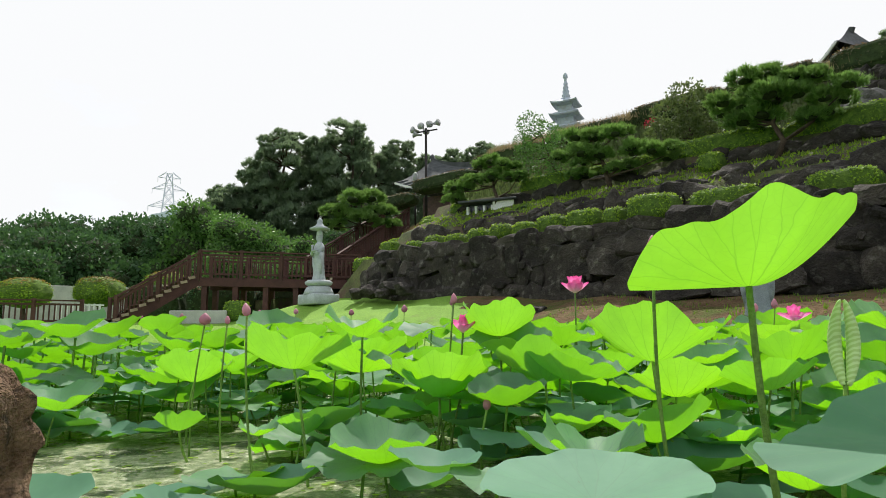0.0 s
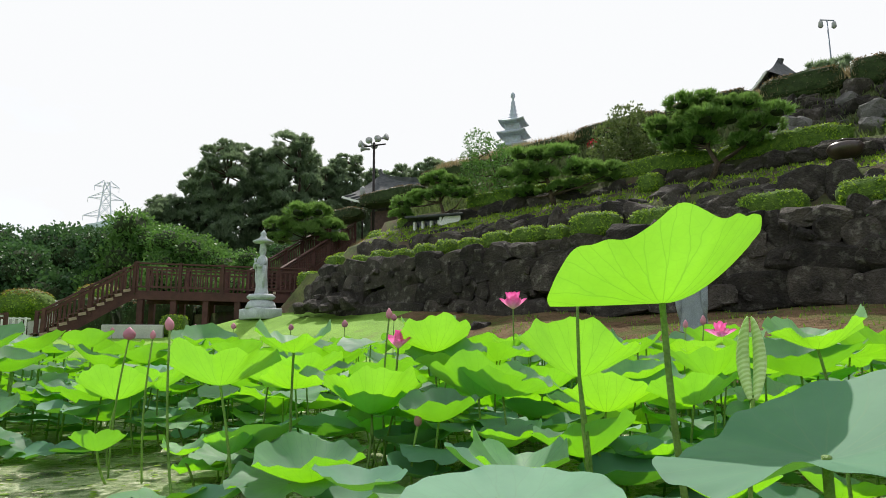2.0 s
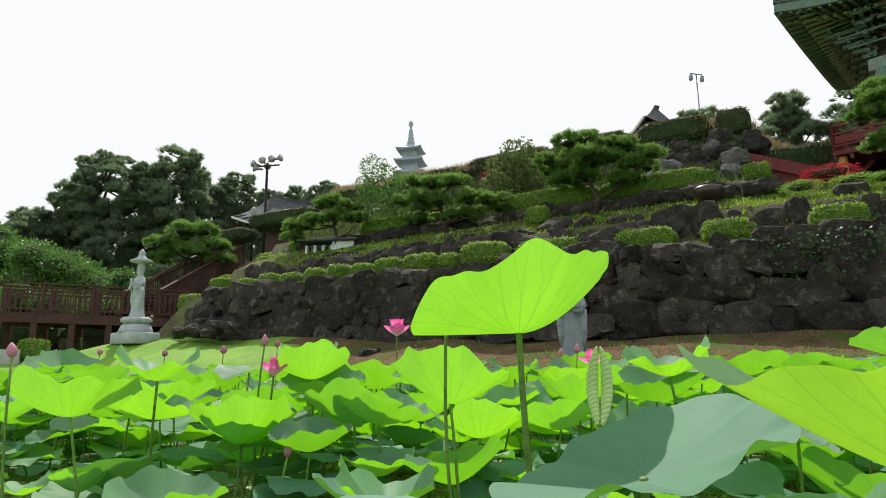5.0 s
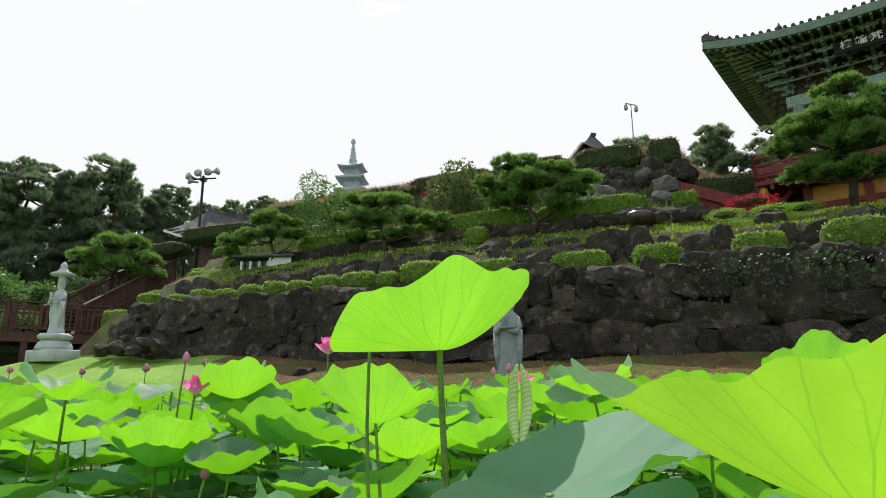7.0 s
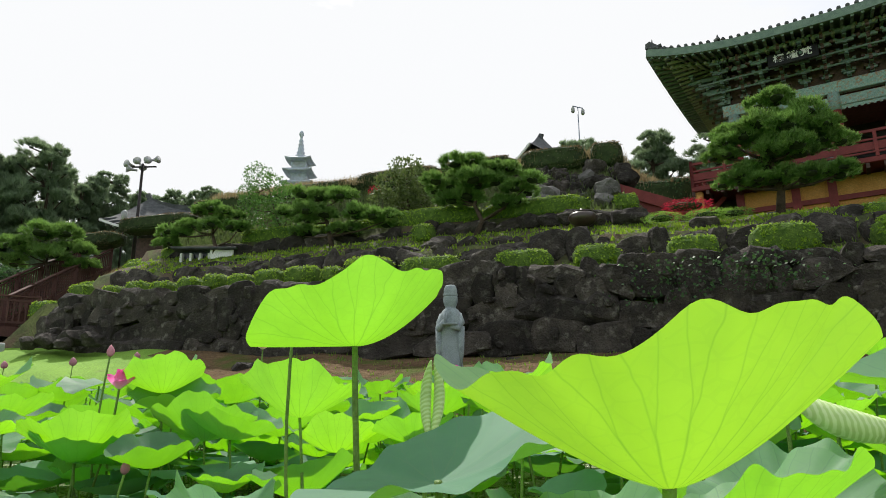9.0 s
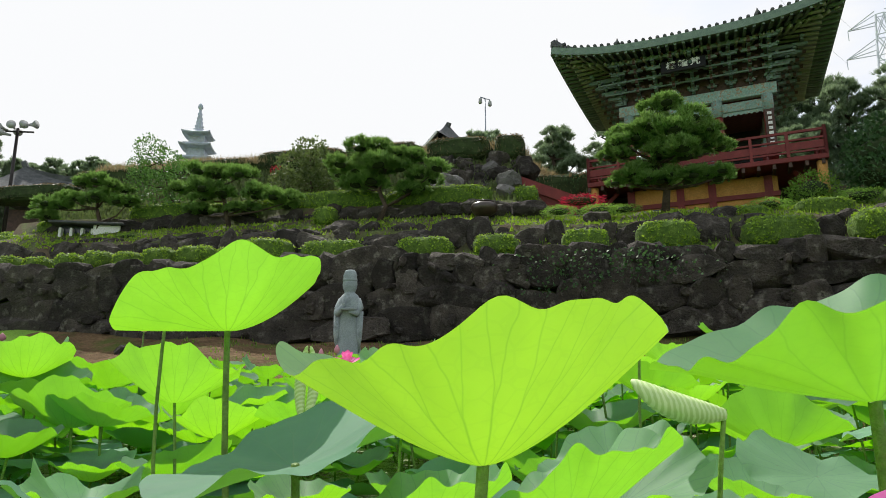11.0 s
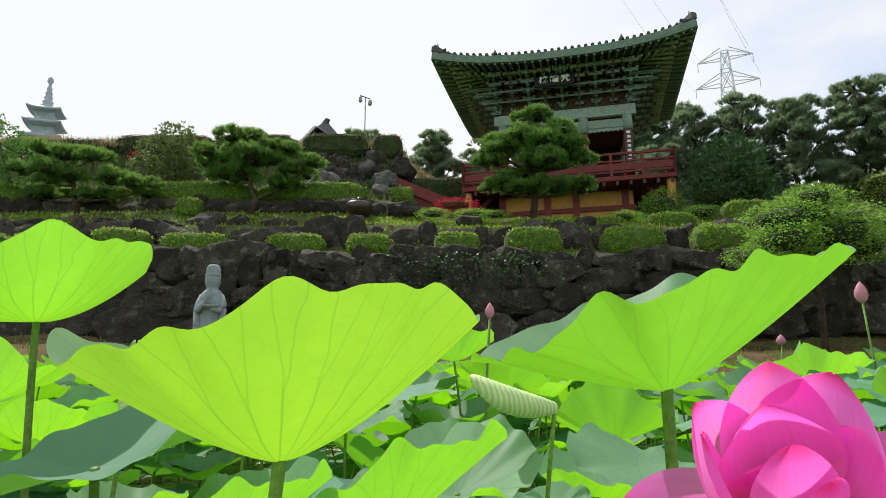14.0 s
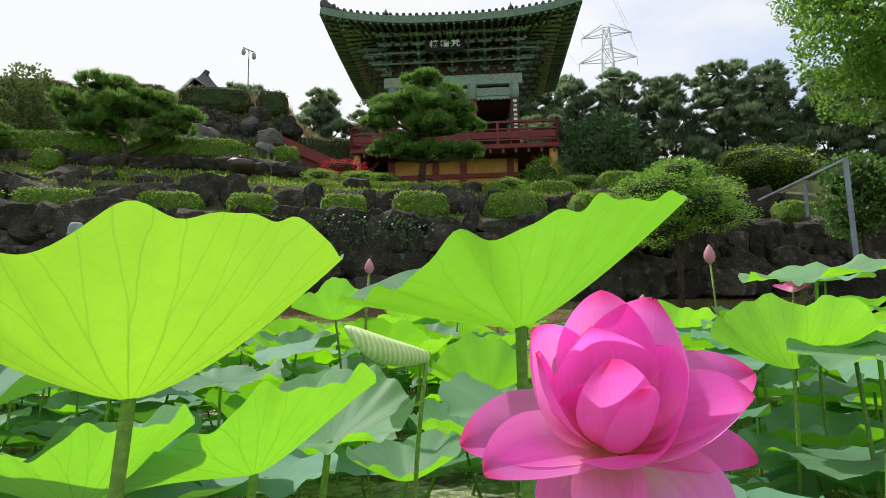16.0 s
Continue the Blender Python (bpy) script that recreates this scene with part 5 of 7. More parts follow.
# ---- clipped bushes and hedges ----
def bush_mesh(seed, mat, dims=(1, 1, 1), tip=None, square=.68, leaf=.075, cover=1.0, shell=None):
    """A clipped bush of the given width, depth and height: a squarish mound covered with small leaves."""
    q = random.Random(seed)
    vs, fs, mi = [], [], []
    w, d, h = dims
    big = Vector(dims)

    def shape(n):
        c = Vector([math.copysign(abs(a) ** square, a) for a in n]) * .5
        c *= 1 + .07 * noise.noise(n * 3 + Vector((seed, 0, 0)))
        c = Vector((c.x * w, c.y * d, c.z * h))
        return c * (1 + .05 * noise.noise(c * 2.2 + Vector((seed, 5, 0))))
    count = int(cover * (w * h * 2 + d * h * 2 + w * d * 1.5) * .42 / (leaf * leaf))
    for i in range(count):
        # points spread evenly over the mound, so that long hedges are as dense as round ones
        n = Vector((q.uniform(-1, 1), q.uniform(-1, 1), q.uniform(-.8, 1)))
        k = q.random()
        if k < .45:
            n.z = 1 if q.random() < .8 else -.6
        elif k < .9:
            n.y = -1 if q.random() < .7 else 1
        else:
            n.x = math.copysign(1, n.x)
        n.normalize()
        c = shape(n) * q.uniform(.95, 1.02)
        out = Vector((n.x / w, n.y / d, n.z / h)).normalized()
        flat = Vector((q.gauss(0, 1), q.gauss(0, 1), q.gauss(0, 1)))
        flat = (flat - out * flat.dot(out)).normalized()
        dr = (flat + out * q.uniform(.1, .9)).normalized()
        l = leaf * q.uniform(.7, 1.3)
        s = dr.cross(out + flat * .2 + Vector((q.uniform(-1, 1), q.uniform(-1, 1), q.uniform(-1, 1))) * .5).normalized() * l * .34
        n0 = len(vs)
        vs += [tuple(c - s), tuple(c + s), tuple(c + dr * l)]
        fs.append((n0, n0 + 1, n0 + 2))
        mi.append(2 if tip and n.z > .55 + q.uniform(-.3, .3) else 0)
    # closed shell under the leaves, its darker colour painting the shade between them
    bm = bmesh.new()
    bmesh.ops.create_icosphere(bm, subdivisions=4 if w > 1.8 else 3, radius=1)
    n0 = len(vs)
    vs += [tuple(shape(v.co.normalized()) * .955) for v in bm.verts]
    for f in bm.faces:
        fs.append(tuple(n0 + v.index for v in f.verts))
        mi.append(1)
    bm.free()
    me = bpy.data.meshes.new("clipped_bush")
    me.from_pydata(vs, [], fs)
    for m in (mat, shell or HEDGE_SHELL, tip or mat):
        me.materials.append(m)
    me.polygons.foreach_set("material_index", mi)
    return me


# darker version of the hedge leaf, for the shaded inside
HEDGE_SHELL = surface("shaded_hedge_shell", (0.05, 0.105, 0.015), (0.16, 0.26, 0.035), 9, 45, 0.9, 0.9, depth=0.05)
RUSSET = [bush_mesh(10 + i, HEDGE, (1, 1, 1), HEDGE_TIP, .95, .04) for i in range(2)]
BUSHES = (HEDGE, None, .68, .06)
DULL = (BROAD, HEDGE_BROWN, .5, .08)
CREST = (HEDGE_DARK, HEDGE_BROWN, .55, .07)


def bush(m, w, d, h, style, label, group, name="clipped_bush", k=0):
    mat, tip, square, leaf = style
    # hedges with a different tip get the near-black shade fill as shell
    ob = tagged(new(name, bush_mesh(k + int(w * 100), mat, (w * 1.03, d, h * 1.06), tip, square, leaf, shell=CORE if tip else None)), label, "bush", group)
    ob.matrix_basis = m @ Matrix.Translation((0, 0, h / 2 - .03))
    return ob


for k, (u, w, h) in enumerate(((-12.4, .9, .5), (-11.55, .8, .55), (-10.7, .85, .5), (-9.75, 1.1, .56), (-8.75, 1.2, .58), (-7.85, .7, .5), (-6.8, 1.6, .7), (-5.05, 1.65, .58), (-2.7, 1.5, .56), (-.95, 1.15, .56), (1.14, 1.12, .6), (3.0, 1.42, .72), (5.4, 1.62, .74), (7.6, 1.5, .8), (13.64, 1.65, .75), (15.05, .95, .66), (-13.4, .8, .45), (-14.3, .8, .5), (-15.2, .7, .42))):
    bush(at_hill(u, 15.0, 3.42, 3 * (k % 3)), w * (.84 if u < -6 else 1), .85, h, BUSHES, "clipped low azalea bush on the terrace edge", "clipped bushes on the terrace", k=k)
for k, (u0, u1, v, z, h) in enumerate(((-7.8, -4.6, 18.5, 5.66, .72), (-4.7, -1.3, 18.5, 5.66, .7), (-13.4, -11.0, 18.5, 5.6, .66), (-10.9, -7.9, 18.6, 5.62, .6))):
    bush(at_hill((u0 + u1) / 2, v, z), u1 - u0, .8, h, BUSHES, "long low clipped hedge above the boulders", "long hedges", "hedge", k)
for k, (u0, u1, v, z, h) in enumerate(((-26.5, -22.4, 22.0, 7.2, .7), (-22.5, -18.4, 22.0, 7.7, .7), (-18.5, -14.4, 22.0, 8.1, .72), (-14.5, -10.6, 22.0, 8.25, .72), (-10.7, -7.0, 22.0, 8.3, .85), (-7.1, -4.1, 21.9, 8.3, .82), (-4.0, -1.6, 21.8, 8.25, .88), (-1.5, -.4, 21.8, 8.2, .92))):
    bush(at_hill((u0 + u1) / 2, v, z), u1 - u0, 1.1, h, CREST, "browned flat-topped hedge along the hill's crest", "crest hedges", "hedge", k)
# added dark hedges, standing in for the shade under the deck
for x, y, w in ((-9.5, 27.5, 3.0), (-6.6, 27.8, 3.0), (-12.4, 27.6, 2.4)):
    bush(pose(x, y, 1.2), w, 1.6, 1.7, DULL, "dark hedge added behind the deck to darken the space below", "hedges by the deck", "hedge", 0)
bush(at_hill(.5, 25.2, 7.3), 3.2, 1.0, 1.35, DULL, "dull hedge with a dry top beyond the red stairs", "crest hedges", "hedge", 1)
for k, (x, y, z, w, h, name) in enumerate(((-16.6, 25.1, 1.8, 2.05, 1.25, "a"), (-14.3, 26.4, 1.9, 2.05, 1.3, "b"), (-13.2, 30.2, 2.3, 2.2, 1.5, "c"))):
    t = thing("round_tree", pose(x, y, 1.0), "ball-clipped shrub with russet new growth on top", "bush", "ball-clipped shrubs")
    part("crown", RUSSET[k % 2], None, t, m=Matrix.Translation((0, 0, z - 1.0 + h / 2)) @ Matrix.Diagonal((w, w, h, 1)))
    part("trunk", tube(bmesh.new(), ((0, 0, -.2), (.05, 0, .5), (0, 0, z - .7)), (.1, .08, .07), 8), BARK, t)
for u, v, z, w, h in ((-18.4, 15.4, 3.0, 1.2, .6), (-19.3, 16.4, 3.0, 1.4, .7), (-18.2, 17.0, 3.9, 1.3, .6), (-19.6, 18.4, 3.9, 1.5, .8), (-18.6, 19.4, 5.0, 1.6, .8), (-17.6, 16.0, 3.7, 1.0, .5), (-.35, 19.6, 6.0, .8, .55), (-6.2, 17.5, 5.0, .7, .6), (5.4, 16.9, 4.4, 1.0, .5), (7.2, 17.0, 4.5, 1.4, .55), (9.4, 17.0, 4.7, 1.6, .7), (-15.9, 18.2, 5.2, 1.2, .6), (-17.0, 17.6, 4.6, 1.3, .6)):
    bush(at_hill(u, v, z), w, .7, h, BUSHES, "small rounded green bush on the upper terrace", "clipped bushes on the terrace", k=int(u) % 4)
bush(pose(-7.4, 22.8, 1.2), .9, .7, .75, BUSHES, "potted leafy plant under the deck", "plants by the deck", "potted_plant", 2)


# ---- grass and weeds ----
def tufts(name, label, mat, count, area, height, width, seed, lift=0.0):
    q = random.Random(seed)
    vs, fs = [], []
    for i in range(count):
        u, v = area(q)
        p = HILL @ Vector((u, v, 0))
        z = ground_z(u, v) + lift
        for k in range(3):
            a = q.uniform(0, 6.28)
            h = height * q.uniform(.4, 1.3)
            dx, dy = math.cos(a) * width, math.sin(a) * width
            ox, oy = q.uniform(-.1, .1), q.uniform(-.1, .1)
            n0 = len(vs)
            vs += [(p.x + ox - dx, p.y + oy - dy, z - .03), (p.x + ox + dx, p.y + oy + dy, z - .03), (p.x + ox + q.uniform(-.5, .5) * h, p.y + oy + q.uniform(-.5, .5) * h, z + h)]
            fs.append((n0, n0 + 1, n0 + 2))
    me = bpy.data.meshes.new(name)
    me.from_pydata(vs, [], fs)
    me.materials.append(mat)
    return tagged(new(name, me), label, "grass", kind="stuff")


tufts("terrace_grass", "bright grass along the terrace edge", GRASS, 4200, lambda q: (q.choice((-13, -10, -7.5, -3.8, -1.8, .1, 2.0, 4.3, 6.6, 9.5, 12)) + q.gauss(0, .6), 14.55 + abs(q.gauss(0, .5))), .13, .018, 1)
tufts("weeds", "patchy weeds over the upper terraces", HEDGE, 4200, lambda q: (q.choice((-15, -12.5, -10, -7, -4.5, -2, 0, 2, 4.5, 7, 10)) + q.gauss(0, 1.0), q.choice((15.5, 16.4, 17.0, 17.6)) + q.gauss(0, .25)), .06, .04, 2)
tufts("slope_weeds", "dark weeds on the upper slope", BROAD_GREY, 4000, lambda q: (q.uniform(-18, -.5), q.uniform(18.9, 21.6)), .22, .04, 3)
tufts("dry_grass", "dry straw-coloured grass on the hill's crest", DRYGRASS, 5200, lambda q: (q.uniform(-27, -.2), 22.0 + q.uniform(-.6, .7)), .24, .012, 4, .5)
tufts("far_dry_grass", "straw-coloured grass tops beyond the red stairs", DRYGRASS, 900, lambda q: (q.uniform(-1.2, 2.2), 25.2 + q.uniform(-.5, .5)), .2, .014, 5, 0.75)
tufts("bank_weeds", "sparse weeds on the bare bank", GRASS, 1500, lambda q: (q.uniform(-8, 16), q.uniform(8.8, 13.9)), .06, .02, 6)


# ---- bell pavilion ----
def eave_point(side, k, out=0.0):
    """A point of the eaves: side 0 front, 1 right, 2 back, 3 left; k from -1 to 1 along it."""
    bow = abs(k) ** 2.6
    hx, hy = 4.87, 4.25
    z = 6.92 + 0.48 * bow
    if side in (0, 2):
        x, y = k * hx, (-hy + 0.16 * (1 - bow)) * (1 if side == 0 else -1)
    else:
        y, x = k * hy, (hx - 0.16 * (1 - bow)) * (1 if side == 1 else -1)
    return Vector((x, y, z))


def sheet(bm, rows):
    vs = [[bm.verts.new(p) for p in row] for row in rows]
    for a, b in zip(vs, vs[1:]):
        for i in range(len(a) - 1):
            bm.faces.new((a[i], a[i + 1], b[i + 1], b[i]))


def pavilion():
    t = thing("bell_pavilion", at_hill(6.51, 25.9, 5.6, -15.07), "two-storey temple bell pavilion with green eaves and red balcony", "pavilion")
    # roof shell
    bm = bmesh.new()
    n = 22
    for side in range(4):
        rows = []
        for j in range(7):
            k = j / 6
            row = []
            for i in range(n + 1):
                s = -1 + 2 * i / n
                e = eave_point(side, s) + Vector((0, 0, .16))
                top = Vector((max(-2.3, min(2.3, e.x * .48)), 0, 8.9)) if side in (0, 2) else Vector((2.3 * (1 if side == 1 else -1), 0, 8.9))
                q = e.lerp(top, k)
                q.z = e.z + (top.z - e.z) * k ** 1.35
                row.append(q)
            rows.append(row)
        sheet(bm, rows)
    roof = part("roof", bm, TILE, t, "dark grey tiled hip roof")
    # soffit under the eaves
    bm = bmesh.new()
    for side in range(4):
        rows = []
        for k in (0, .5, 1):
            row = []
            for i in range(n + 1):
                s = -1 + 2 * i / n
                e = eave_point(side, s) - Vector((0, 0, .10))
                inner = Vector((e.x * .52, e.y * .5, 7.25))
                row.append(e.lerp(inner, k))
            rows.append(row)
        sheet(bm, rows)
    part("soffit", bm, GREEN, t, "green painted eaves underside")
    # eave board with a pale lower lip
    for side in range(4):
        pts = [eave_point(side, -1 + 2 * i / n) for i in range(n + 1)]
        part("eave_board", swept(bmesh.new(), [a + Vector((0, 0, .04)) for a in pts], .10, .22), GREEN, t, smooth=False)
        part("eave_lip", swept(bmesh.new(), [a - Vector((0, 0, .115)) for a in pts], .14, .07), GREEN, t, smooth=False)
    # tile ends and tile courses
    cyl = bmesh.new()
    tube(cyl, ((0, -.05, 0), (0, .5, .10)), (.065, .065), 8)
    tile = mesh_of("roof_tile", cyl, TILE)
    for side, count in ((0, 39), (1, 34), (3, 34)):
        for i in range(count):
            s = -1 + 2 * (i + .5) / count
            e = eave_point(side, s)
            part("roof_tile", tile, None, roof, m=pose(e.x, e.y, e.z + .20, 0, 0, (0, 90, 180, -90)[side]))
    # rafters with round ends
    raf = bmesh.new()
    tube(raf, ((0, 0, 0), (0, 1.9, .30)), (.062, .062), 7)
    rafter = mesh_of("rafter", raf, OCHRE)
    flying = bmesh.new()
    box(flying, -.045, .045, -.02, .9, -.05, .05)
    fly = mesh_of("flying_rafter", flying, GREEN, False)
    for side, count in ((0, 34), (1, 30), (3, 30)):
        for i in range(count):
            s = -1 + 2 * (i + .5) / count
            e = eave_point(side, s)
            fan = (0, 90, 180, -90)[side] + (-24 if side == 3 else 24) * s * abs(s)
            inward = pose(0, 0, 0, 0, 0, (0, 90, 180, -90)[side]) @ Vector((0, .55, 0))
            part("rafter", rafter, None, t, m=pose(e.x + inward.x, e.y + inward.y, e.z - .30, 0, 0, fan))
            part("flying_rafter", fly, None, t, m=pose(e.x, e.y, e.z - .17, 4, 0, fan))
    # ridges, finials
    bm = bmesh.new()
    beam(bm, (-2.5, 0, 8.95), (2.5, 0, 8.95), .3, .3)
    for sx in (-1, 1):
        for sy in (-1, 1):
            pts = [Vector((2.3 * sx, 0, 8.9)).lerp(Vector((4.85 * sx, 4.23 * sy, 0)), k / 8) for k in range(9)]
            for i, p in enumerate(pts):
                p.z = 7.62 + 1.3 * (1 - i / 8) ** 1.5 + (.12 if i == 8 else 0)
            part("hip_ridge", swept(bmesh.new(), pts, .22, .24), TILE, t, smooth=False)
    part("ridge", bm, TILE, t, smooth=False)
    for x, y, side in ((-4.72, -4.1, 0), (4.72, -4.1, 0), (-2.45, -4.0, 1), (2.3, -4.0, 1), (-4.72, 4.1, 0), (4.72, 4.1, 0)):
        bm = bmesh.new()
        h = .42 if side == 0 else .22
        lathe(bm, [(.12, 0), (.09, h * .35), (.05, h * .7), (.01, h * 1.25)], 8, at=(0, 0))
        part("finial", bm, TILE, t, m=pose(x, y, 7.55 if side == 0 else 7.25, -10, 0, 0))
    # bracket tiers
    for side, half, ax in ((0, 2.6, 'x'), (1, 2.5, 'y'), (3, 2.5, 'y')):
        spots = [-1 + 2 * i / 8 for i in range(9)]
        for k in spots:
            bm = bmesh.new()
            for j in range(5):
                z = 5.40 + .27 * j
                reach = .18 + .25 * j
                box(bm, -.06, .06, -reach, .1, z, z + .15)                     # arm running out
                w = .16 + .035 * j
                box(bm, -w, w, -reach + .02, -reach + .12, z + .13, z + .26)  # cross arm
                n0 = len(bm.faces)
                box(bm, -.05, .05, -reach - .12, -reach, z + .03, z + .13)
                for e in (-w, 0, w):
                    box(bm, e - .05, e + .05, -reach - .02, -reach + .13, z + .2, z + .3)
                bm.faces.ensure_lookup_table()
                for f in bm.faces[n0:]:
                    f.material_index = 1
            place = {0: pose(k * half, -2.35, 0), 1: pose(2.55, k * half, 0, 0, 0, 90), 3: pose(-2.55, k * half, 0, 0, 0, -90)}[side]
            part("bracket", bm, [GREEN, GREEN_DULL if round(k * 4) % 2 == 0 else BROWNRED], t, smooth=False, m=place)
    part("bracket_wall", boxed(-2.6, 2.6, -2.33, -2.27, 5.35, 7.1), BROWNRED, t, smooth=False)
    part("bracket_wall", boxed(2.47, 2.53, -2.5, 2.5, 5.35, 7.1), BROWNRED, t, smooth=False)
    part("bracket_wall", boxed(-2.53, -2.47, -2.5, 2.5, 5.35, 7.1), BROWNRED, t, smooth=False)
    for j in range(2):
        part("purlin", beam(bmesh.new(), (-3.2 - .2 * j, -2.75 - .3 * j, 5.82 + .3 * j), (3.2 + .2 * j, -2.75 - .3 * j, 5.82 + .3 * j), .06, .06), GREEN, t, smooth=False)
    # head beams and upper columns
    part("head_beam", boxed(-2.75, 2.75, -2.52, -2.28, 4.92, 5.35, .02), TEAL, t, "painted blue-green head beam", smooth=False)
    part("head_beam", boxed(-2.6, 2.6, -2.47, -2.33, 4.45, 4.8, .02), TEAL, t, smooth=False)
    for sx in (-1, 1):
        part("head_beam", boxed(sx * 2.5 - .12, sx * 2.5 + .12, -2.5, 2.5, 4.92, 5.35, .02), TEAL, t, smooth=False)
    for x in (-2.41, -.75, .75, 2.41):
        for y in (-2.4, 2.4):
            bm = bmesh.new()
            lathe(bm, [(.17, 2.2), (.17, 4.9)], 14)
            col = part("column", bm, RED, t, m=pose(x, y, 0))
            bm = bmesh.new()
            lathe(bm, [(.19, 4.3), (.19, 4.95)], 14)
            part("column_collar", bm, TEAL, col)
    # carved valance, and a black sheet at the back for the interior's shade
    bm = bmesh.new()
    for i in range(40):
        x = .55 - .0 + 1.75 * i / 39
        h = .09 + .07 * abs(math.sin(i * .8))
        box(bm, x - .02, x + .022, -2.43, -2.40, 4.46 - h, 4.46)
    part("valance", bm, TEAL, t, "carved pale valance", smooth=False)
    part("dark_backing", boxed(-2.3, 2.3, 1.9, 2.0, 2.2, 5.2), BLACK, t, smooth=False)
    part("upper_ceiling", boxed(-2.5, 2.5, -2.2, 2.4, 5.2, 5.3), BROWNRED, t, smooth=False)
    bm = bmesh.new()
    lathe(bm, [(.02, 2.55), (.62, 2.6), (.60, 3.2), (.52, 3.7), (.36, 4.0), (.05, 4.1), (.05, 4.6)], 20)
    part("bell", bm, GLASSY, t, "dark bronze bell")
    # name board: three characters, read from right to left
    board = part("name_board", boxed(-.78, .78, -.04, .04, -.27, .27, .02), BLACK, t, "black name board with white characters", smooth=False, m=pose(-.25, -3.35, 6.25, -14, 0, 0))
    for i, ch in enumerate("樓鐘梵"):
        cu = bpy.data.curves.new("character", 'FONT')
        cu.body, cu.size, cu.align_x, cu.align_y, cu.extrude, cu.offset = ch, .36, 'CENTER', 'CENTER', .004, .006
        cu.materials.append(WHITE)
        tmp = new("character", cu)
        dep = bpy.context.evaluated_depsgraph_get()
        me = bpy.data.meshes.new_from_object(tmp.evaluated_get(dep))
        bpy.data.objects.remove(tmp)
        part("character", me, None, board, m=pose(-.42 + .42 * i, -.05, 0, 90, 0, 0))
    # upright plaque on a column, writing too small to read
    plaque = part("plaque", boxed(2.26, 2.56, -2.64, -2.58, 2.9, 4.3, .01), BROWNRED, t, "dark red upright plaque", smooth=False)
    for i in range(7):
        part("mark", boxed(2.34 + .02 * (i % 2), 2.48, -2.66, -2.64, 2.98 + .185 * i, 3.08 + .185 * i), WHITE, plaque, smooth=False)
    # balcony
    part("balcony_floor", boxed(-3.95, 3.95, -3.35, 3.35, 2.02, 2.2, .02), RED, t, smooth=False)
    for y0, y1, x0, x1 in ((-3.3, -3.3, -3.9, 3.9), (-3.3, 3.3, -3.9, -3.9), (-3.3, 3.3, 3.9, 3.9)):
        for z, w in ((3.06, .085), (2.78, .06), (2.36, .06)):
            part("rail", beam(bmesh.new(), (x0, y0, z), (x1, y1, z), w, w), RED, t, smooth=False)
        part("rail_board", beam(bmesh.new(), (x0, y0, 2.56), (x1, y1, 2.56), .03, .26), RED, t, smooth=False)
        count = 8 if x0 != x1 else 7
        for i in range(count):
            k = i / (count - 1)
            x, y = x0 + (x1 - x0) * k, y0 + (y1 - y0) * k
            part("baluster", boxed(x - .05, x + .05, y - .05, y + .05, 2.2, 3.18 if i in (0, count - 1) else 3.03), RED, t, smooth=False)
    for i in range(17):
        part("joist", boxed(-3.9 + .48 * i - .05, -3.9 + .48 * i + .05, -3.32, -2.54, 1.86, 2.02), BROWNRED, t, smooth=False)
    # lower storey
    for x in (-3.75, 3.75):
        bm = bmesh.new()
        lathe(bm, [(.16, -.3), (.16, 2.0)], 12)
        part("post", bm, ORANGE, t, "ochre balcony post", m=pose(x, -3.1, 0))
        part("brace", beam(bmesh.new(), (x, -3.1, .9), (x * .8, -2.5, 1.9), .14, .14), RED, t, smooth=False)
    for x0, x1 in ((-2.4, -.85), (-.65, .3), (.36, 2.05), (2.2, 2.45)):
        part("wall_panel", boxed(x0, x1, -2.42, -2.34, -.3, 1.86), ORANGE, t, "ochre plaster panel", smooth=False)
    part("wall_core", boxed(-2.4, 2.4, -2.33, 2.4, -.3, 1.95), ORANGE, t, smooth=False)
    part("wall_beam", boxed(-2.5, 2.5, -2.5, -2.42, 1.15, 1.32), RED, t, smooth=False)
    for x in (-2.5, -.75, .33, 2.15):
        part("wall_post", boxed(x - .13, x + .13, -2.52, -2.4, -.3, 1.9), RED, t, smooth=False)
    part("dark_doorway", boxed(-2.3, -1.0, -2.46, -2.43, -.3, 1.1), GLASSY, t, smooth=False)
    for x in (-1.45, -.45, .0):
        part("white_panel", boxed(x - .2, x + .2, -2.56, -2.53, -.3, .42), WHITE, t, "pale low panel", smooth=False)
    note = part("notice", boxed(1.25, 1.42, -2.45, -2.43, .5, .95), WHITE, t, "small white notice", smooth=False)
    part("low_window", boxed(1.5, 1.95, -2.46, -2.43, .0, .22), GLASSY, t, smooth=False)
    part("plinth", boxed(-3.9, 3.9, -3.4, 3.4, -.6, -.28), CONCRETE, t, smooth=False)


pavilion()
part_stairs = thing("red_stairs", at_hill(-.2, 21.2, 5.9), "dark red side stairs beside the pavilion", "stairs")
for i in range(6):
    part("step", boxed(-.5 + .32 * i, -.18 + .32 * i, -.6, .6, -.3, 1.15 - .17 * i), RED, part_stairs, smooth=False)
part("stringer", beam(bmesh.new(), (-.7, -.66, 1.25), (2.0, -.66, .1), .08, .35), RED, part_stairs, smooth=False)


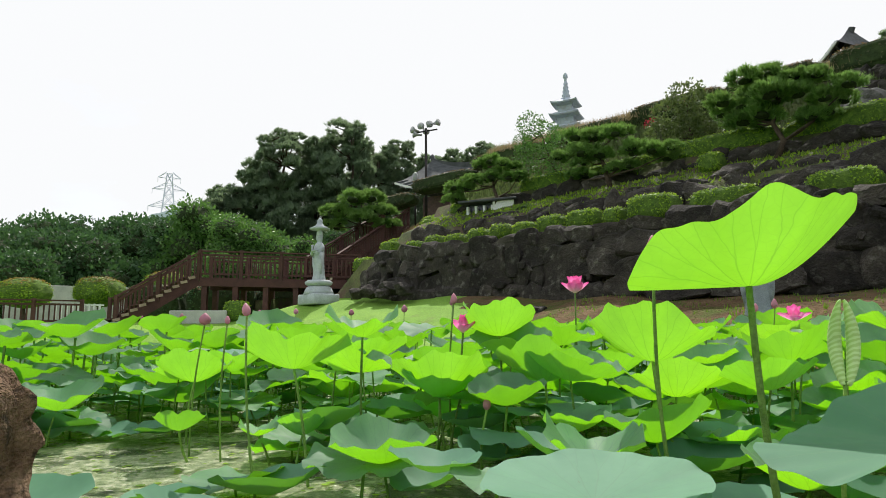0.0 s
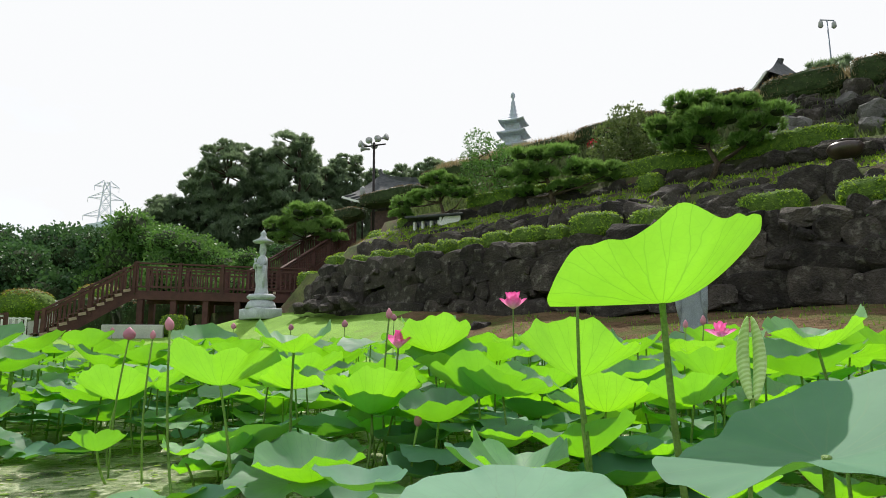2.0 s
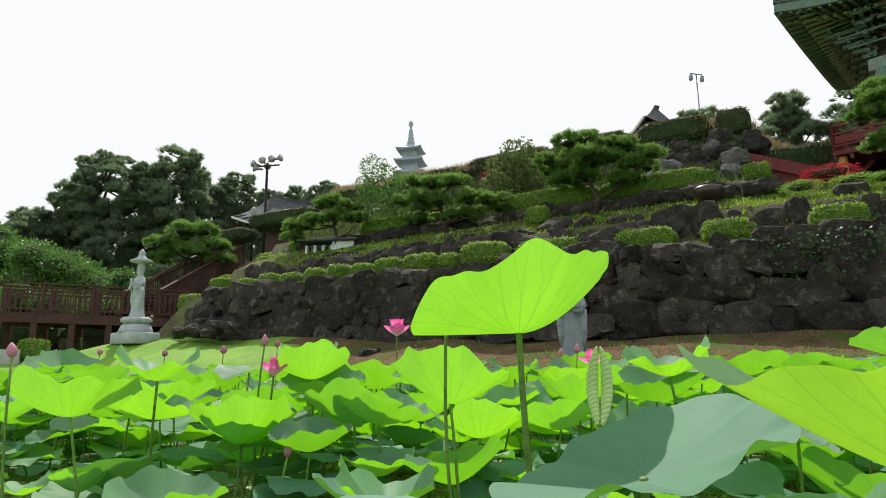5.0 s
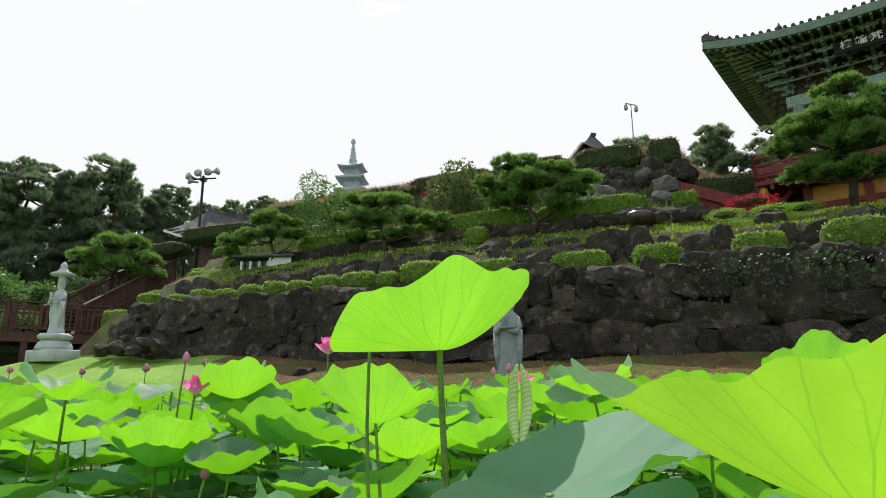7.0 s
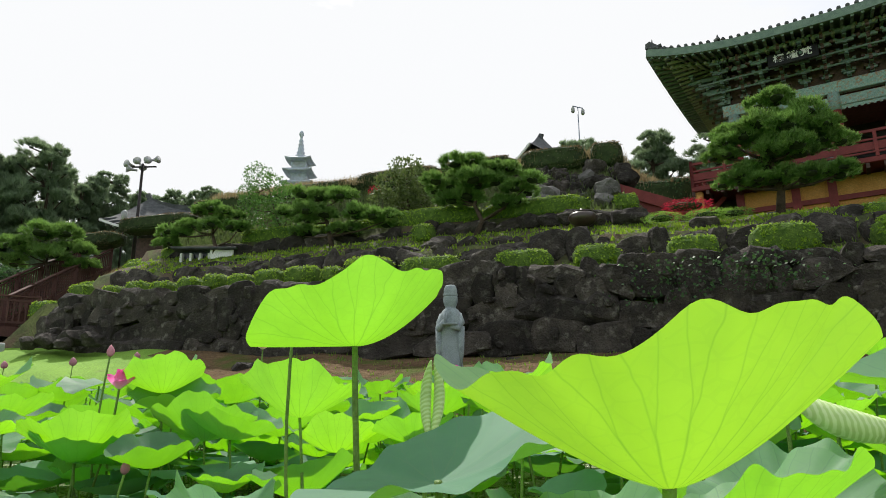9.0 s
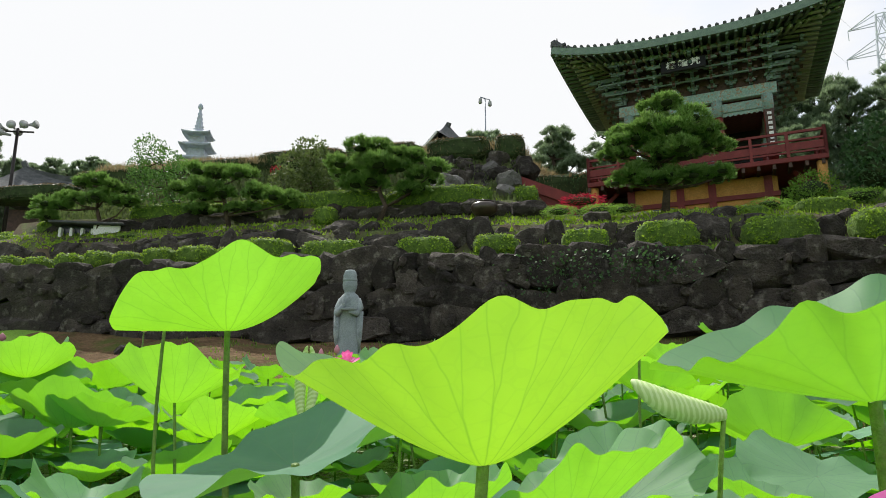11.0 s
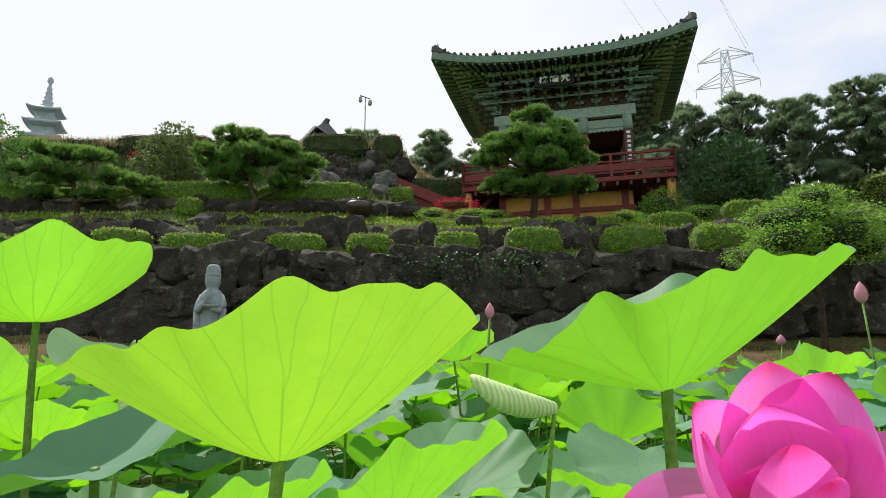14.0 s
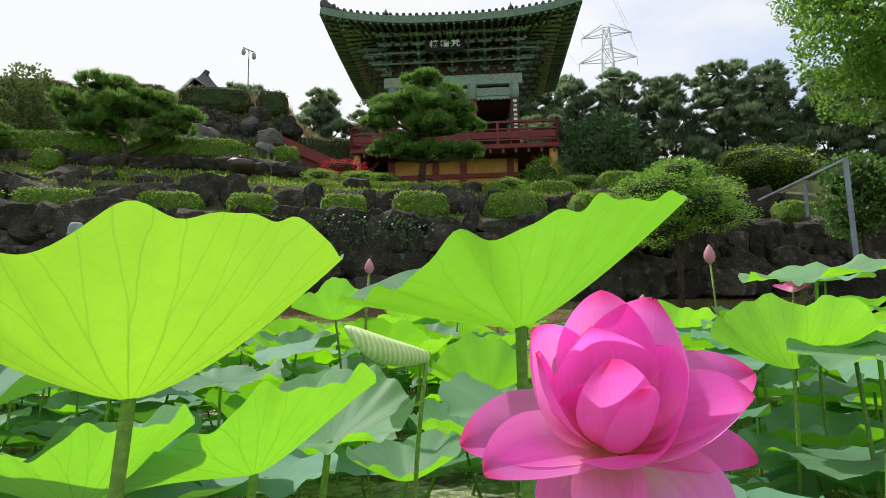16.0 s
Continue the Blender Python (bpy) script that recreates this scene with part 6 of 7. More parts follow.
# ---- statues: one plain stone mesh each ----
def robed_figure(bm, z0, h, wide):
    """A standing robed figure with folded hands and a tall crown."""
    prof = [(.30, 0), (.31, .03), (.27, .10), (.25, .25), (.24, .42), (.245, .52), (.255, .60), (.25, .65), (.215, .69), (.165, .72), (.125, .735), (.12, .75), (.14, .77), (.16, .80), (.165, .83), (.16, .855), (.152, .862), (.17, .87), (.15, .90), (.155, .925), (.125, .965), (.06, 1.0)]
    prof2 = []
    for (r, z), (r2, z2) in zip(prof, prof[1:]):
        prof2 += [(r, z), ((r + r2) / 2, (z + z2) / 2)]
    first = len(bm.verts)
    lathe(bm, [(r * wide, z0 + z * h) for r, z in prof2], 36, (1, .72))
    bm.verts.ensure_lookup_table()
    for v in list(bm.verts)[first:]:
        k = (v.co.z - z0) / h
        a = math.atan2(v.co.y, v.co.x)
        if k < .72:
            f = 1 + .05 * math.sin(11 * a + 5 * k) * (1 - k) + .03 * math.sin(5 * a - 9 * k)
            v.co.x *= f
            v.co.y *= f
    for sx in (-1, 1):
        tube(bm, [(sx * .19 * wide, 0, z0 + .675 * h), (sx * .255 * wide, -.03, z0 + .58 * h), (sx * .22 * wide, -.20 * wide, z0 + .52 * h), (sx * .06 * wide, -.26 * wide, z0 + (.60 if sx < 0 else .54) * h)],
             [.06 * wide, .075 * wide, .08 * wide, .045 * wide], 10)
        tube(bm, [(sx * .24 * wide, -.06 * wide, z0 + .54 * h), (sx * .25 * wide, -.08 * wide, z0 + .30 * h), (sx * .24 * wide, -.06 * wide, z0 + .12 * h)], [.09 * wide, .07 * wide, .02 * wide], 8)
    tube(bm, [(-.05 * wide, -.27 * wide, z0 + .56 * h), (-.05 * wide, -.28 * wide, z0 + .68 * h)], [.03 * wide, .045 * wide], 8)
    lathe(bm, [(.16 * wide, z0 + .545 * h), (.19 * wide, z0 + .56 * h), (.19 * wide, z0 + .57 * h)], 14, (1, .6), (.04, -.24 * wide))


bm = bmesh.new()
box(bm, -.62, .62, -.5, .5, -.25, .12, .03)
lathe(bm, [(.56, .12), (.52, .24), (.46, .36), (.40, .40)], 8)
lathe(bm, [(.34, .40), (.47, .47), (.49, .55), (.40, .62)], 24)
robed_figure(bm, .62, 1.86, .92)
lathe(bm, [(.08, 2.36), (.10, 2.42), (.34, 2.45), (.36, 2.50), (.15, 2.60), (.09, 2.72), (.11, 2.78), (.02, 2.9)], 18)
ob = tagged(new("stone_statue", mesh_of("stone_statue", bm, STONE)), "pale grey granite statue on a lotus pedestal on the lawn", "statue")
ob.matrix_basis = pose(-4.44, 22.57, 2.0, 0, 0, -50)
bm = bmesh.new()
robed_figure(bm, .0, 1.86, .88)
lathe(bm, [(.40, -.3), (.40, -.02), (.36, .02)], 20)
ob = tagged(new("stone_statue", mesh_of("stone_statue", bm, STONE_DARK)), "grey granite standing statue on the bare bank below the wall", "statue")
ob.matrix_basis = pose(5.49, 11.05, 0.84, 0, 0, -40)


# ---- deck, stairs and fence of stained wood ----
def railing(parent, a, b, h=1.0, gap=1.5, slats=True):
    a, b = Vector(a), Vector(b)
    up = Vector((0, 0, 1))
    length = (b - a).length
    n = max(1, round(length / gap))
    for i in range(n + 1):
        p = a.lerp(b, i / n)
        part("post", beam(bmesh.new(), p - up * .1, p + up * (h + .06), .11, .11), REDWOOD, parent, smooth=False)
    for z, w, t in ((h, .14, .05), (h - .14, .05, .07), (.14, .05, .07)):
        part("rail", beam(bmesh.new(), a + up * z, b + up * z, w, t), REDWOOD, parent, smooth=False)
    if slats:
        m = max(2, round(length / .17))
        for i in range(1, m):
            p = a.lerp(b, i / m)
            part("slat", beam(bmesh.new(), p + up * .15, p + up * (h - .15), .05, .025), REDWOOD, parent, smooth=False)


C0, C1 = Vector((-9.16, 23.8, 2.88)), Vector((-3.3, 24.8, 2.80))
back = Vector((-.35, 2.1, 0))
deck = thing("wooden_deck", Matrix(), "raised red-brown wooden deck on posts", "deck")
bm = bmesh.new()
vs = [bm.verts.new(p) for p in (C0, C1, C1 + back, C0 + back)]
bm.faces.new(vs)
r = bmesh.ops.extrude_face_region(bm, geom=list(bm.faces))
bmesh.ops.translate(bm, vec=(0, 0, -.09), verts=[v for v in r["geom"] if isinstance(v, bmesh.types.BMVert)])
part("decking", bm, REDWOOD, deck, smooth=False)
for off in (Vector(), back):
    part("fascia", beam(bmesh.new(), C0 + off - Vector((0, 0.03, .2)), C1 + off - Vector((0, 0.03, .2)), .06, .26), REDWOOD, deck, smooth=False)
    for i in range(6):
        p = C0.lerp(C1, .03 + .94 * i / 5) + off
        part("support_post", beam(bmesh.new(), (p.x, p.y + .08, .9), (p.x, p.y + .08, 2.75), .2, .2), REDWOOD, deck, smooth=False)
railing(deck, C0, C1)
railing(deck, C0 + back, C1 + back)


def flight(name, label, a, b, across, steps, edge):
    """A flight of wooden steps from a up to b, with a railing on both sides."""
    t = thing(name, Matrix(), label, "stairs")
    a, b, w = Vector(a), Vector(b), Vector(across)
    for i in range(steps):
        p = a.lerp(b, i / steps)
        q = a.lerp(b, (i + 1) / steps)
        top = q.z
        bm = bmesh.new()
        beam(bm, Vector((p.x, p.y, top)) + (q - p) * .5 * Vector((1, 1, 0)).length * 0, Vector((p.x, p.y, top)) + w, .34, .05)
        tread = part("tread", bm, REDWOOD, t, smooth=False)
        if edge:
            part("tread_end", beam(bmesh.new(), Vector((p.x, p.y, top)) - w.normalized() * .09 + (q - p) * -.35, Vector((p.x, p.y, top)) - w.normalized() * .09 + (q - p) * .5 * 1.0 - Vector((0, 0, (q - p).z * .5)), .02, .10), TREAD, tread, smooth=False)
    for off in (Vector(), w):
        part("stringer", beam(bmesh.new(), a + off - Vector((0, 0, .12)), b + off - Vector((0, 0, .12)), .06, .34), REDWOOD, t, smooth=False)
        railing(t, a + off, b + off, .95, 1.4)
    return t


flight("wooden_stairs", "red-brown wooden stairs down from the deck to the pond", (-11.45, 22.25, 1.12), (-9.2, 23.75, 2.88), (-.9, 1.3, 0), 10, True)
flight("wooden_stairs", "long wooden stairs climbing the hillside", (-4.4, 25.7, 2.95), (-1.75, 32.0, 6.2), (-1.3, .5, 0), 18, False)
fence = thing("fence", Matrix(), "low red-brown wooden fence along the pond", "fence")
railing(fence, (-22.0, 17.6, 1.1), (-13.3, 23.4, 1.12), .88, 1.6)
white_fence = thing("fence", Matrix(), "white slatted fence panel beyond the wooden one", "fence")
for i in range(9):
    p = Vector((-15.0 + .16 * i, 24.6 + .1 * i, 1.25))
    part("slat", beam(bmesh.new(), p, p + Vector((0, 0, .75)), .09, .02), WHITE, white_fence, smooth=False)
part("rail", beam(bmesh.new(), (-15.1, 24.6, 1.95), (-13.6, 25.5, 1.95), .05, .06), WHITE, white_fence, smooth=False)
ob = tagged(new("low_building", mesh_of("low_building", boxed(-3.2, 3.2, -1, 1, 0, 2.3, .02), CONCRETE, False)), "low grey building behind the clipped shrubs", "building")
ob.matrix_basis = pose(-17.5, 31, 0.8, 0, 0, 30)
ob = tagged(new("concrete_kerb", mesh_of("concrete_kerb", boxed(-.95, .95, -.35, .35, -.25, .22, .02), CONCRETE, False)), "pale concrete slab by the deck's posts", "slab")
ob.matrix_basis = pose(-8.6, 22.5, 1.35, 0, 0, 10)


# ---- hanok roofs, white hut, pagoda ----
def hanok(m, w, d, h, lift, label, wall=True):
    t = thing("hanok_house", m, label, "house")
    bm = bmesh.new()
    n = 14
    for sy in (-1, 1):
        rows = []
        for j in range(6):
            k = j / 5
            row = []
            for i in range(n + 1):
                s = -1 + 2 * i / n
                up = lift * abs(s) ** 2.4
                row.append(Vector((s * w / 2 * (1 - .22 * k), sy * d / 2 * (1 - k), up * (1 - .4 * k) + h * k ** 1.3 + .35 * lift * abs(s) ** 3 * k)))
            rows.append(row)
        sheet(bm, rows)
        part("eave", swept(bmesh.new(), [a - Vector((0, 0, .05)) for a in rows[0]], .1, .14), WHITE, t, "white mortared tile edge", smooth=False)
    for sx in (-1, 1):
        rows = []
        for j in range(5):
            k = j / 4
            row = []
            for i in range(7):
                s = -1 + 2 * i / 6
                row.append(Vector((sx * w / 2 * (1 - .22 * k), s * d / 2 * (1 - k), lift * (1 - .4 * k) + h * k ** 1.3 + .35 * lift * k)))
            rows.append(row)
        sheet(bm, rows)
    roof = part("roof", bm, TILE, t, "grey tiled roof with upturned corners")
    cyl = bmesh.new()
    beam(cyl, (0, 0, 0), (0, 1, 0), .10, .07)
    row_tile = mesh_of("tile_row", cyl, TILE, False)
    rid = bmesh.new()
    pts = [Vector(((-1 + 2 * i / 12) * w / 2 * .78, 0, h + lift * .6 * abs(-1 + 2 * i / 12) ** 3 + .1)) for i in range(13)]
    part("ridge", swept(rid, pts, .3, .42), TILE, t, smooth=False)
    for e in (pts[0], pts[-1]):
        s = 1 if e.x > 0 else -1
        part("ridge_end", beam(bmesh.new(), e, e + Vector((.25 * s, 0, .55)), .22, .3), TILE, t, smooth=False)
    count = int(w / .45)
    for i in range(count):
        s = -1 + 2 * (i + .5) / count
        a = Vector((s * w / 2, -d / 2, lift * abs(s) ** 2.4 + .06))
        b = Vector((s * w / 2 * .8, -d * .05, h * .93 + .3 * lift * abs(s) ** 3))
        mid = (a + b) / 2 - Vector((0, 0, h * .09))
        part("tile_row", beam(beam(bmesh.new(), a, mid, .10, .08), mid, b, .10, .08), TILE, roof, smooth=False)
    if wall:
        part("wall", boxed(-w * .38, w * .38, -d * .3, d * .3, -4.5 if m.translation.z < 12 else -8, .1), BROWNRED, t, smooth=False)
    return t


hanok(pose(3.9, 43.5, 10.3, 0, 0, -28), 13, 6.5, 2.4, 1.1, "tile-roofed temple house behind the hill's crest")
hanok(pose(23.9, 41.3, 15.7, 0, 0, -67), 10.5, 6, 2.0, 2.0, "grey tile-roofed hall standing beyond the crest")
hut = thing("white_hut", at_hill(-14.2, 17.4, 4.2, 20, 1.0), "small white outbuilding under the garden pines", "hut")
part("wall", boxed(.28, 1.07, 0, .7, -.2, 1.2, .01), WHITE, hut, "pale grey end panel", smooth=False)
part("wall", boxed(-1.15, -.8, 0, .7, -.2, .62, .01), WHITE, hut, smooth=False)
part("back_wall", boxed(-.8, .28, .3, .7, -.2, 1.2), GLASSY, hut, smooth=False)
for x in (-.72, -.4, -.08, .22):
    part("window_post", boxed(x - .04, x + .04, .1, .29, .3, 1.1), WHITE, hut, smooth=False)
part("roof", boxed(-1.0, 1.2, -.15, .85, 1.2, 1.28, .02), TILE, hut, smooth=False)

pag = thing("stone_pagoda", pose(12.0, 58.8, 8.6, 0, 0, -25), "grey granite temple pagoda with a slender spire", "pagoda")
z = 0.0
part("base", boxed(-2.3, 2.3, -2.3, 2.3, -.5, 4.5, .1), PAGODA, pag, smooth=False)
z = 4.5
for i in range(7):
    s = 1.65 - .115 * i
    hb = 1.05 - .06 * i
    bm = bmesh.new()
    box(bm, -s * .72, s * .72, -s * .72, s * .72, z, z + hb)
    part("storey", bm, PAGODA, pag, smooth=False)
    bm = bmesh.new()
    rows = []
    m = 8
    for k, (f, zz) in enumerate(((.75, hb - .02), (1.28, hb + .10), (1.32, hb + .22), (.62, hb + .62))):
        ring = []
        for side in range(4):
            for j in range(m):
                q = -1 + 2 * j / m
                up = .14 * abs(q) ** 3 if 0 < k < 3 else 0
                x, y = ((q, -1), (1, q), (-q, 1), (-1, -q))[side]
                ring.append((x * s * f, y * s * f, z + zz + up))
        ring.append(ring[0])
        rows.append(ring)
    sheet(bm, rows)
    part("stone_roof", bm, PAGODA, pag, smooth=False)
    z += hb + .55
bm = bmesh.new()
lathe(bm, [(.55, z - .1), (.55, z + .25), (.30, z + .35), (.42, z + .6), (.26, z + .75), (.34, z + 1.0), (.22, z + 1.15), (.28, z + 1.4), (.18, z + 1.55), (.22, z + 1.8), (.12, z + 2.0), (.12, z + 2.25), (.24, z + 2.45), (.20, z + 2.7), (.03, z + 2.95)], 16)
part("spire", bm, PAGODA, pag)


# ---- masts, lamps, pylons ----
mast = thing("speaker_mast", pose(-.85, 32.0, 5.4), "tall dark pole with a cluster of pale horn loudspeakers", "speaker mast")
bm = bmesh.new()
tube(bm, ((0, 0, -.4), (0, 0, 3), (0, 0, 6.0)), (.085, .075, .06), 10)
part("pole", bm, POLE, mast)
part("crossbar", beam(bmesh.new(), (-.6, 0, 5.75), (.6, 0, 5.95), .06, .06), POLE, mast, smooth=False)
for i, (x, y, a, z) in enumerate(((-.55, -.1, -50, 5.85), (-.2, -.2, -15, 6.0), (.15, -.2, 15, 6.1), (.5, -.1, 50, 6.25), (0, .3, 180, 6.0), (-.45, -.2, -70, 5.6))):
    bm = bmesh.new()
    tube(bm, ((0, .25, 0), (0, .1, 0), (0, -.05, 0), (0, -.2, 0)), (.05, .06, .10, .19), 14)
    part("horn", bm, HORN, mast, m=pose(x, y, z, 0, 0, a))


def lamp_post(m, h, arms, label):
    t = thing("street_lamp", m, label, "street lamp")
    bm = bmesh.new()
    tube(bm, ((0, 0, -.3), (0, 0, h)), (.055, .04), 8)
    part("pole", bm, POLE if arms == 1 else STEEL, t)
    xs = (0,) if arms == 1 else (-.42, .42)
    if arms == 2:
        part("arm", beam(bmesh.new(), (-.45, 0, h), (.45, 0, h), .05, .05), STEEL, t, smooth=False)
    for x in xs:
        bm = bmesh.new()
        lathe(bm, [(.05, h - .05), (.12, h - .12), (.14, h - .42), (.07, h - .5)] if arms == 2 else [(.06, h), (.13, h + .1), (.15, h + .4), (.05, h + .5)], 8)
        part("lantern", bm, HORN, t, m=pose(x, 0, 0))


lamp_post(pose(-1.45, 33, 6.2), 2.6, 1, "short dark lamp post by the stairs")
lamp_post(pose(25.9, 33.2, 12.0), 8.0, 2, "twin-armed street lamp on the hill")


def pylon(m, h, w, label, arms):
    t = thing("power_pylon", m, label, "pylon")
    bm = bmesh.new()
    wid = lambda k: w * (1 - .86 * k)
    n = 15
    g = w * .014
    for i in range(n):
        a, b = i / n, (i + 1) / n
        ca = [Vector((sx * wid(a) / 2, sy * wid(a) / 2, a * h)) for sx, sy in ((-1, -1), (1, -1), (1, 1), (-1, 1))]
        cb = [Vector((sx * wid(b) / 2, sy * wid(b) / 2, b * h)) for sx, sy in ((-1, -1), (1, -1), (1, 1), (-1, 1))]
        for k in range(4):
            beam(bm, ca[k], cb[k], g * 1.5, g * 1.5)
            beam(bm, ca[k], cb[(k + 1) % 4], g, g)
            beam(bm, ca[(k + 1) % 4], cb[k], g, g)
            beam(bm, cb[k], cb[(k + 1) % 4], g, g)
    part("lattice", bm, PYLON, t, smooth=False)
    for z, arm in arms:
        for s in (-1, 1):
            tip = Vector((s * w * arm, 0, z * h))
            for y in (-1, 1):
                for up in (0, .035):
                    part("arm_bar", beam(bmesh.new(), (s * wid(z) / 2, y * wid(z) / 2, (z + up) * h), tip, g, g), PYLON, t, smooth=False)
            part("insulator", beam(bmesh.new(), tip, tip - Vector((0, 0, .03 * h)), g, g), PYLON, t, smooth=False)
    return t


pylon(pose(-141.2, 320, 2, 0, 0, 24), 83, 17, "distant lattice power pylon beyond the woods", ((.975, .32), (.90, .46), (.79, .55)))
pylon(pose(236, 82.5, 6, 0, 0, -70), 117, 18, "distant lattice power pylon behind the pines", ((.975, .54), (.885, .62)))
cables = thing("power_cables", Matrix(), "thin power cables running to the pylon", "cables")
for k, (dz, dy) in enumerate(((0, -9), (0, 9), (-12, -12), (-12, 12))):
    a = Vector((236, 82.5 + dy, 122 + dz))
    b = Vector((150, 78 + dy * 1.2, 150 + dz))
    part("cable", tube(bmesh.new(), [a.lerp(b, i / 8) - Vector((0, 0, 5 * math.sin(math.pi * i / 8))) for i in range(9)], .05, 4), PYLON, cables)

# far wooded hill, its haze painted into the material
bm = bmesh.new()
bmesh.ops.create_uvsphere(bm, u_segments=48, v_segments=16, radius=1)
for v in bm.verts:
    v.co *= 1 + .05 * noise.noise(v.co * 6) + .02 * noise.noise(v.co * 25)
bmesh.ops.transform(bm, matrix=Matrix.Translation((-122, 300, 0)) @ Matrix.Diagonal((46, 40, 61, 1)), verts=bm.verts)
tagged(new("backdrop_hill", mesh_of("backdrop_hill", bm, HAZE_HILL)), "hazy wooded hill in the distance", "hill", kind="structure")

# ---- outcrop and loose boulders ----
outcrop = thing("rock_outcrop", Matrix(), "craggy boulder outcrop ending the hill's crest", "rocks")
q = random.Random(5)
for i in range(60):
    u = q.uniform(-3.6, -.35)
    k = q.random()
    v, z = 20.2 + 1.3 * k, 6.2 + 1.9 * k
    s = q.uniform(.4, .85)
    part("boulder", q.choice(BOULDERS if i % 6 else PALE_BOULDERS), None, outcrop, m=at_hill(u, v, z, q.uniform(0, 360)) @ pose(0, 0, 0, q.uniform(-20, 20), q.uniform(-20, 20), 0) @ Matrix.Diagonal((s * 1.2, s, s, 1)))
for u, v, z, s, pale in ((-3.0, 20.0, 6.8, .95, 1), (-.95, 20.0, 6.9, .7, 1), (-1.05, 19.9, 6.35, .75, 1), (-.2, 17.7, 5.2, .8, 0), (-1.3, 17.6, 5.2, .7, 0), (-5.5, 16.9, 4.6, 1.0, 0), (1.6, 16.8, 4.65, .6, 0), (4.6, 16.6, 4.5, .7, 0), (-3.6, 15.9, 3.9, 1.0, 0), (8.4, 16.2, 4.3, 1.0, 0)):
    ob = tagged(new("boulder", q.choice(PALE_BOULDERS if pale else BOULDERS)), "pale grey boulder on the crest" if pale else "dark boulder lying on the terrace", "boulder", "loose boulders")
    ob.matrix_basis = at_hill(u, v, z, q.uniform(0, 360)) @ Matrix.Diagonal((s * 1.3, s, s * .8, 1))
for x, y, z, s in ((-2.3, 20.3, 2.05, .6), (-1.7, 19.9, 2.1, .7), (-2.8, 20.6, 2.0, .5), (-1.9, 19.7, 1.95, .5), (-1.2, 19.4, 2.05, .6), (-2.2, 20.6, 2.3, .5), (2.2, 15.4, 1.15, .55), (2.7, 15.0, 1.1, .4), (4.1, 13.9, 1.1, .35), (7.2, 11.4, 1.15, .5), (7.9, 10.9, 1.15, .4), (11.0, 2.2, .55, .9), (12.2, .9, .6, 1.0), (11.6, 1.6, .5, .6), (13.2, .2, 1.2, 1.3), (12.8, -.7, .7, 1.0), (9.8, 2.9, .4, .5)):
    ob = tagged(new("boulder", q.choice(BOULDERS)), "rough brown rock on the bank", "boulder", "loose boulders")
    ob.matrix_basis = pose(x, y, z, 0, 0, q.uniform(0, 360)) @ Matrix.Diagonal((s * 1.25, s, s * .75, 1))

jar = thing("jar", at_hill(-1.45, 17.25, 5.02), "squat dark brown glazed jar among the stones", "jar")
bm = bmesh.new()
lathe(bm, [(.16, 0), (.34, .12), (.40, .26), (.34, .36), (.22, .40)], 18)
part("body", bm, JAR, jar)
bm = bmesh.new()
lathe(bm, [(.30, .385), (.30, .42), (.08, .45), (.06, .50)], 18)
part("lid", bm, JAR, jar)
flowers = tagged(new("red_flower_bed", leaf_clump(77, 700, .12, REDFLOWER, core=.6)), "bed of bright red flowers below the stairs", "flowers")
flowers.matrix_basis = at_hill(1.3, 18.3, 5.62) @ Matrix.Diagonal((.7, .35, .26, 1))
reds = tagged(new("red_shrub", leaf_clump(78, 120, .2, REDFLOWER, core=0)), "small clump of red leaves on the slope", "flowers")
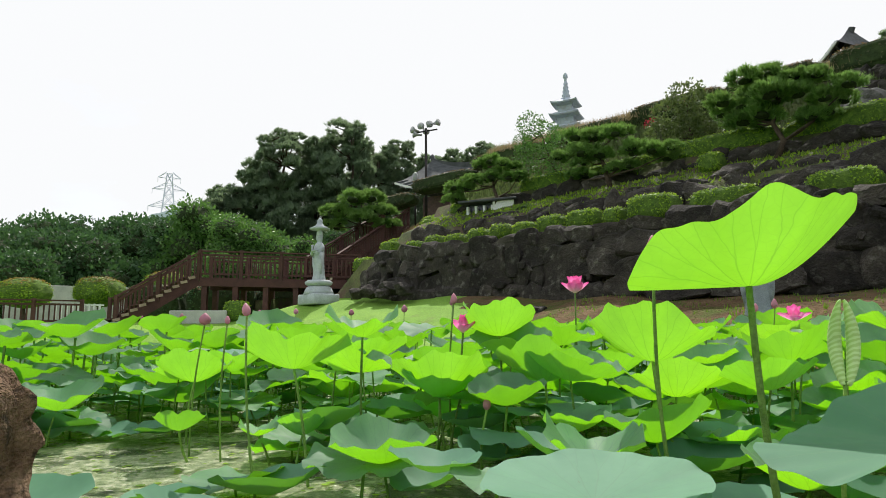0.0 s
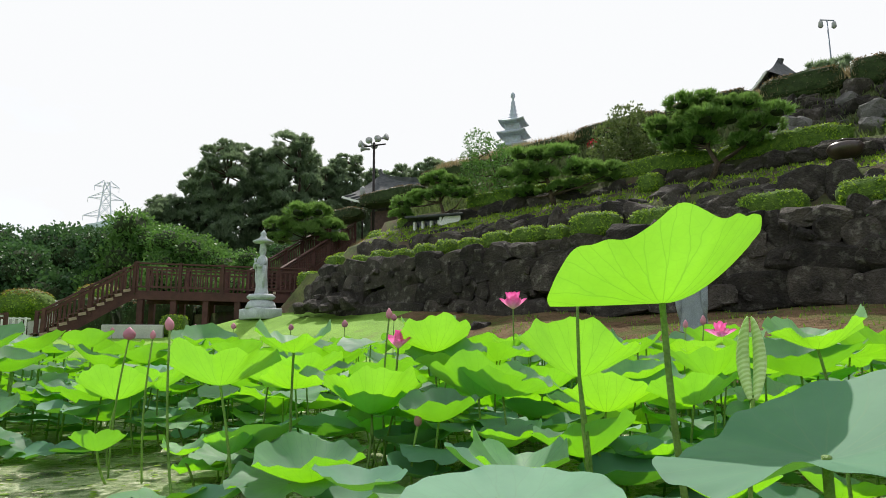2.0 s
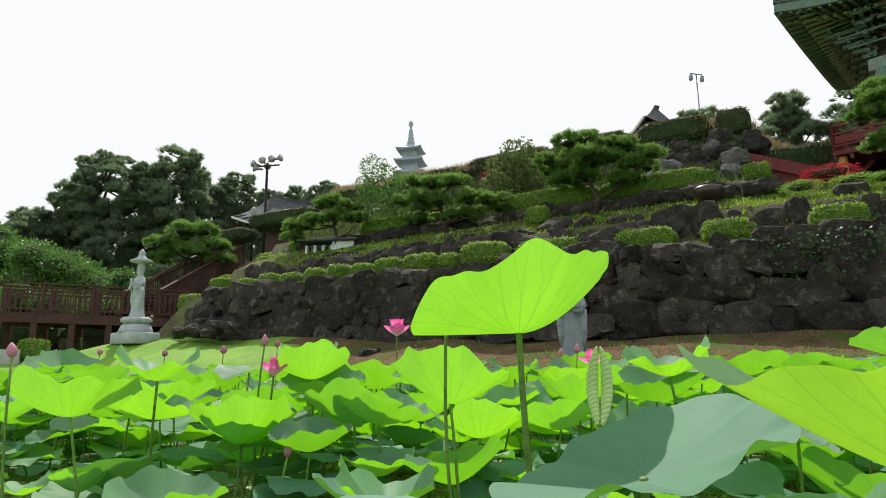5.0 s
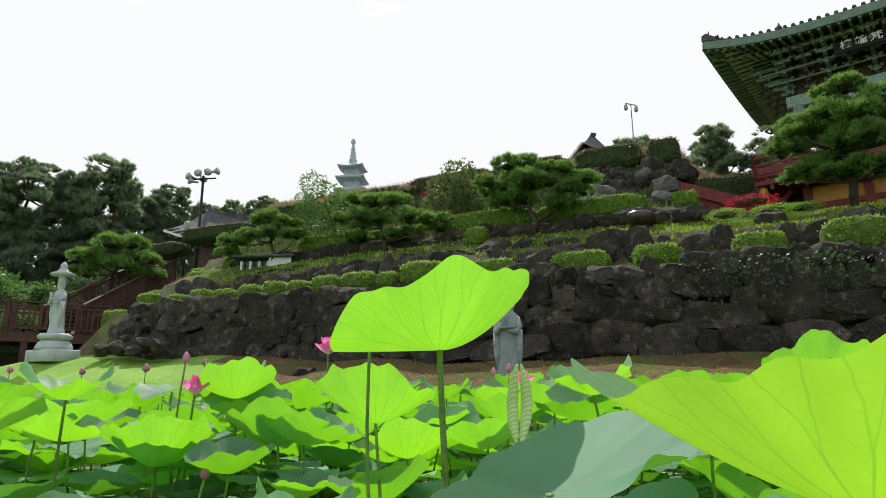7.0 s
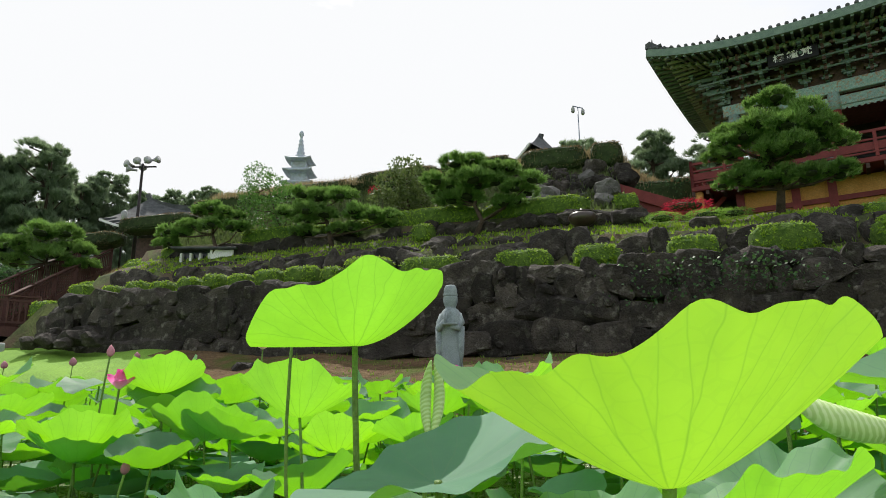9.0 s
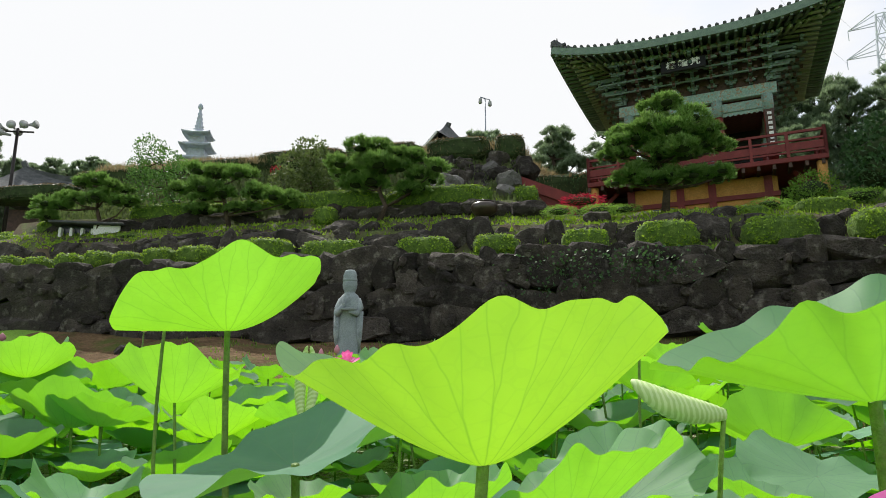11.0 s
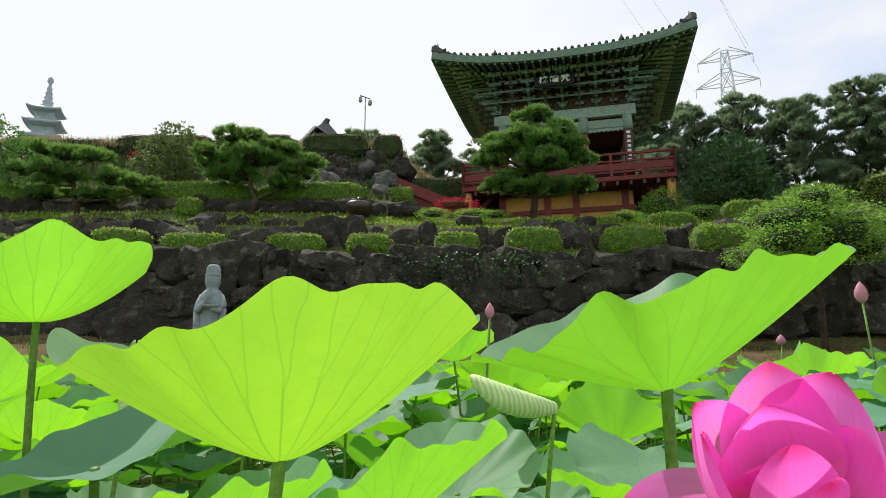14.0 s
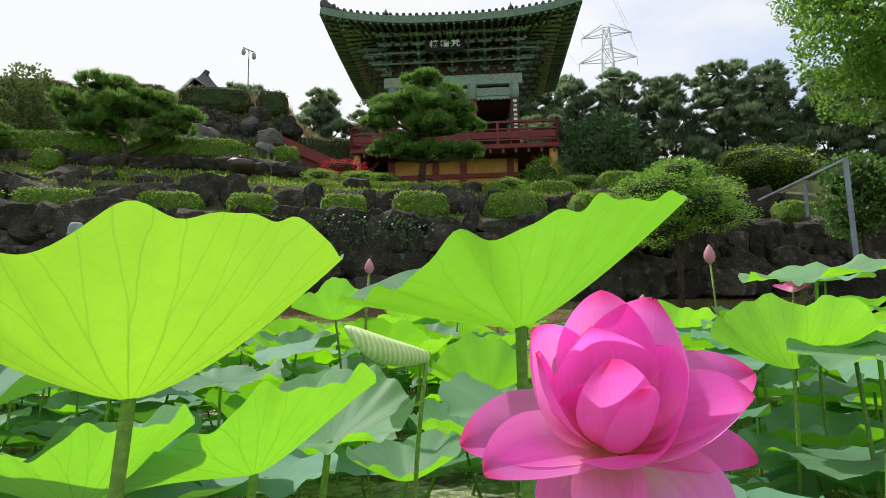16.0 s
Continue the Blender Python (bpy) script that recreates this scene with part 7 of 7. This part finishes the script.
reds.matrix_basis = at_hill(-9.0, 20.0, 7.7) @ Matrix.Diagonal((.25, .2, .25, 1))
for k, (u, v, z, s) in enumerate(((.6, 17.0, 5.0, .45), (1.7, 17.1, 5.0, .5), (2.3, 16.9, 4.95, .4), (6.0, 17.3, 5.0, .5), (-12.2, 16.9, 4.8, .4), (8.4, 17.6, 5.2, .6), (10.5, 17.4, 5.1, .6))):
    ob = tagged(new("leafy_weed", FINE_CLUMPS[k % 3]), "leafy green weeds on the terrace", "weeds", "terrace weeds")
    ob.matrix_basis = at_hill(u, v, z) @ Matrix.Diagonal((s * 1.1, s * .7, s * .45, 1))
q = random.Random(9)
vs, fs = [], []
for i in range(500):
    u, zz = q.gauss(2.1, .75), q.uniform(2.55, 3.3)
    if q.random() < .25:
        u, zz = q.gauss(.4, .5), q.uniform(2.3, 3.3)
    c = HILL @ Vector((u, 13.70 + q.uniform(-.06, .05), zz))
    d = Vector((q.uniform(-1, 1), q.uniform(-1, 1), q.uniform(-.7, .7))).normalized() * .075
    s = d.cross(Vector((q.uniform(-1, 1), q.uniform(-1, 1), q.uniform(-1, 1)))).normalized() * .035
    n0 = len(vs)
    vs += [tuple(c), tuple(c + d * .5 + s), tuple(c + d), tuple(c + d * .5 - s)]
    fs.append((n0, n0 + 1, n0 + 2, n0 + 3))
me = bpy.data.meshes.new("wall_ivy")
me.from_pydata(vs, [], fs)
me.materials.append(BROAD)
tagged(new("wall_ivy", me), "ivy leaves hanging over the boulder wall", "ivy", kind="stuff")

# steel post with a sloping handrail by the far bank
rail = thing("handrail", Matrix(), "blue-grey steel post with a sloping handrail", "handrail")
part("post", beam(bmesh.new(), (13.33, .19, 1.3), (13.33, .19, 3.58), .085, .085), STEEL, rail, smooth=False)
part("rail", beam(bmesh.new(), (13.33, .19, 3.55), (18.2, 2.3, 3.95), .05, .05), STEEL, rail, smooth=False)
part("post", beam(bmesh.new(), (15.2, 1.0, 2.9), (15.2, 1.0, 3.72), .06, .06), STEEL, rail, smooth=False)
